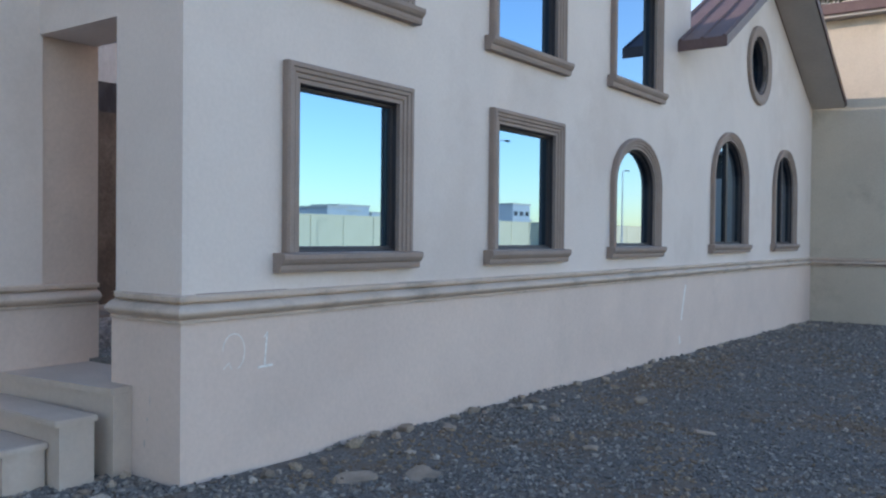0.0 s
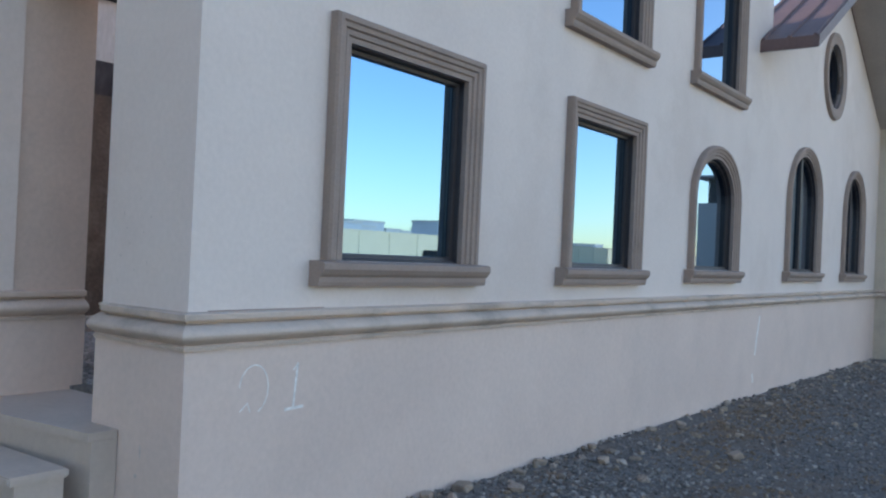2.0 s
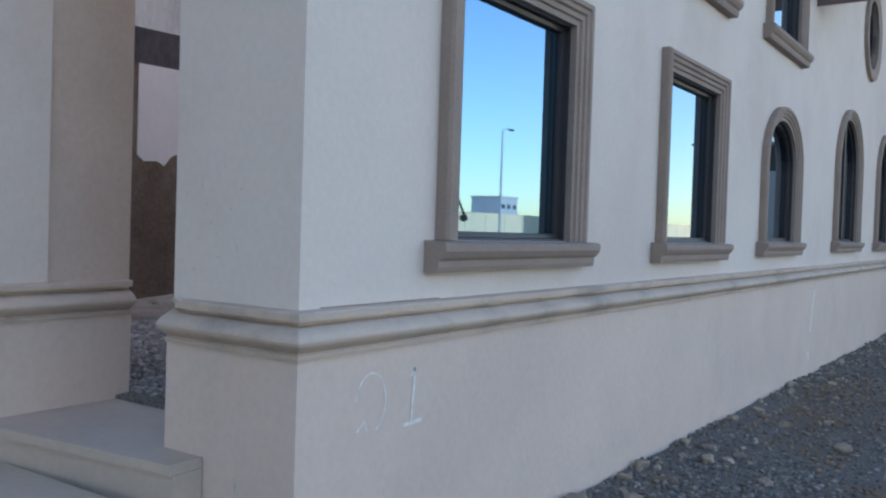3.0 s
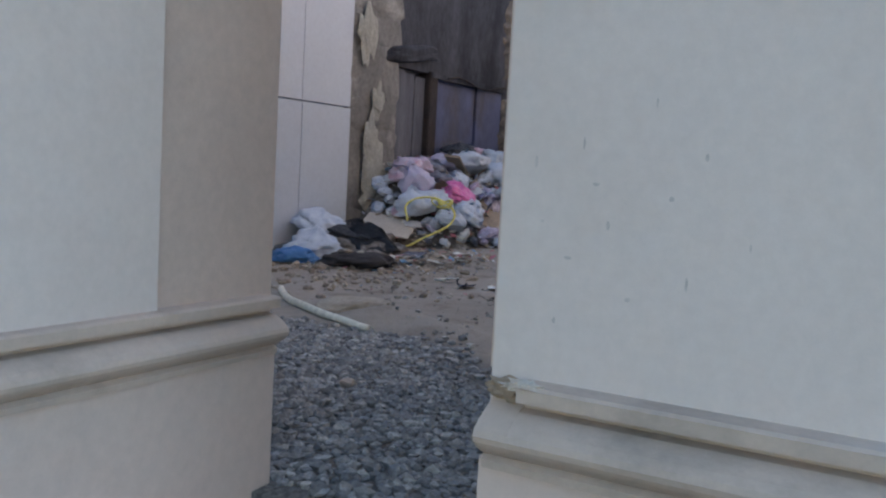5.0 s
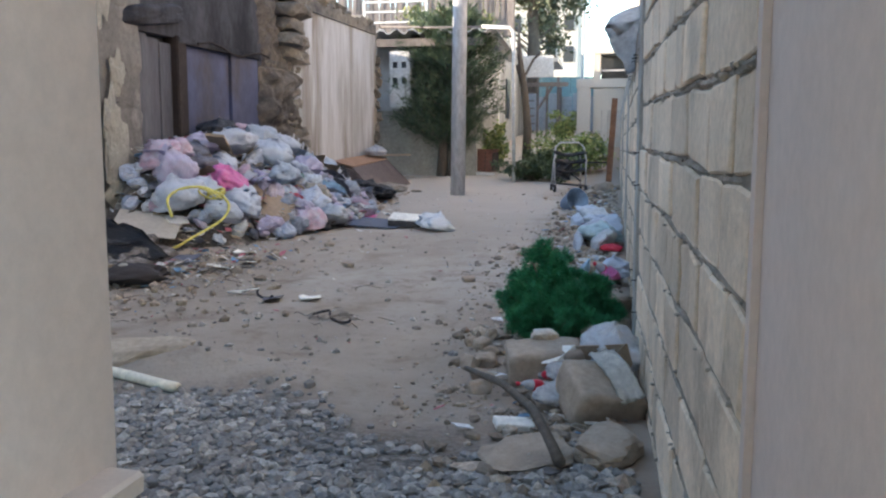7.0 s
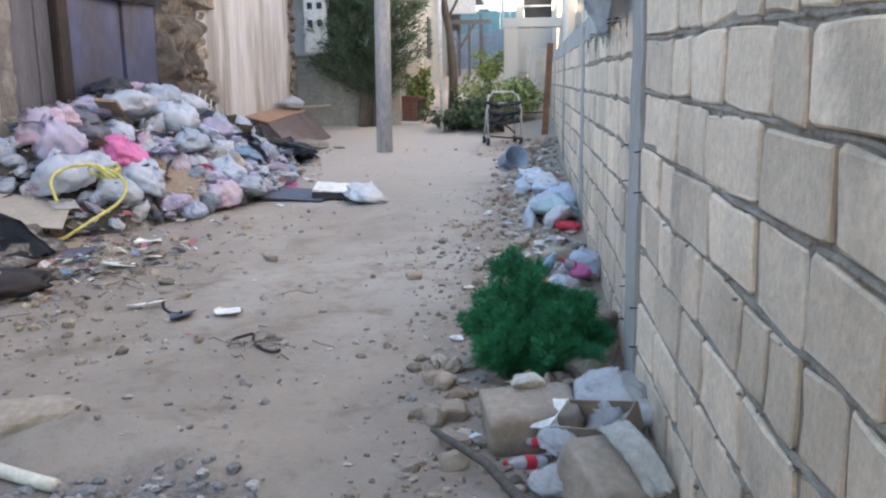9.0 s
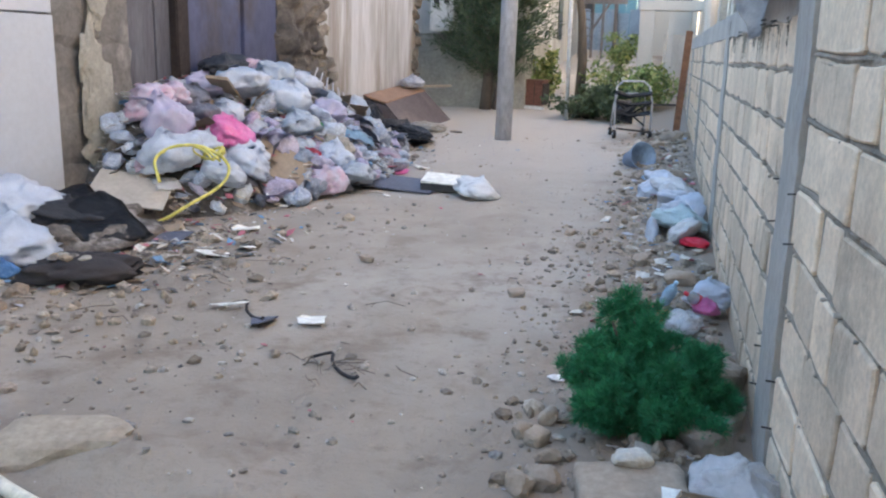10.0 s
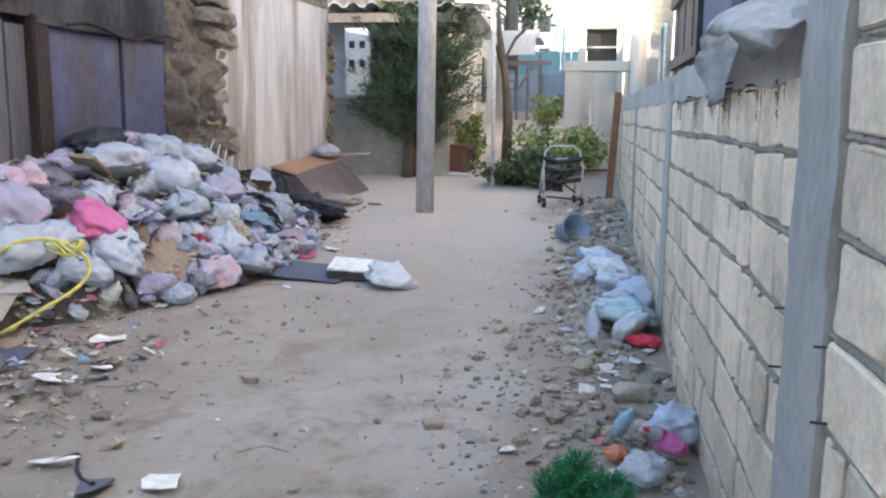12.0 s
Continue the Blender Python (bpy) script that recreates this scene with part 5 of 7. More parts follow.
# ---- dumped things at the foot of the block wall ----
def rock(name, seed, m, size, label, category="rock"):
    ob = mesh_object(name, boulder(seed, size), ROCK)
    ob.matrix_basis = m
    return tagged(ob, label, category)


rock("stone_block", 43, pose(-1.0, 4.3, gz(-1.0, 4.3) + 0.08, 5, 8, 50), (0.25, 0.2, 0.16), "pale stone half buried beside the bush")
rock("stone_block", 44, pose(-1.31, 3.45, gz(-1.31, 3.45) + 0.18, 5, 8, 20), (0.12, 0.08, 0.06), "small white stone on top of a block").data.materials[0] = CHIP
rock("stone_slab", 45, pose(-1.28, 2.22, gz(-1.28, 2.22) + 0.03, 6, -4, 25), (0.32, 0.26, 0.04), "flat broken stone tile on the gravel")
rock("stone_block", 46, pose(-0.98, 2.3, gz(-0.98, 2.3) + 0.04, 6, -4, 65), (0.24, 0.2, 0.09), "grey stone lump at the foot of the wall")
rock("stone_block", 47, pose(-2.26, 1.62, gz(-2.26, 1.62) + 0.02, 4, -4, 10), (0.07, 0.07, 0.05), "small white square stone on the gravel")


def worn_block(m, seed, size, label):
    """A squared building stone with worn corners and chipped edges."""
    bm = bmesh.new()
    bmesh.ops.create_cube(bm, size=1.0)
    bmesh.ops.subdivide_edges(bm, edges=bm.edges[:], cuts=7, use_grid_fill=True)
    for v in bm.verts:
        c = v.co * 2
        q = c / max(1e-6, sum(abs(k) ** 16 for k in c) ** (1 / 16)) * max(abs(c.x), abs(c.y), abs(c.z))
        q = q * 0.5 * (1 + 0.05 * noise.noise(q * 1.5 + Vector((seed, 0, 0))) + 0.035 * noise.noise(q * 5 + Vector((0, seed, 0))))
        v.co = Vector((q.x * size[0], q.y * size[1], q.z * size[2]))
    ob = mesh_object("stone_block", bm, ROCK, smooth=True)
    ob.matrix_basis = m
    return tagged(ob, label, "stone block")


worn_block(pose(-1.30, 3.33, gz(-1.30, 3.33) + 0.075, 4, -3, 10), 3.0, (0.36, 0.30, 0.17), "worn squared limestone block lying in the rubbish")
worn_block(pose(-1.03, 2.80, gz(-1.03, 2.80) + 0.08, 22, 10, 28), 7.0, (0.31, 0.28, 0.17), "tilted worn limestone block by the wall")


def carton(m):
    root = thing("carton", m, "torn brown carton with white inside beside the wall", "carton")
    part("wall_panel", box(-0.2, 0.2, -0.15, -0.142, 0, 0.16), CARD, root)
    part("wall_panel", box(-0.2, 0.2, 0.142, 0.15, 0, 0.14), CARD, root)
    part("wall_panel", box(-0.2, -0.192, -0.142, 0.142, 0, 0.15), PAPER, root)
    part("wall_panel", box(0.192, 0.2, -0.142, 0.142, 0, 0.15), CARD, root)
    part("base", box(-0.2, 0.2, -0.15, 0.15, -0.01, 0.0), CARD, root)
    part("flap", box(-0.3, -0.2, -0.14, 0.14, 0.14, 0.148), PAPER, root, "white open flap")


carton(pose(-1.05, 3.16, gz(-1.05, 3.16) + 0.07, 14, -10, -28) @ Matrix.Scale(0.7, 4))


crumpled("paper_sack", 0.3, 0.11, 3.0, pose(-0.96, 2.78, gz(-0.98, 2.80) + 0.20, 14, 24, -58), PAPER, "torn white paper sack draped over a stone", "paper sack")


def bottle(m, body, band, label):
    root = thing("plastic_bottle", m, label, "bottle")
    prof = [(0.0, 0.0), (0.04, 0.0), (0.046, 0.02), (0.044, 0.07), (0.047, 0.12), (0.046, 0.17), (0.03, 0.215), (0.014, 0.24), (0.014, 0.265), (0.0, 0.265)]
    def turned(p, n=14):
        bm = bmesh.new()
        p = [(q * 0.7, h * 0.7) for q, h in p]
        rings = [[bm.verts.new((r * math.cos(2 * math.pi * k / n), r * math.sin(2 * math.pi * k / n), h)) for r, h in p] for k in range(n)]
        for k in range(n):
            for j in range(len(p) - 1):
                bm.faces.new((rings[k][j], rings[(k + 1) % n][j], rings[(k + 1) % n][j + 1], rings[k][j + 1]))
        bmesh.ops.remove_doubles(bm, verts=bm.verts[:], dist=1e-4)
        return bm
    part("body", turned(prof), body, root, smooth=True)
    part("label_band", turned([(0.049, 0.075), (0.05, 0.08), (0.05, 0.145), (0.049, 0.15)]), band, root, "red label band", smooth=True)
    part("cap", turned([(0.0, 0.28), (0.017, 0.28), (0.017, 0.255)]), band, root, "screw cap", smooth=True)


CLEAR = mat("clear_plastic", (0.62, 0.66, 0.70), (0.55, 0.6, 0.65), rough=0.12, bump=0.3, bump_s=20)
CLEAR.node_tree.nodes["Principled BSDF"].inputs["Alpha"].default_value = 0.55
for x, y, w, material, words in ((-4.58, 8.42, 0.22, BLUE_BAG, "crumpled blue wrapper on the heap"), (-4.5, 8.5, 0.14, NEEDLE, "small green wrapper on the heap"), (-4.22, 8.95, 0.34, CYAN, "flattened pale cyan carton on the heap"), (-4.0, 9.25, 0.3, PINKISH_BAG, "torn pink packaging at the foot of the heap"), (-4.35, 8.05, 0.16, RED, "striped red wrapper among bags")):
    crumpled("wrapper", w, w * 0.6, 3.0 + x, pose(x, y, gz(x, y) + heap(x, y) + 0.13, 22, 14, 30), material, words, "wrapper")
for k in range(34):
    r = random.Random(700 + k)
    y = r.uniform(6.75, 10.6)
    x = -5.45 + 0.08 * (y - 7) + r.uniform(0.0, 0.85) * (float(np.interp(y, HEAP_Y, HEAP_REACH)) - 0.35)
    w = r.uniform(0.18, 0.42)
    crumpled("plastic_film", w, w * r.uniform(0.5, 0.9), 20.0 + k, pose(x, y, gz(x, y) + heap(x, y) + 0.11, r.uniform(-30, 30), r.uniform(5, 50), r.uniform(0, 360)), r.choice((WHITE_BAG, GREY_BAG, WHITE_BAG, LILAC_BAG, FILM, CARD, DIM_BAG, CYAN)), "crumpled torn sheet of packaging on the heap", "plastic film")
bottle(pose(-1.25, 3.02, gz(-1.25, 3.02) + 0.05, 80, 0, -60) @ Matrix.Diagonal((0.85, 0.75, 0.85, 1)), CLEAR, RED, "clear drinks bottle with a red label in the rubbish")
bottle(pose(-1.3, 3.16, gz(-1.3, 3.16) + 0.06, 70, 10, 40) @ Matrix.Diagonal((0.8, 0.6, 0.7, 1)), CLEAR, RED, "crushed red drinks bottle in the rubbish")
bottle(pose(-1.0, 5.28, gz(-1.0, 5.28) + 0.1, 62, 5, -40), CLEAR, RED, "clear bottle with a red label at the wall's foot")
bottle(pose(-1.2, 5.5, gz(-1.2, 5.5) + 0.06, 40, 5, 20), CYAN, CYAN, "pale blue plastic bottle lying in rubble")
bag(bag_mesh(38, FILM), -1.17, 3.1, gz(-1.17, 3.1) + 0.08, (0.09, 0.08, 0.05), (0.1, 0.2, 0.4), "torn clear plastic cup among bottles")
bag(bag_mesh(39, FILM), -1.22, 2.86, gz(-1.22, 2.86) + 0.05, (0.1, 0.08, 0.05), (0.1, 0.2, 1.4), "greenish clear wrapper in the rubbish")
for k, (x, y, a) in enumerate(((-1.08, 4.12, 0.15), (-0.97, 4.02, 0.13), (-1.0, 4.26, 0.16), (-0.93, 4.16, 0.1), (-1.62, 3.72, 0.09), (-1.66, 4.05, 0.1), (-1.7, 3.5, 0.11), (-1.58, 3.1, 0.1), (-1.75, 3.9, 0.08))):
    rock("loose_stone", 150 + k, pose(x, y, gz(x, y) + a * 0.22, 9 * k, -7, 53 * k), (a, a * 0.8, a * 0.62), "pale dusty stone at the foot of the bush", "stone").data.materials[0] = CHIP if k < 4 else ROCK
bag(bag_mesh(33, PINK), -0.99, 5.2, gz(-0.99, 5.2) + 0.1, (0.05, 0.06, 0.05), (0, 0, 1), "crumpled pink wrapper by a bottle")
bag(bag_mesh(132, FILM), -1.1, 5.05, gz(-1.1, 5.05) + 0.06, (0.10, 0.08, 0.06), (0, 0, 1), "crumpled pale plastic bag among bottles")
bag(bag_mesh(133, WHITE_BAG), -0.96, 5.45, gz(-0.96, 5.45) + 0.09, (0.09, 0.12, 0.08), (0, 0, 2), "crumpled clear plastic bag among bottles")
bag(bag_mesh(34, mat("orange_plastic", (0.6, 0.2, 0.1), (0.5, 0.16, 0.08), rough=0.4)), -1.2, 5.32, gz(-1.2, 5.32) + 0.03, (0.045, 0.05, 0.035), (0, 0, 1), "small orange wrapper in the rubble")
tagged(mesh_object("stick", tube([(-1.68, 3.3, gz(-1.68, 3.3) + 0.06), (-1.45, 2.95, gz(-1.45, 2.95) + 0.08), (-1.28, 2.6, gz(-1.28, 2.6) + 0.07), (-1.15, 2.1, gz(-1.15, 2.1) + 0.05)], 0.018, 7, taper=[0.012, 0.018, 0.02, 0.022]), BARK, smooth=True), "grey dry branch lying in the rubbish", "stick")
plank("foam_piece", (0.16, 0.1, 0.03), pose(-1.36, 2.58, gz(-1.36, 2.58) + 0.02, 5, 6, 20), PAPER, "white crumbled foam on the ground", "foam")
for k, (x, y, w, d, material) in enumerate(((-4.25, 5.95, 0.3, 0.16, PAPER), (-4.05, 6.1, 0.12, 0.1, PAPER), (-4.33, 6.62, 0.26, 0.16, PAPER), (-3.3, 4.78, 0.22, 0.13, SLATE), (-3.05, 4.85, 0.2, 0.15, PAPER), (-3.62, 4.95, 0.24, 0.07, PAPER), (-4.75, 6.2, 0.34, 0.2, SLATE), (-4.9, 6.45, 0.3, 0.2, CARD), (-3.9, 9.3, 0.26, 0.16, PINK), (-3.75, 9.6, 0.2, 0.12, PAPER), (-4.0, 9.0, 0.3, 0.2, CYAN))):
    r = random.Random(300 + k)
    bm = bmesh.new()
    f = bm.faces.new([bm.verts.new((w * 0.55 * r.uniform(0.6, 1.15) * math.cos(a), d * 0.6 * r.uniform(0.6, 1.15) * math.sin(a), 0.03 * r.random())) for a in [q * 0.785 for q in range(8)]])
    e = bmesh.ops.extrude_face_region(bm, geom=[f])
    bmesh.ops.translate(bm, verts=[v for v in e["geom"] if isinstance(v, bmesh.types.BMVert)], vec=(0, 0, 0.006))
    bmesh.ops.recalc_face_normals(bm, faces=bm.faces[:])
    ob = mesh_object("scrap", bm, material)
    ob.matrix_basis = pose(x, y, gz(x, y) + 0.008, 4 * (k % 3) - 4, 5, 37 * k)
    tagged(ob, "flat torn scrap of packaging on the earth", "scrap")
for k, (x, y) in enumerate(((-3.45, 4.95), (-2.7, 4.35))):
    pts = [(x + 0.3 * (t - 0.5) + 0.03 * math.sin(9 * t), y - 0.12 * t + 0.08 * math.sin(5 * t), gz(x, y) + 0.02 + 0.02 * math.sin(7 * t)) for t in [q / 9 for q in range(10)]]
    tagged(mesh_object("rubber_strip", tube(pts, 0.009, 6), RUBBER, smooth=True), "curled dark rubber strip on the earth", "strip")

# ---- plants ----
def blades(tufts, count, length, width, seed, droop=0.0, spread=0.55):
    """Many thin needles: each a narrow triangle pair, set in tufts of (centre, direction, radius)."""
    r = np.random.RandomState(seed)
    verts, faces = [], []
    for c, d, rad in tufts:
        c, d = np.array(c, float), np.array(d, float)
        d = d / np.linalg.norm(d)
        for _ in range(count):
            v = d + r.normal(0, spread, 3)
            v /= np.linalg.norm(v)
            p = c + r.normal(0, rad, 3)
            side = np.cross(v, r.normal(0, 1, 3))
            side *= width / (np.linalg.norm(side) + 1e-6)
            L = length * r.uniform(0.6, 1.3)
            q = p + v * L
            q[2] -= droop * L
            m = p + v * L * 0.5
            n = len(verts)
            verts += [p, m + side, q, m - side]
            faces.append((n, n + 1, n + 2, n + 3))
    me = bpy.data.meshes.new("needles")
    me.from_pydata([tuple(v) for v in verts], [], faces)
    return me


def foliage(name, me, material, parent, label=""):
    me.materials.append(material)
    ob = new(name, me)
    ob.parent = parent
    return tagged(ob, label)


def green_bush():
    x, y = -1.29, 4.06
    root = thing("bush", pose(x, y, gz(x, y)), "dense bright green needle bush among stones", "bush")
    r = random.Random(5)
    tufts, bm = [], bmesh.new()
    plumes = [(-0.06, 0.12, 0.53), (-0.14, 0.06, 0.46), (-0.02, 0.02, 0.45), (-0.2, 0.02, 0.36), (0.02, 0.14, 0.42), (-0.26, -0.06, 0.26), (0.17, -0.03, 0.34), (0.24, -0.1, 0.29), (0.27, 0.03, 0.31), (0.12, -0.14, 0.27), (0.0, -0.16, 0.25), (-0.12, -0.2, 0.2), (0.32, -0.04, 0.19), (-0.3, 0.06, 0.2), (0.2, -0.22, 0.16), (-0.22, -0.2, 0.13), (0.06, -0.24, 0.14), (0.2, 0.12, 0.28)]
    for px, py, pz in plumes + [(0.08, 0.02, 0.36), (0.1, -0.06, 0.3), (-0.1, -0.08, 0.3)]:
        pz *= 0.88
        tube([(0, 0, 0), (px * 0.5, py * 0.5, pz * 0.55), (px, py, pz)], 0.012, 5, bm, taper=[0.016, 0.011, 0.005])
        for k in range(9):
            t = 0.25 + 0.77 * k / 8
            c = Vector((px * t + r.gauss(0, 0.02), py * t + r.gauss(0, 0.02), pz * t + r.gauss(0, 0.02)))
            for _ in range(20):
                d = Vector((r.gauss(0, 1), r.gauss(0, 1), r.gauss(0.35, 1))).normalized()
                tufts.append((c + d * r.uniform(0.015, 0.05), d + Vector((px, py, 0.5)) * 0.6, 0.008))
    part("stem", bm, BARK, root)
    foliage("foliage", blades(tufts, 46, 0.040, 0.0016, 3, 0.0, 0.6), NEEDLE, root, "bright green needles")


green_bush()


def conifer():
    x, y = -4.2, 15.55
    root = thing("conifer", pose(x, y, gz(x, y)), "shaggy dark green conifer beside the steel pole", "tree")
    part("trunk", tube([(-0.05, 0.0, -0.1), (0.0, 0.0, 0.8), (0.12, 0, 1.8), (0.2, 0, 3.0)], 0.07, 9, taper=[0.11, 0.085, 0.05, 0.012]), BARK, root, smooth=True)
    part("trunk", tube([(0.12, 0.05, -0.1), (0.18, 0.05, 0.5), (0.3, 0.05, 1.2)], 0.05, 8, taper=[0.07, 0.055, 0.03]), BARK, root, smooth=True)
    r = random.Random(9)
    tufts, bm = [], bmesh.new()
    for k in range(150):
        t = k / 149
        z = 0.5 + 2.45 * t
        lean = 0.02 + 0.18 * t
        reach = (0.98 * math.sin(math.pi * (0.26 + 0.66 * t)) ** 0.9 + 0.06) * r.uniform(0.5, 1.1)
        a = k * 2.4 + r.uniform(-0.3, 0.3)
        lift = r.uniform(0.25, 0.75)
        end = (lean + reach * math.cos(a), reach * math.sin(a), z + lift * reach)
        tube([(lean, 0, z), ((lean + end[0]) * 0.5, end[1] * 0.5, z + lift * reach * 0.4), end], 0.01, 4, bm, taper=[0.014, 0.009, 0.004])
        for j in range(7):
            s = 0.25 + 0.75 * j / 6
            tufts.append(((lean + (end[0] - lean) * s, end[1] * s, z + lift * reach * s), (end[0], end[1], 0.7), 0.055))
    part("branchwork", bm, BARK, root)
    foliage("crown", blades(tufts, 26, 0.15, 0.0085, 11, 0.0, 0.5), PINE, root, "dark green needles")


conifer()


def leaf_cloud(spots, count, size, seed):
    r = np.random.RandomState(seed)
    verts, faces = [], []
    for c, rad in spots:
        for _ in range(count):
            p = np.array(c) + r.normal(0, 1, 3) * np.array(rad) * 0.55
            a, b = r.normal(0, 1, 3), r.normal(0, 1, 3)
            a /= np.linalg.norm(a)
            b = np.cross(a, b)
            b /= np.linalg.norm(b) + 1e-6
            s = size * r.uniform(0.6, 1.4)
            n = len(verts)
            verts += [p - a * s, p + b * s * 0.45, p + a * s, p - b * s * 0.45]
            faces.append((n, n + 1, n + 2, n + 3))
    me = bpy.data.meshes.new("leaves")
    me.from_pydata([tuple(v) for v in verts], [], faces)
    return me


def shrub(x, y, w, h, seed, material, label):
    root = thing("shrub", pose(x, y, gz(x, y)), label, "shrub")
    r = random.Random(seed)
    bm = bmesh.new()
    spots = []
    for k in range(16):
        a, q = r.uniform(0, 6.28), r.uniform(0.2, 1.0)
        e = (w * 0.5 * q * math.cos(a), w * 0.5 * q * math.sin(a), h * r.uniform(0.3, 1.0))
        tube([(0, 0, 0), (e[0] * 0.4, e[1] * 0.4, e[2] * 0.6), e], 0.008, 4, bm, taper=[0.012, 0.008, 0.004])
        spots.append((e, (w * 0.16, w * 0.16, h * 0.16)))
        spots.append(((e[0] * 0.6, e[1] * 0.6, e[2] * 0.6), (w * 0.15, w * 0.15, h * 0.15)))
    part("stem", bm, BARK, root)
    foliage("foliage", leaf_cloud(spots, 60, 0.045, seed), material, root)


DARK_LEAF = by_random("dark_leaves", [(0.07, 0.10, 0.05), (0.09, 0.125, 0.06), (0.055, 0.085, 0.045)], rough=0.7, bump=0.0, island=True)
shrub(-2.45, 14.9, 1.1, 0.5, 1, DARK_LEAF, "low dark green shrub at the end of the path")
shrub(-1.95, 14.6, 0.9, 0.5, 6, DARK_LEAF, "low dark shrub behind the pushchair frame")
shrub(-2.0, 16.6, 1.5, 0.72, 2, LEAF, "spreading light green shrub beside the path")
shrub(-1.55, 16.1, 1.1, 0.72, 3, LEAF, "light green shrub near the end of the block wall")
shrub(-2.25, 22.0, 1.0, 0.75, 4, LEAF, "bright green bush farther along the lane")
shrub(-3.45, 16.75, 0.6, 0.85, 5, LEAF, "small yellow-green shrub beside a red box")


def thin_tree():
    x, y = -2.76, 17.1
    root = thing("young_tree", pose(x, y, gz(x, y)), "thin bare crooked trunk beside the lane", "tree")
    part("trunk", tube([(0, 0, -0.1), (0.02, 0, 0.8), (-0.04, 0, 1.5), (-0.16, 0, 2.3), (-0.2, 0.1, 2.9)], 0.05, 8, taper=[0.1, 0.085, 0.07, 0.05, 0.02]), BARK, root, smooth=True)
    part("limb", tube([(-0.02, 0, 1.3), (-0.14, 0.05, 1.8), (-0.22, 0.05, 2.1)], 0.03, 6), BARK, root)
    part("limb", tube([(-0.08, 0, 1.8), (0.12, 0.05, 2.2), (0.28, 0.05, 2.35)], 0.03, 6), BARK, root)


thin_tree()


def tall_tree():
    x, y = -4.0, 31.0
    root = thing("tall_tree", pose(x, y, yard(31)), "tall airy grey-green tree behind the houses", "tree")
    part("trunk", tube([(0, 0, -0.2), (0.1, 0, 3), (0, 0, 6), (0.2, 0, 9.5)], 0.2, 8, taper=[0.28, 0.22, 0.16, 0.05]), BARK, root, smooth=True)
    r = random.Random(21)
    bm, spots = bmesh.new(), []
    for k in range(58):
        a, z = r.uniform(0, 6.28), r.uniform(3.0, 10.0)
        q = r.uniform(0.4, 2.0)
        e = (q * math.cos(a), q * math.sin(a), z + r.uniform(-0.2, 0.9))
        tube([(0.05, 0, z - 0.6), (e[0] * 0.5, e[1] * 0.5, z), e], 0.04, 4, bm, taper=[0.05, 0.03, 0.01])
        spots.append((e, (0.5, 0.5, 0.55)))
    part("branchwork", bm, BARK, root)
    foliage("crown", leaf_cloud(spots, 420, 0.10, 8), PALE_LEAF, root, "sparse grey-green leaves")


tall_tree()


# ---- houses and sheds beyond the yard ----
def meter_house():
    root = thing("outbuilding", pose(0, 0, 0), "low stone outbuilding with white upper wall and corrugated roof", "outbuilding")
    part("stone_base", box(-7.2, -3.6, 15.75, 19.0, 0.5, 2.55), PATCH, root)
    part("upper_wall", box(-7.2, -3.6, 15.72, 19.0, 2.55, 3.75), DIRTY_WHITE, root, "dirty white upper wall")
    bm = bmesh.new()
    n = 60
    prev = None
    for k in range(n + 1):
        x = -7.5 + 4.3 * k / n
        dz = 0.045 * math.sin(k * 1.5)
        cur = [bm.verts.new((x, 15.1, 4.0 + dz)), bm.verts.new((x, 19.3, 3.86 + dz)), bm.verts.new((x, 19.3, 3.83 + dz)), bm.verts.new((x, 15.1, 3.97 + dz))]
        if prev:
            for j in range(4):
                bm.faces.new((prev[j], prev[(j + 1) % 4], cur[(j + 1) % 4], cur[j]))
        prev = cur
    bmesh.ops.recalc_face_normals(bm, faces=bm.faces[:])
    part("roof", bm, mat("grey_corrugated_sheet", (0.42, 0.43, 0.45), (0.34, 0.35, 0.37), rough=0.7, bump=0.1), root, "grey corrugated sheet")
    part("eave_board", box(-7.4, -3.4, 15.2, 15.24, 3.72, 3.86), SLATS, root)


meter_house()


def meter_box():
    root = thing("meter_cabinet", pose(-4.98, 15.35, 2.58), "white metal meter cabinet with four small dark windows", "cabinet")
    part("body", box(-0.2, 0.2, -0.16, 0.34, 0.0, 1.05, 0.01), PAINT_WHITE, root)
    part("door", box(-0.185, 0.185, -0.175, -0.162, 0.02, 1.03, 0.004), PAINT_WHITE, root)
    for dx in (-0.085, 0.085):
        for dz in (0.45, 0.74):
            part("window", box(dx - 0.045, dx + 0.045, -0.182, -0.1755, dz, dz + 0.11), WINDOW_DARK, root, "small dark window")


meter_box()


def slat_fence():
    root = thing("roof_fence", pose(0, 0, 0), "tall weathered slat screen on a roof terrace", "fence")
    me = None
    for k in range(52):
        x = -8.6 + k * 0.1
        if me is None:
            ob = part("slat", box(-0.047, 0.047, -0.012, 0.012, 0, 1.8), SLATS, root)
            me = ob.data
        else:
            ob = piece("slat", me, root)
        ob.matrix_basis = pose(x, 20.2 + 0.02 * (k % 3), 4.55 + 0.05 * math.sin(k * 2.1), 0, 1.5 * math.sin(k * 1.7), 0)
    for z in (4.8, 5.9):
        part("rail", box(-8.7, -3.5, 20.24, 20.3, z, z + 0.08), SLATS, root)
    part("corner_post", box(-3.55, -3.4, 20.15, 20.35, 4.5, 6.5), SLATS, root)


slat_fence()


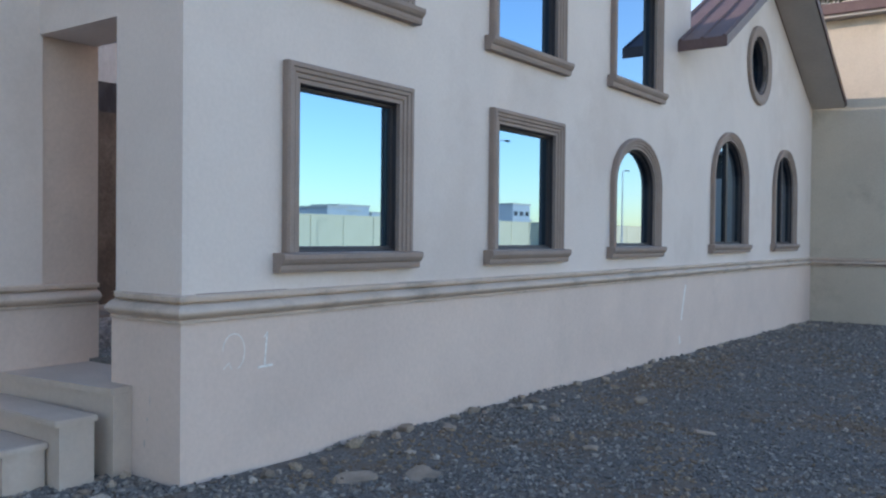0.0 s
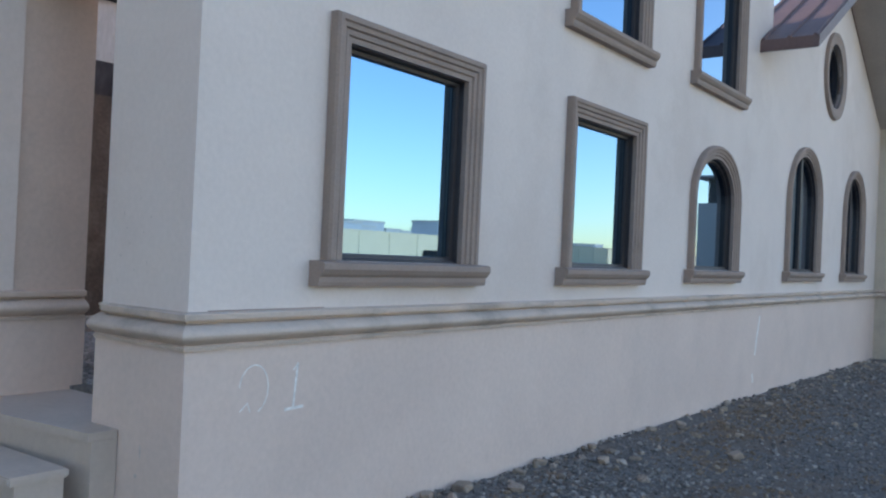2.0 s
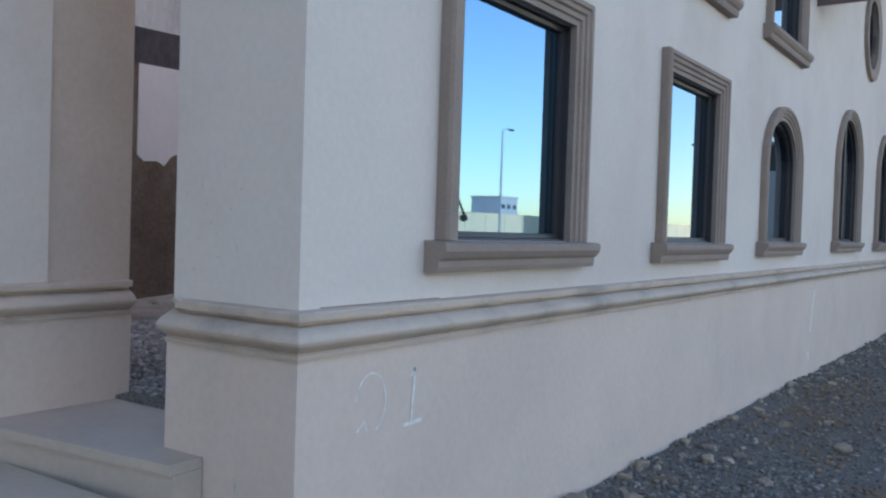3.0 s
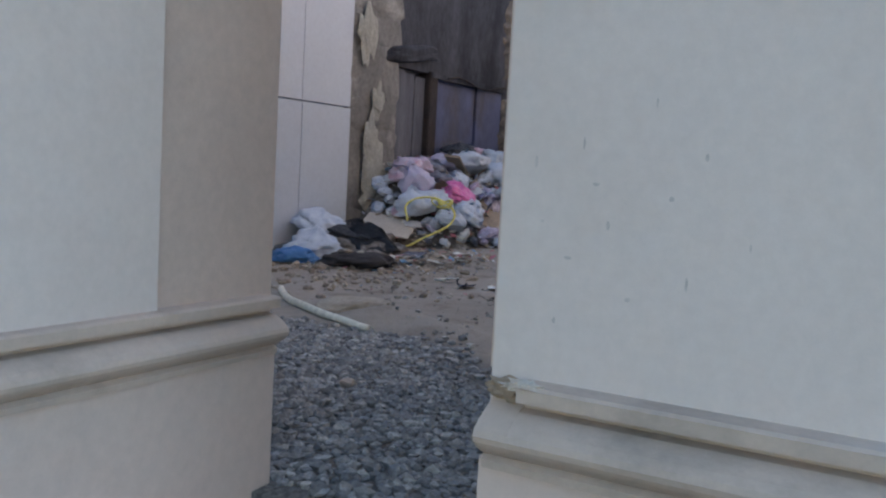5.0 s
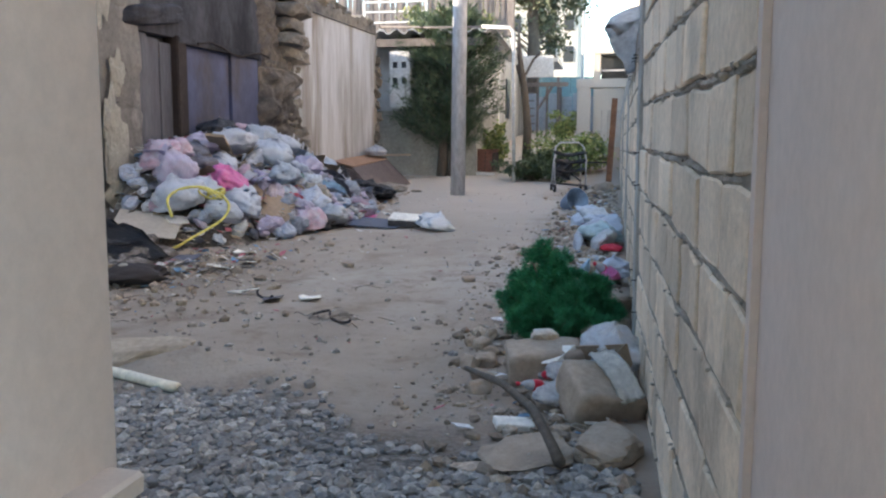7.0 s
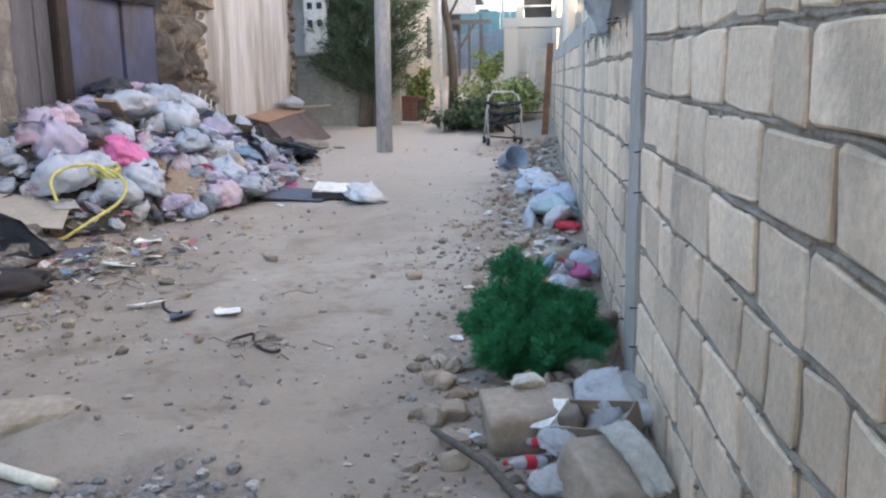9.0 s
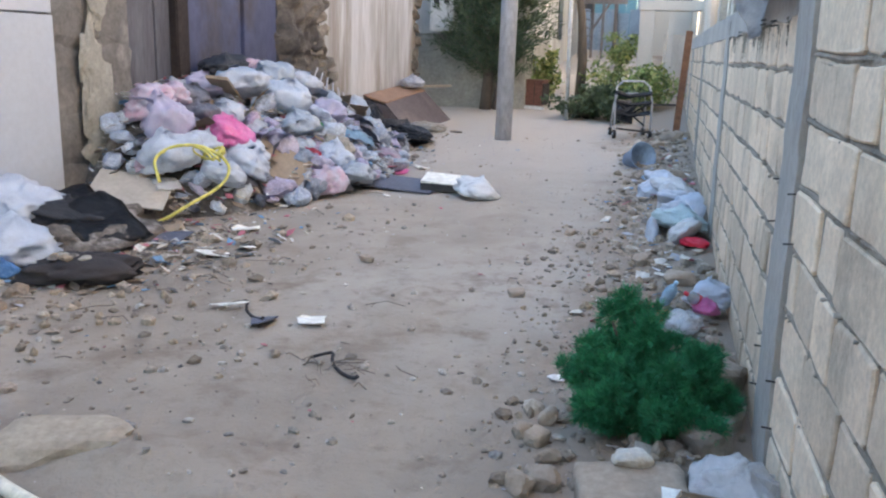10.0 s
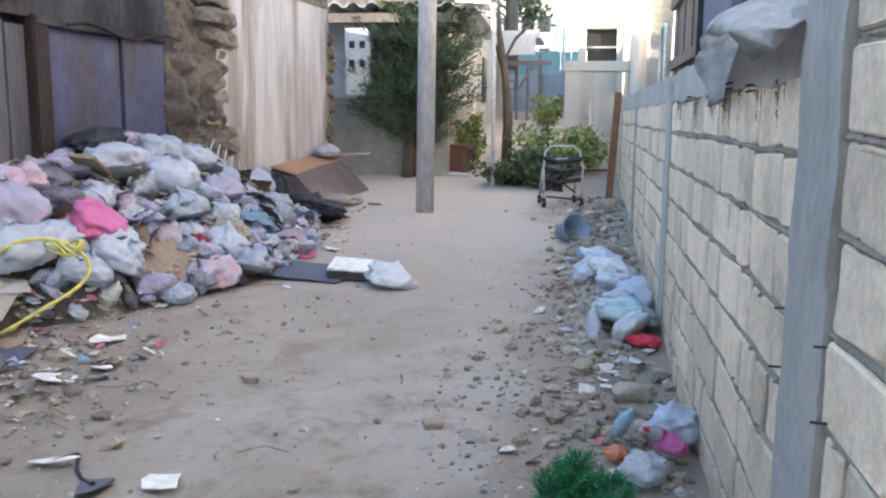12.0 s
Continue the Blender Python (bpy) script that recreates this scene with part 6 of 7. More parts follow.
def yard_shade_block():
    # Added mass, hidden by the old wall; it keeps low sun off the yard.
    root = thing("yard_shade_block", pose(0, 0, 0), "unseen plain block added behind the old wall to shade the yard", "house")
    part("wall", box(-13.0, -7.9, -8.0, 9.0, 0.3, 5.1), DIRTY_WHITE, root)
    part("roof", box(-13.2, -7.8, -8.2, 9.1, 5.105, 5.25), DARK_METAL, root)
    part("lower_wing", box(-13.0, -8.0, 9.12, 15.4, 0.3, 4.2), DIRTY_WHITE, root)


yard_shade_block()


def terrace():
    root = thing("terrace_house", pose(0, 0, 0), "grey rendered house under the slatted terrace", "house")
    part("wall", box(-9.0, -3.75, 20.35, 27.0, 0.6, 4.6), DIRTY_WHITE, root)
    # Added block out of view, tall enough to shade the end of the lane.
    part("rear_wing", box(-12.0, -5.6, 27.01, 46.0, 0.6, 6.4), DIRTY_WHITE, root)
    part("window", box(-3.745, -3.72, 21.5, 22.3, 2.6, 3.6), WINDOW_DARK, root)
    part("railing_post", box(-7.0, -6.94, 19.6, 19.66, 4.4, 5.3), PAINT_WHITE, root)
    for z in (4.8, 5.05, 5.28):
        part("railing", box(-7.0, -5.4, 19.6, 19.64, z, z + 0.04), PAINT_WHITE, root, "white railing")
    part("railing_post", box(-5.46, -5.4, 19.6, 19.66, 4.4, 5.3), PAINT_WHITE, root)


def creeper():
    """Yellow-green growth that hangs over the corrugated roof behind the conifer."""
    root = thing("creeper", pose(-4.3, 16.9, 3.9), "yellow-green creeper hanging over the corrugated roof", "creeper")
    r = random.Random(14)
    bm, spots = bmesh.new(), []
    for k in range(26):
        e = (r.uniform(-0.95, 0.75), r.uniform(-0.3, 0.4), r.uniform(0.0, 0.75))
        tube([(e[0] * 0.6, 0.2, -0.1), (e[0] * 0.8, e[1], e[2] * 0.7), e], 0.008, 4, bm)
        spots.append((e, (0.2, 0.2, 0.16)))
    part("stem", bm, BARK, root)
    foliage("foliage", leaf_cloud(spots, 70, 0.05, 33), by_random("yellow_green_leaves", [(0.20, 0.23, 0.09), (0.26, 0.28, 0.12), (0.15, 0.18, 0.075)], rough=0.7, bump=0.0, island=True), root)


creeper()
terrace()


def red_box():
    root = thing("wooden_chest", pose(-3.62, 16.15, gz(-3.62, 16.15), 0, 2, -8), "red-brown wooden chest under the conifer", "chest")
    part("body", box(-0.33, 0.33, -0.22, 0.22, 0.06, 0.46, 0.01), REDWOOD, root)
    part("lid", box(-0.35, 0.35, -0.24, 0.24, 0.462, 0.5, 0.008), REDWOOD, root)
    for k in range(2):
        part("door_line", box(-0.005 + 0.2 * k, 0.005 + 0.2 * k, -0.226, -0.2205, 0.07, 0.45), CHAR, root)
    part("end_board", box(0.335, 0.355, -0.2, 0.2, 0.08, 0.44), CHAR, root, "dark end board")
    part("runner", box(-0.3, 0.42, -0.32, -0.27, 0.0, 0.05), PAINT_WHITE, root, "white batten on the ground")


red_box()


def shelter():
    root = thing("shelter", pose(0, 0, 0), "white shelter with a deep fascia and thin posts", "shelter")
    part("fascia", box(-3.85, -2.72, 24.4, 24.5, 3.86, 4.47, 0.01), PAINT_WHITE, root)
    part("roof", box(-4.6, -2.6, 24.5, 27.0, 4.3, 4.42), PAINT_WHITE, root)
    part("side_wall", box(-5.0, -3.75, 25.2, 25.35, 1.6, 4.28), PAINT_WHITE, root, "white rendered wall")
    for k in range(4):
        x = -3.55 + k * 0.3
        part("post", box(x, x + 0.07, 24.6 + 0.3 * (k % 2), 24.67 + 0.3 * (k % 2), 1.8, 3.9 if k % 2 else 3.7), SLATS, root)
    for k in range(6):
        part("rung", box(-3.52, -3.28, 24.62, 24.66, 2.3 + 0.22 * k, 2.34 + 0.22 * k), SLATS, root)
    part("beam", box(-3.6, -2.3, 24.55, 24.62, 3.60, 3.72), SLATS, root)
    part("brace", tube([(-3.2, 24.58, 2.9), (-2.75, 24.58, 3.62)], 0.04, 5), SLATS, root)


shelter()


def gate_frame():
    root = thing("gateway", pose(0, 0, 0), "concrete gate frame with a block wall behind", "gateway")
    part("pillar", box(-1.79, -1.50, 18.4, 18.75, 0.9, 3.13, 0.01), BUILDING, root)
    part("lintel", box(-1.81, 1.2, 18.38, 18.77, 3.13, 3.32, 0.01), BUILDING, root)
    part("side_pillar", box(-1.24, -1.14, 18.42, 18.7, 0.9, 3.125), BUILDING, root)
    part("infill", box(-1.3, 1.0, 20.9, 21.1, 0.9, 2.75), DIRTY_WHITE, root, "whitewashed block wall behind")


gate_frame()


def white_house():
    root = thing("white_house", pose(0, 0, 0), "flat-roofed house with a long dark louvred opening", "house")
    part("wall", box(-1.62, 7.0, 26.5, 34.0, 0.5, 3.82), BUILDING, root)
    part("corner_post", box(-1.64, -1.42, 26.44, 26.7, 3.82, 4.7), BUILDING, root)
    part("corner_post", box(0.5, 0.72, 26.44, 26.7, 3.82, 4.7), BUILDING, root)
    part("inner_wall", box(-1.4, 6.8, 26.9, 34.0, 3.82, 4.68), WINDOW_DARK, root)
    part("louvre", box(-1.42, 0.5, 26.5, 26.56, 4.18, 4.23), GALV, root)
    part("roof", box(-1.64, 7.2, 26.4, 34.2, 4.7, 4.78, 0.01), BUILDING, root)


def lane_gate():
    root = thing("lane_gate", pose(0, 0, 0), "grey-blue sheet-metal gate across the end of the lane", "gate")
    sheet = mat("grey_blue_sheet", (0.38, 0.41, 0.44), (0.32, 0.345, 0.37), rough=0.55, bump=0.1, s1=2)
    for k in range(6):
        part("leaf", box(-4.1 + 0.42 * k, -3.7 + 0.42 * k, 30.0 + 0.03 * (k % 2), 30.05 + 0.03 * (k % 2), 2.3, 3.75 - 0.12 * (k % 2)), sheet, root)
    for x in (-4.14, -2.88, -1.62):
        part("post", box(x, x + 0.08, 29.9, 29.99, 2.2, 3.95), SLATS, root)


lane_gate()
white_house()
for k in range(7):
    plank("teal_panel", (0.42, 0.04, 2.4), pose(-4.4 + k * 0.43, 38.0, yard(38) + 1.2), TEAL, "teal corrugated fence panel at the end of the lane", "fence panel")
tagged(mesh_object("street_pole", tube([(-2.3, 36, 1), (-2.3, 36, 8.5)], 0.06, 8), GALV), "thin grey street pole beyond the lane", "pole")
tagged(mesh_object("concrete_pole", tube([(-0.58, 16.2, 0.5), (-0.58, 16.2, 6.0)], 0.09, 8), BUILDING), "pale concrete post behind the block wall", "pole")


def tower(name, x0, x1, y0, y1, h, floors, bays, label, face="y", material=None):
    root = thing(name, pose(0, 0, 0), label, "apartment building")
    part("wall", box(x0, x1, y0, y1, -1, h), material or BUILDING, root)
    part("roof", box(x0 - 0.3, x1 + 0.3, y0 - 0.3, y1 + 0.3, h, h + 0.6), BUILDING, root)
    me = None
    span = (x1 - x0) if face == "y" else (y1 - y0)
    for i in range(bays):
        for j in range(floors):
            u, z = (i + 0.5) / bays * span, 1.2 + j * (h - 1) / floors
            at = pose(x0 + u, y0 - 0.05, z) if face == "y" else pose(x0 - 0.05, y0 + u, z)
            if me is None:
                w = span / bays * 0.28
                ob = part("window", box(-w, w, -0.04, 0.04, 0, 1.5) if face == "y" else box(-0.04, 0.04, -w, w, 0, 1.5), WINDOW_DARK, root)
                me = ob.data
            else:
                ob = piece("window", me, root)
            ob.matrix_basis = at
    return root


tower("apartment_building", -20.0, -4.6, 85, 100, 34, 11, 9, "tall grey apartment building far behind the lane")

# ---- open ground on the other side, which the panes mirror ----
def perimeter():
    root = thing("perimeter_wall", pose(0, 0, 0), "long cream perimeter wall across the open ground", "wall", kind="structure")
    me = None
    for k in range(64):
        y = -60 + k * 5.0
        if me is None:
            ob = part("panel", box(-0.12, 0.12, 0.06, 4.94, -0.4, 3.7), FENCE_CREAM, root)
            me = ob.data
        else:
            ob = piece("panel", me, root)
        ob.matrix_basis = pose(58, y, 0)
    part("coping", box(57.8, 58.2, -60, 260, 3.7, 3.85), FENCE_CREAM, root)


perimeter()
rnd = random.Random(17)
# Distance haze is mixed into this bluish wall colour.
HAZE_TINT = mat("haze_tinted_render", (0.50, 0.53, 0.57), (0.44, 0.47, 0.51), s1=0.2, bump=0.0, grain=0.05)
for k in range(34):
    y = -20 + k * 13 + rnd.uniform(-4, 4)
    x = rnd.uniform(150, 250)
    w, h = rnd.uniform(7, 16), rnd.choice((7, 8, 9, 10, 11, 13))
    tower("far_building", x, x + 12, y, y + w, h, max(2, int(h / 4)), 3, "haze-tinted low block on the far side of the ground", "x", HAZE_TINT)


def street_lamp(x, y, h):
    root = thing("street_lamp", pose(x, y, 0), "slim grey street lamp on the open ground", "street lamp")
    part("pole", tube([(0, 0, -0.3), (0, 0, h)], 0.09, 8, taper=[0.11, 0.06]), GALV, root)
    part("arm", tube([(0, 0, h), (0, 0.5, h + 0.15), (0, 1.0, h + 0.15)], 0.04, 6), GALV, root)
    part("lantern", box(-0.12, 0.12, 0.9, 1.5, h + 0.08, h + 0.2, 0.02), DARK_METAL, root)


for x, y in ((26, 26), (30, 52), (34, 84)):
    street_lamp(x, y, 9)


def digger(x, y):
    root = thing("excavator", pose(x, y, 0, 0, 0, 100) @ Matrix.Scale(0.85, 4), "dark excavator standing with raised arm on the open ground", "excavator")
    part("undercarriage", box(-1.6, 1.6, -1.1, 1.1, 0, 0.8, 0.2), DARK_METAL, root)
    part("body", box(-1.6, 1.2, -1.0, 1.0, 0.85, 2.2, 0.1), DARK_METAL, root)
    part("cab", box(0.2, 1.3, -0.9, 0.0, 2.2, 3.2, 0.08), WINDOW_DARK, root)
    part("boom", tube([(1.0, 0.3, 1.8), (3.2, 0.3, 5.6)], 0.15, 6), DARK_METAL, root)
    part("stick", tube([(3.2, 0.3, 5.6), (4.6, 0.3, 3.2)], 0.11, 6), DARK_METAL, root)
    part("bucket", lump(4, (0.4, 0.35, 0.35), 2, 0.3), DARK_METAL, root).matrix_basis = pose(4.6, 0.3, 2.9)


digger(34, 48)

# between the two walls: studs, boards and a dark panel
def partition():
    root = thing("timber_partition", pose(-0.5, 0, 0), "rough brown board partition with a dark panel behind the wall", "partition")
    for k in range(7):
        y = 8.82 + 0.31 * k
        part("board", box(-0.02 + 0.01 * (k % 2), 0.02 + 0.01 * (k % 2), y, y + 0.27, 2.0, 4.3 - 0.1 * (k % 3), 0.004), PLANKS if k % 3 else SLATS, root)
    for z in (2.75, 3.35):
        part("rail", box(-0.06, -0.021, 8.75, 11.0, z, z + 0.09), PLANKS, root)
    part("dark_panel", box(-0.03, 0.03, 7.35, 8.65, 2.0, 4.3, 0.005), SLATE, root, "blue-grey sheet panel")
    part("jamb", box(-0.07, 0.07, 8.66, 8.76, 2.0, 4.3), DARK_METAL, root)
    part("bent_pipe", tube(glide([(-0.1, 11.5, 2.4), (-0.1, 11.5, 3.0), (-0.1, 11.35, 3.2), (-0.1, 11.05, 3.22), (-0.1, 10.9, 3.1), (-0.1, 10.9, 2.4)]), 0.025, 7), WHITE_PIPE, root, "cream bent pipe", smooth=True)


PLANKS = mat("brown_planks", (0.23, 0.155, 0.11), (0.16, 0.108, 0.08), s1=3, bump=0.3, bump_s=20, stretch=(1, 1, 0.3), grain=0.25)
partition()
for y, w in ((13.1, 0.26), (14.4, 0.14)):
    plank("timber_post", (w, w * 1.1, 4.0), pose(-0.5, y, 2.2, 0, 1.2, 0), PATCH, "rough timber post between the two walls", "post")
crumpled("plastic_sheet", 1.25, 0.62, 8.0, pose(-0.80, 4.62, 2.68, -38, 0, 90), PAINT_WHITE, "white plastic sheet draped over the top of the block wall", "sheet")

# ---- blocks of the masonry wall ----
def waver(u, v):
    """How far the courses stray from level."""
    return 0.016 * noise.noise(Vector((u * 1.3, v * 1.6, 0))) + 0.006 * noise.noise(Vector((u * 4.1, v * 4, 7)))


def masonry_blocks():
    r = random.Random(77)
    pitch = 0.2
    bays, prev = [], M_Y0
    for a, b in COLS + [(M_Y1, M_Y1)]:
        bays.append((prev, a))
        prev = b
    stray = bmesh.new()
    count = 0
    for ya, yb in bays:
        low, top, pitch = (0.36, 2.88, 0.2085) if ya < 1 else (0.385, M_TOP, 0.2)
        fall = 0.022 if ya < 1 else 0.0
        for c in range(13):
            z0 = low + c * pitch
            if z0 > top - 0.05:
                continue
            z1 = min(z0 + pitch, top)
            y = ya
            while y < yb - 0.02:
                w = r.choice((0.39, 0.42, 0.36, 0.2, 0.3, 0.24, 0.5)) + r.uniform(-0.02, 0.02)
                if c % 2 and y == ya:
                    w = 0.2
                if yb - (y + w) < 0.12:
                    w = yb - y
                g = r.uniform(0.007, 0.016)
                d = r.uniform(-0.004, 0.006)
                cu, cv, hw, hh = y + w / 2, (z0 + z1) / 2, w / 2 - g, (z1 - z0) / 2 - g
                sk = [r.uniform(-0.008, 0.008) for _ in range(4)]
                base = []
                for i in range(12):
                    side, f = divmod(i, 3)
                    f = (0.045, 0.5, 0.955)[f]
                    u, v = ((2 * f - 1, -1), (1, 2 * f - 1), (1 - 2 * f, 1), (-1, 1 - 2 * f))[side]
                    base.append((cu + u * hw + sk[0] * v + r.uniform(-0.006, 0.005), cv + v * hh + sk[1] * u + r.uniform(-0.007, 0.005)))
                verts = [(MX + 0.05, u, v) for u, v in base] + [(MX + 0.005 - d, u, v) for u, v in base] + [(MX - d + r.uniform(-0.003, 0.003), cu + (u - cu) * (1 - 0.006 / hw), cv + (v - cv) * (1 - 0.006 / hh)) for u, v in base]
                verts = [(x + mx(u) - MX, u + 0.012 * noise.noise(Vector((u * 2, v * 3, 5))), v - fall * (3.64 - u) + waver(u, v)) for x, u, v in verts]
                faces = []
                for k in range(2):
                    for i in range(12):
                        j = (i + 1) % 12
                        faces.append((12 * k + i, 12 * k + j, 12 * k + 12 + j, 12 * k + 12 + i))
                faces.append(tuple(range(24, 36)))
                if y < 9.0 and count < 300:
                    me = bpy.data.meshes.new("block")
                    me.from_pydata(verts, [], faces)
                    me.flip_normals()
                    me.materials.append(BLOCK)
                    piece("block", me, masonry)
                    count += 1
                else:
                    vs = [stray.verts.new(p) for p in verts]
                    for f in faces:
                        stray.faces.new([vs[i] for i in reversed(f)])
                y += w
    ob = part("far_blocks", stray, BLOCK, masonry)
    tagged(ob, kind="stuff")
    # wire ties sticking out of posts and cap
    for k in range(16):
        y = (3.6, 4.02, 3.62, 4.0, 4.6, 5.0, 5.5, 6.2)[k % 8]
        z = 1.0 + (k // 2) * 0.16 if k % 8 < 4 else 2.36 + 0.02 * (k % 3)
        part("tie_wire", tube([(MX, y, z), (MX - 0.03, y + 0.02, z - 0.005)], 0.004, 4), DARK_METAL, masonry)


masonry_blocks()


# ---- loose stones, gravel, litter ----
ICO = bmesh.new()
bmesh.ops.create_icosphere(ICO, subdivisions=1, radius=1)
ICO.verts.ensure_lookup_table()
ICO_V = np.array([v.co[:] for v in ICO.verts])
ICO_F = np.array([[v.index for v in f.verts] for f in ICO.faces])
ICO.free()


def stones(name, spots, material, label, category, seed):
    """One mesh of many small angular stones at (x, y, z, size)."""
    r = np.random.RandomState(seed)
    n = len(spots)
    spots = np.array(spots)
    v = ICO_V[None] * (1 + r.uniform(-0.32, 0.32, (n, len(ICO_V), 1)))
    v = v * r.uniform(0.6, 1.35, (n, 1, 3)) * np.array([1, 1, 0.72])
    a = r.uniform(0, 2 * np.pi, n)
    c, s = np.cos(a)[:, None], np.sin(a)[:, None]
    v = np.stack([v[..., 0] * c - v[..., 1] * s, v[..., 0] * s + v[..., 1] * c, v[..., 2]], -1)
    v = v * spots[:, None, 3:4] + spots[:, None, :3]
    f = ICO_F[None] + (np.arange(n) * len(ICO_V))[:, None, None]
    me = bpy.data.meshes.new(name)
    me.from_pydata(v.reshape(-1, 3).tolist(), [], f.reshape(-1, 3).tolist())
    me.materials.append(material)
    return tagged(new(name, me), label, category, kind="stuff")


rnd = random.Random(101)
# crumbs of mortar that ooze from the joints, and dark drips under the cap beam
crumbs = []


def mortar_beds():
    """Mortar squeezed from the bed joints: a ragged lip, in places proud of the stones, in places hollow."""
    bm = bmesh.new()
    for ya, yb, low, top, pitch, fall in ((M_Y0, 3.64, 0.36, 2.88, 0.2085, 0.022), (4.0, 7.2, 0.385, M_TOP, 0.2, 0.0), (7.52, 10.8, 0.385, M_TOP, 0.2, 0.0)):
        for c in range(1, 13):
            if low + c * pitch > top - 0.02:
                continue
            prev = None
            n = int((yb - ya) / 0.011)
            for k in range(n + 1):
                y = ya + (yb - ya) * k / n
                z = low + c * pitch
                z = z - fall * (3.64 - y) + waver(y, z)
                q = noise.noise(Vector((y * 3.1, c * 9.0, ya))) + 0.6 * noise.noise(Vector((y * 9.0, c * 5.0, 1))) + 0.45 * noise.noise(Vector((y * 28, c, 3)))
                up = 0.010 + 0.010 * max(0.0, noise.noise(Vector((y * 6, c * 3.0, 7)))) + 0.006 * noise.noise(Vector((y * 31, c, 8)))
                dn = 0.011 + 0.020 * max(0.0, noise.noise(Vector((y * 5, c * 4.0, 17)))) + 0.007 * noise.noise(Vector((y * 33, c, 18)))
                px = mx(y) + 0.001 - 0.011 * q
                cur = [bm.verts.new(p) for p in ((mx(y) + 0.02, y, z + up), (px + 0.003, y, z + up * 0.55), (px, y, z - dn * 0.15), (px + 0.004, y, z - dn * 0.7), (mx(y) + 0.02, y, z - dn))]
                if prev:
                    for j in range(4):
                        bm.faces.new((prev[j], prev[j + 1], cur[j + 1], cur[j]))
                prev = cur
    bmesh.ops.recalc_face_normals(bm, faces=bm.faces[:])
    tagged(part("mortar_beds", bm, MORTAR, masonry, "ragged grey-brown mortar squeezed from the joints"), kind="stuff")


mortar_beds()
for k in range(260):
    y, c = rnd.uniform(M_Y0, 7.1), rnd.randint(1, 11)
    if 3.6 < y < 4.05:
        continue
    z = (0.36 + c * 0.2085 - 0.022 * (3.64 - y)) if y < 3.64 else 0.385 + c * 0.2
    if z < (2.8 if y < 3.64 else M_TOP - 0.03):
        crumbs.append((mx(y) - 0.002, y, z + rnd.gauss(0, 0.012), rnd.uniform(0.004, 0.011)))
for k in range(70):
    y, L, s = 4.05 + 3.0 * rnd.random(), 0.03 + 0.14 * rnd.random() ** 1.5, rnd.uniform(0.008, 0.014)
    q = 0.0
    while q < L:
        crumbs.append((MX + 0.004, y + rnd.gauss(0, 0.002), M_TOP - 0.01 - q, s * (1 - 0.55 * q / L)))
        q += 0.009
tagged(stones("mortar_crumbs", crumbs, MORTAR, "crumbs of grey mortar squeezed from the joints", "mortar", 9), kind="structure")


def scatter(n, x0, x1, y0, y1, s0, s1, keep=None, power=2.0):
    out = []
    while len(out) < n:
        x, y = rnd.uniform(x0, x1), rnd.uniform(y0, y1)
        if keep and rnd.random() > keep(x, y):
            continue
        s = s0 + (s1 - s0) * rnd.random() ** power
        out.append((x, y, gz(x, y) + s * 0.25, s))
    return out


# forecourt gravel
patchy = lambda x, y: noise.noise(Vector((x * 0.8, y * 0.55, 4))) + 0.4 * noise.noise(Vector((x * 2.4, y * 2.4, 1)))
near = lambda x, y: (1.0 if y < 4 else 0.45) * (1.0 if patchy(x, y) < 0.12 else 0.06)
BROWN_GRAVEL = by_random("dusty_gravel", [(0.24, 0.175, 0.125), (0.20, 0.15, 0.11), (0.28, 0.21, 0.155), (0.17, 0.13, 0.10), (0.32, 0.26, 0.20)], rough=0.95, bump=0.2, bump_s=60, island=True, spec=0.2)
stones("gravel", scatter(7500, 0.3, 4.6, -2.6, 12.0, 0.007, 0.024, lambda x, y: 1.0 if patchy(x, y) > 0.1 else 0.02), BROWN_GRAVEL, "brown earthy gravel in patches on the forecourt", "gravel", 12)
stones("gravel", scatter(17000, 0.04, 4.6, -2.6, 8.5, 0.009, 0.026, near) + scatter(2600, -0.7, 0.1, -2.0, -0.05, 0.009, 0.026) + scatter(5000, 0.04, 4.0, 8.5, 17.7, 0.014, 0.035),
       GRAVEL, "loose grey gravel on the forecourt", "gravel", 1)
edge = lambda x, y: math.exp(-x * 3.2) * (0.5 + 0.5 * noise.noise(Vector((y * 2, 0, 0))))
stones("rubble", scatter(330, 0.05, 1.0, 0.3, 17, 0.014, 0.06, edge, 3.5) + scatter(120, 0.3, 4.5, -2.2, 10, 0.012, 0.045, None, 4) + scatter(70, -1.6, -0.1, -1.8, -0.1, 0.02, 0.07, None, 2),
       RUBBLE, "pale rubble stones lying along the plinth", "rubble", 2)


PALE_GRAVEL = by_random("pale_gravel_stones", [(0.20, 0.195, 0.19), (0.28, 0.27, 0.262), (0.24, 0.228, 0.22), (0.36, 0.345, 0.33), (0.26, 0.255, 0.255), (0.42, 0.40, 0.375), (0.21, 0.205, 0.205), (0.30, 0.28, 0.262)], rough=0.9, bump=0.2, bump_s=60, island=True, spec=0.2)


def in_gravel(x, y):
    e = 2.82 - max(0, x + 2.4) * 0.55 - 0.6 * noise.noise(Vector((x * 0.8, y * 0.8, 7)))
    return 1.0 if y < e - 0.15 else (0.25 if y < e + 0.15 else 0.004)


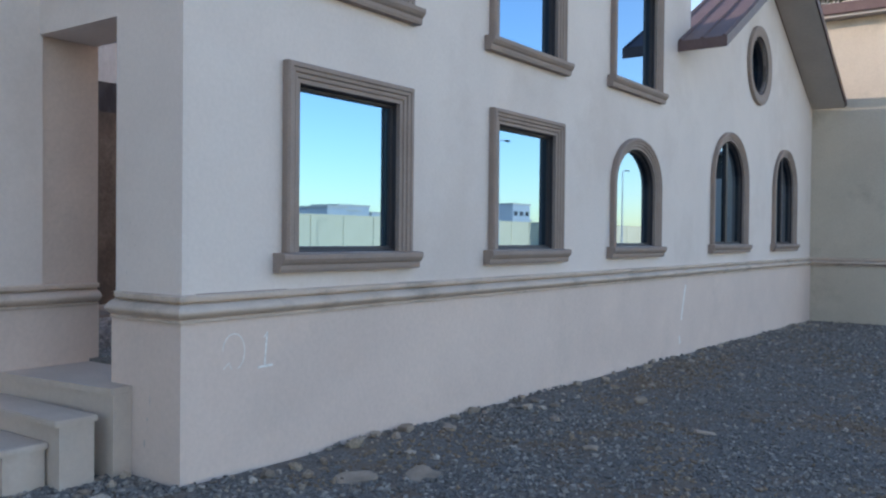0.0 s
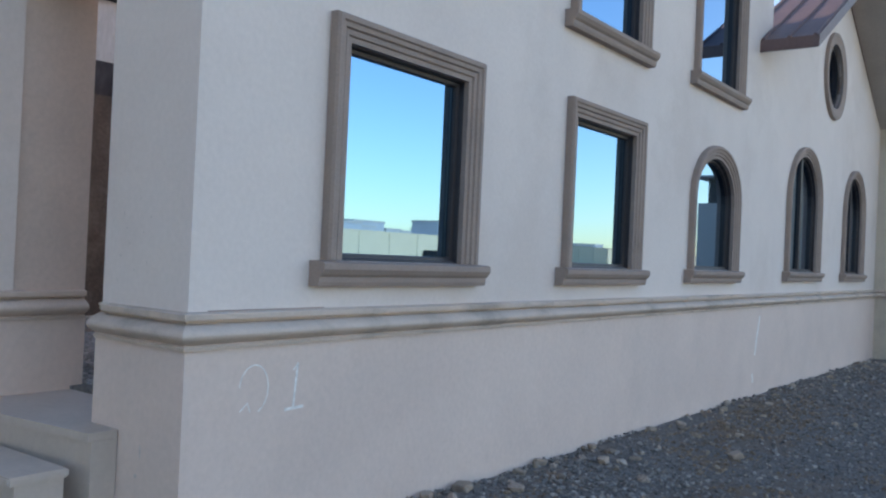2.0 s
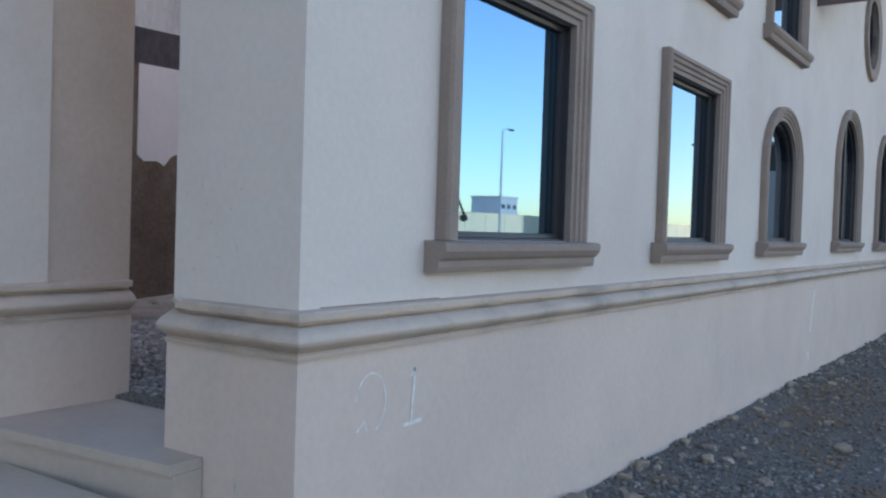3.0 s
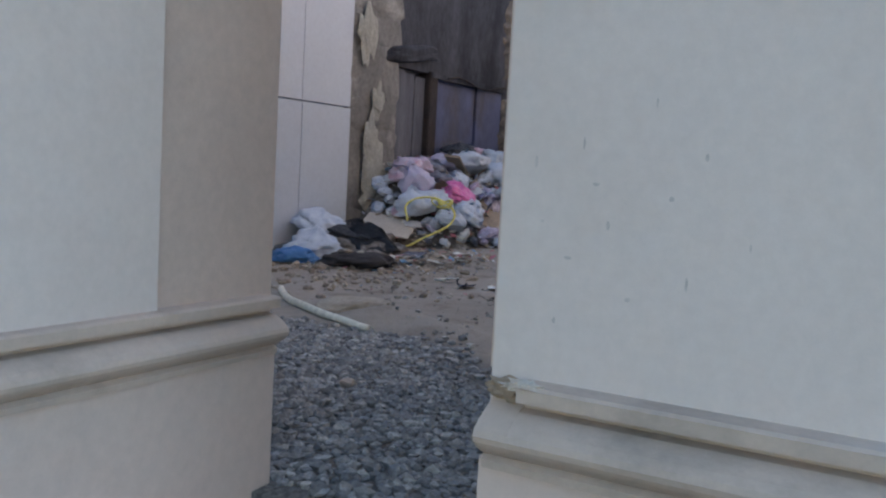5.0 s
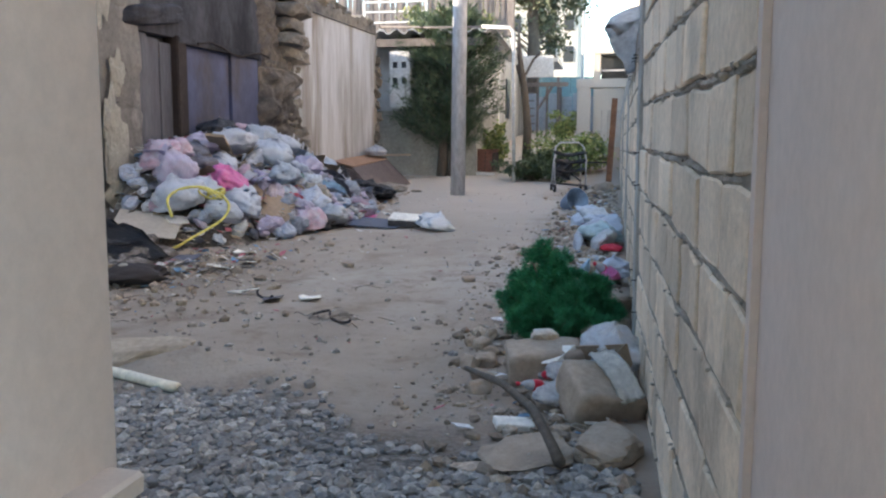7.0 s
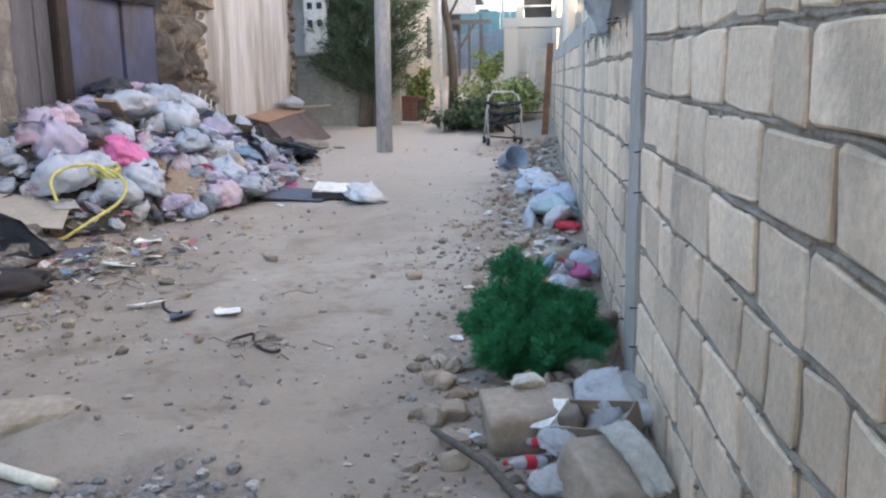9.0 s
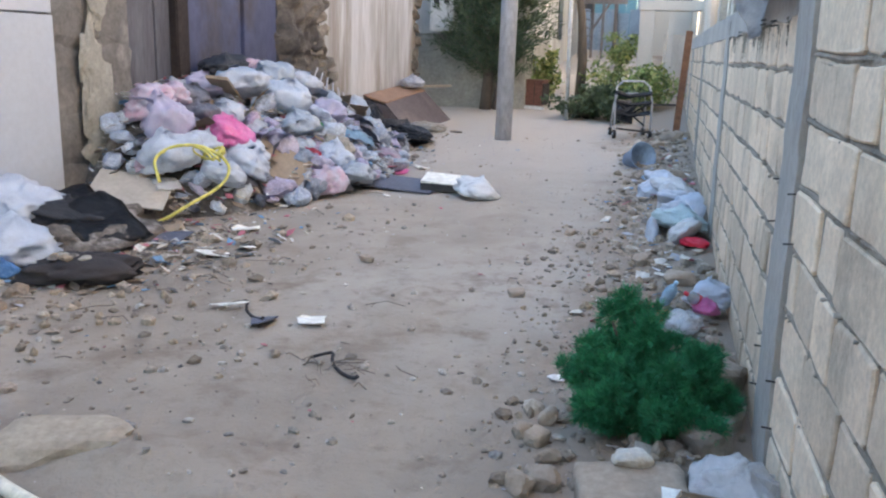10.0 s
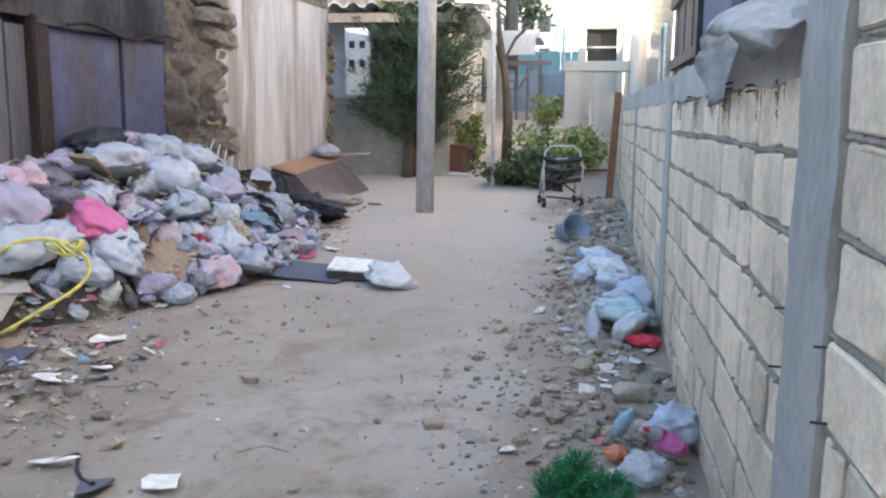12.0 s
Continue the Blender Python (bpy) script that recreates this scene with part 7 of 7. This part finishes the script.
stones("clods", scatter(260, -4.6, -1.4, 3.1, 8.0, 0.006, 0.03, lambda x, y: 1.0 if noise.noise(Vector((x * 1.3, y * 1.3, 8))) > 0.12 else 0.06, 2.5), EARTHSTONE, "dry clods of earth lying in patches", "clods", 13)
stones("pebbles", scatter(900, -5.4, -0.95, 2.9, 12.5, 0.003, 0.010, None, 2) + scatter(900, -2.6, -0.95, 2.6, 9.0, 0.004, 0.02, lambda x, y: math.exp(-((x + 1.3) / 0.55) ** 2), 2), EARTHSTONE, "small pebbles trodden into the earth", "pebbles", 11)
stones("gravel", scatter(9500, -4.2, -0.9, 0.53, 3.9, 0.013, 0.031, in_gravel, 1.4), PALE_GRAVEL, "coarse grey gravel inside the gateway", "gravel", 3)
along = lambda x, y: math.exp(-((x + 1.2) / 0.32) ** 2) * (0.35 + 0.65 * max(0, noise.noise(Vector((y * 1.1, 5, 0))) + 0.45))
left_side = lambda x, y: math.exp(-((y - 5.2) / 1.3) ** 2) * min(1, max(0.05, (-x - 3.2) / 1.5))
stones("rubble", scatter(2300, -2.3, -0.9, 1.9, 13.5, 0.008, 0.05, along, 2.6) + scatter(300, -2.0, -1.4, 2.5, 7.5, 0.006, 0.024, None, 2.6) + scatter(640, -5.8, -2.8, 3.4, 7.2, 0.010, 0.055, left_side, 3) + scatter(80, -5.0, -1.2, 3.0, 13.0, 0.006, 0.022, None, 3)
       + scatter(120, -5.6, -4.0, 10.2, 12.5, 0.015, 0.06, None, 2), RUBBLE, "broken stones and rubble strewn over the yard", "rubble", 4)


def scraps(name, spots, material, label, seed):
    """Torn flat scraps, each a bent four- or five-cornered flake with a little thickness."""
    r = random.Random(seed)
    verts, faces = [], []
    for x, y, z, s in spots:
        k = r.choice((4, 4, 5))
        a0, tilt, ta = r.uniform(0, 6.28), r.uniform(0, 0.75), r.uniform(0, 6.28)
        ring_ = []
        for i in range(k):
            a = a0 + 6.283 * i / k
            rr = s * r.uniform(0.55, 1.3)
            dx, dy = rr * math.cos(a), rr * math.sin(a) * 0.7
            ring_.append((x + dx, y + dy, z + 0.006 + tilt * (dx * math.cos(ta) + dy * math.sin(ta)) + r.uniform(0, 0.25) * s))
        n = len(verts)
        verts += ring_ + [(p[0], p[1], p[2] - 0.004) for p in ring_]
        faces.append(tuple(range(n, n + k)))
        faces.append(tuple(range(n + 2 * k - 1, n + k - 1, -1)))
        faces += [(n + i, n + k + i, n + k + (i + 1) % k, n + (i + 1) % k) for i in range(k)]
    me = bpy.data.meshes.new(name)
    me.from_pydata(verts, [], faces)
    me.materials.append(material)
    return tagged(new(name, me), label, "litter", kind="stuff")


def on_heap(n, s0, s1):
    out = []
    while len(out) < n:
        x, y = rnd.uniform(-5.75, -3.75), rnd.uniform(6.5, 11.4)
        h = heap(x, y)
        if h <= 0.0:
            continue
        out.append((x, y, gz(x, y) + h * 0.98 + rnd.uniform(0.0, 0.09), rnd.uniform(s0, s1)))
    return out


foot = lambda x, y: math.exp(-(max(0, x + 5.85 - 0.08 * (y - 7) - float(np.interp(y, HEAP_Y, HEAP_REACH))) / 0.3) ** 2)
spill = lambda x, y: math.exp(-((y - 6.0) / 0.8) ** 2) * min(1, max(0, (-x - 3.8) / 1.2))
scraps("litter", on_heap(2600, 0.012, 0.065) + scatter(520, -5.7, -3.2, 6.2, 11.5, 0.012, 0.05, foot, 2) + scatter(1000, -5.8, -3.4, 4.6, 7.2, 0.012, 0.06, spill, 2), LITTER, "torn packaging and scraps in and round the garbage heap", 7)
scraps("litter", scatter(700, -2.0, -0.92, 2.0, 13.5, 0.01, 0.055, along, 2) + scatter(130, -5.2, -1.3, 3.2, 12.5, 0.006, 0.026, None, 3), LITTER, "scraps of plastic and paper scattered over the yard", 8)
tw = bmesh.new()
for k in range(122):
    if k < 92:
        x, y = rnd.uniform(-5.7, -3.9), rnd.gauss(5.5, 0.6)
    elif k < 110:
        x, y = rnd.gauss(-2.72, 0.14), rnd.gauss(4.33, 0.1)
    else:
        x, y = rnd.uniform(-4.5, -1.3), rnd.uniform(3.3, 9)
    a, L = rnd.uniform(0, 6.28), rnd.uniform(0.06, 0.24)
    z = gz(x, y) + 0.015
    tube([(x, y, z), (x + L * 0.5 * math.cos(a), y + L * 0.5 * math.sin(a), z + rnd.uniform(0, 0.03)), (x + L * math.cos(a + 0.3), y + L * math.sin(a + 0.3), z)], rnd.uniform(0.002, 0.0045), 4, tw)
tagged(mesh_object("twigs", tw, mat("dry_stalks", (0.24, 0.20, 0.165), (0.15, 0.125, 0.105), s1=6, bump=0.2)), "dry twigs and stalks on the earth", "twigs", kind="stuff")

# pale broken stones on the forecourt gravel
for k, (x, y, a, b, c) in enumerate(((0.13, 2.27, 0.13, 0.10, 0.07), (0.75, 0.92, 0.30, 0.2, 0.04), (1.08, 1.26, 0.26, 0.22, 0.04), (0.24, 2.75, 0.10, 0.07, 0.05), (0.12, 3.05, 0.12, 0.1, 0.1), (0.1, 3.4, 0.14, 0.1, 0.12), (0.42, 3.9, 0.16, 0.08, 0.06), (0.11, 4.3, 0.1, 0.1, 0.12), (1.67, 2.77, 0.12, 0.08, 0.05), (1.15, 5.04, 0.13, 0.1, 0.07), (0.1, 1.9, 0.1, 0.12, 0.09), (0.2, 6.2, 0.14, 0.12, 0.1), (2.2, 4.0, 0.18, 0.1, 0.04), (0.12, 5.6, 0.12, 0.12, 0.1))):
    if x < 0.3 and k > 0:
        a, b, c = a * 0.8, b * 0.65, c * 0.5
    rock("loose_stone", 60 + k, pose(x, y, gz(x, y) + c * 0.32, 6, -5, 47 * k), (a, b, c), "pale broken stone lying on grey gravel", "stone")
rock("loose_stone", 90, pose(-3.4, 3.24, gz(-3.4, 3.24) - 0.02, 4, -5, 20), (0.5, 0.3, 0.13), "sandy buried boulder beside the cream pipe", "stone").data.materials[0] = mat("sandy_stone", (0.40, 0.335, 0.265), (0.32, 0.265, 0.21), c3=(0.26, 0.21, 0.165), s1=4, bump=0.6, bump_s=18, grain=0.2)
for k, (x, y, a, b, c) in enumerate(((-1.62, 3.55, 0.12, 0.1, 0.08), (-1.68, 3.85, 0.1, 0.08, 0.07), (-1.6, 3.3, 0.14, 0.1, 0.06), (-1.55, 4.2, 0.1, 0.1, 0.08), (-0.97, 4.55, 0.16, 0.14, 0.12), (-1.05, 3.85, 0.18, 0.14, 0.12), (-1.1, 6.1, 0.18, 0.13, 0.1), (-1.35, 6.5, 0.14, 0.1, 0.08), (-1.2, 8.9, 0.22, 0.16, 0.12), (-1.1, 9.6, 0.2, 0.2, 0.14), (-1.3, 11.6, 0.22, 0.18, 0.12), (-1.12, 12.0, 0.26, 0.2, 0.16), (-2.05, 5.6, 0.1, 0.08, 0.05), (-1.9, 7.2, 0.1, 0.07, 0.05))):
    rock("loose_stone", 100 + k, pose(x, y, gz(x, y) + c * 0.3, 8, -7, 61 * k), (a, b, c), "dusty limestone lump among the rubble", "stone")
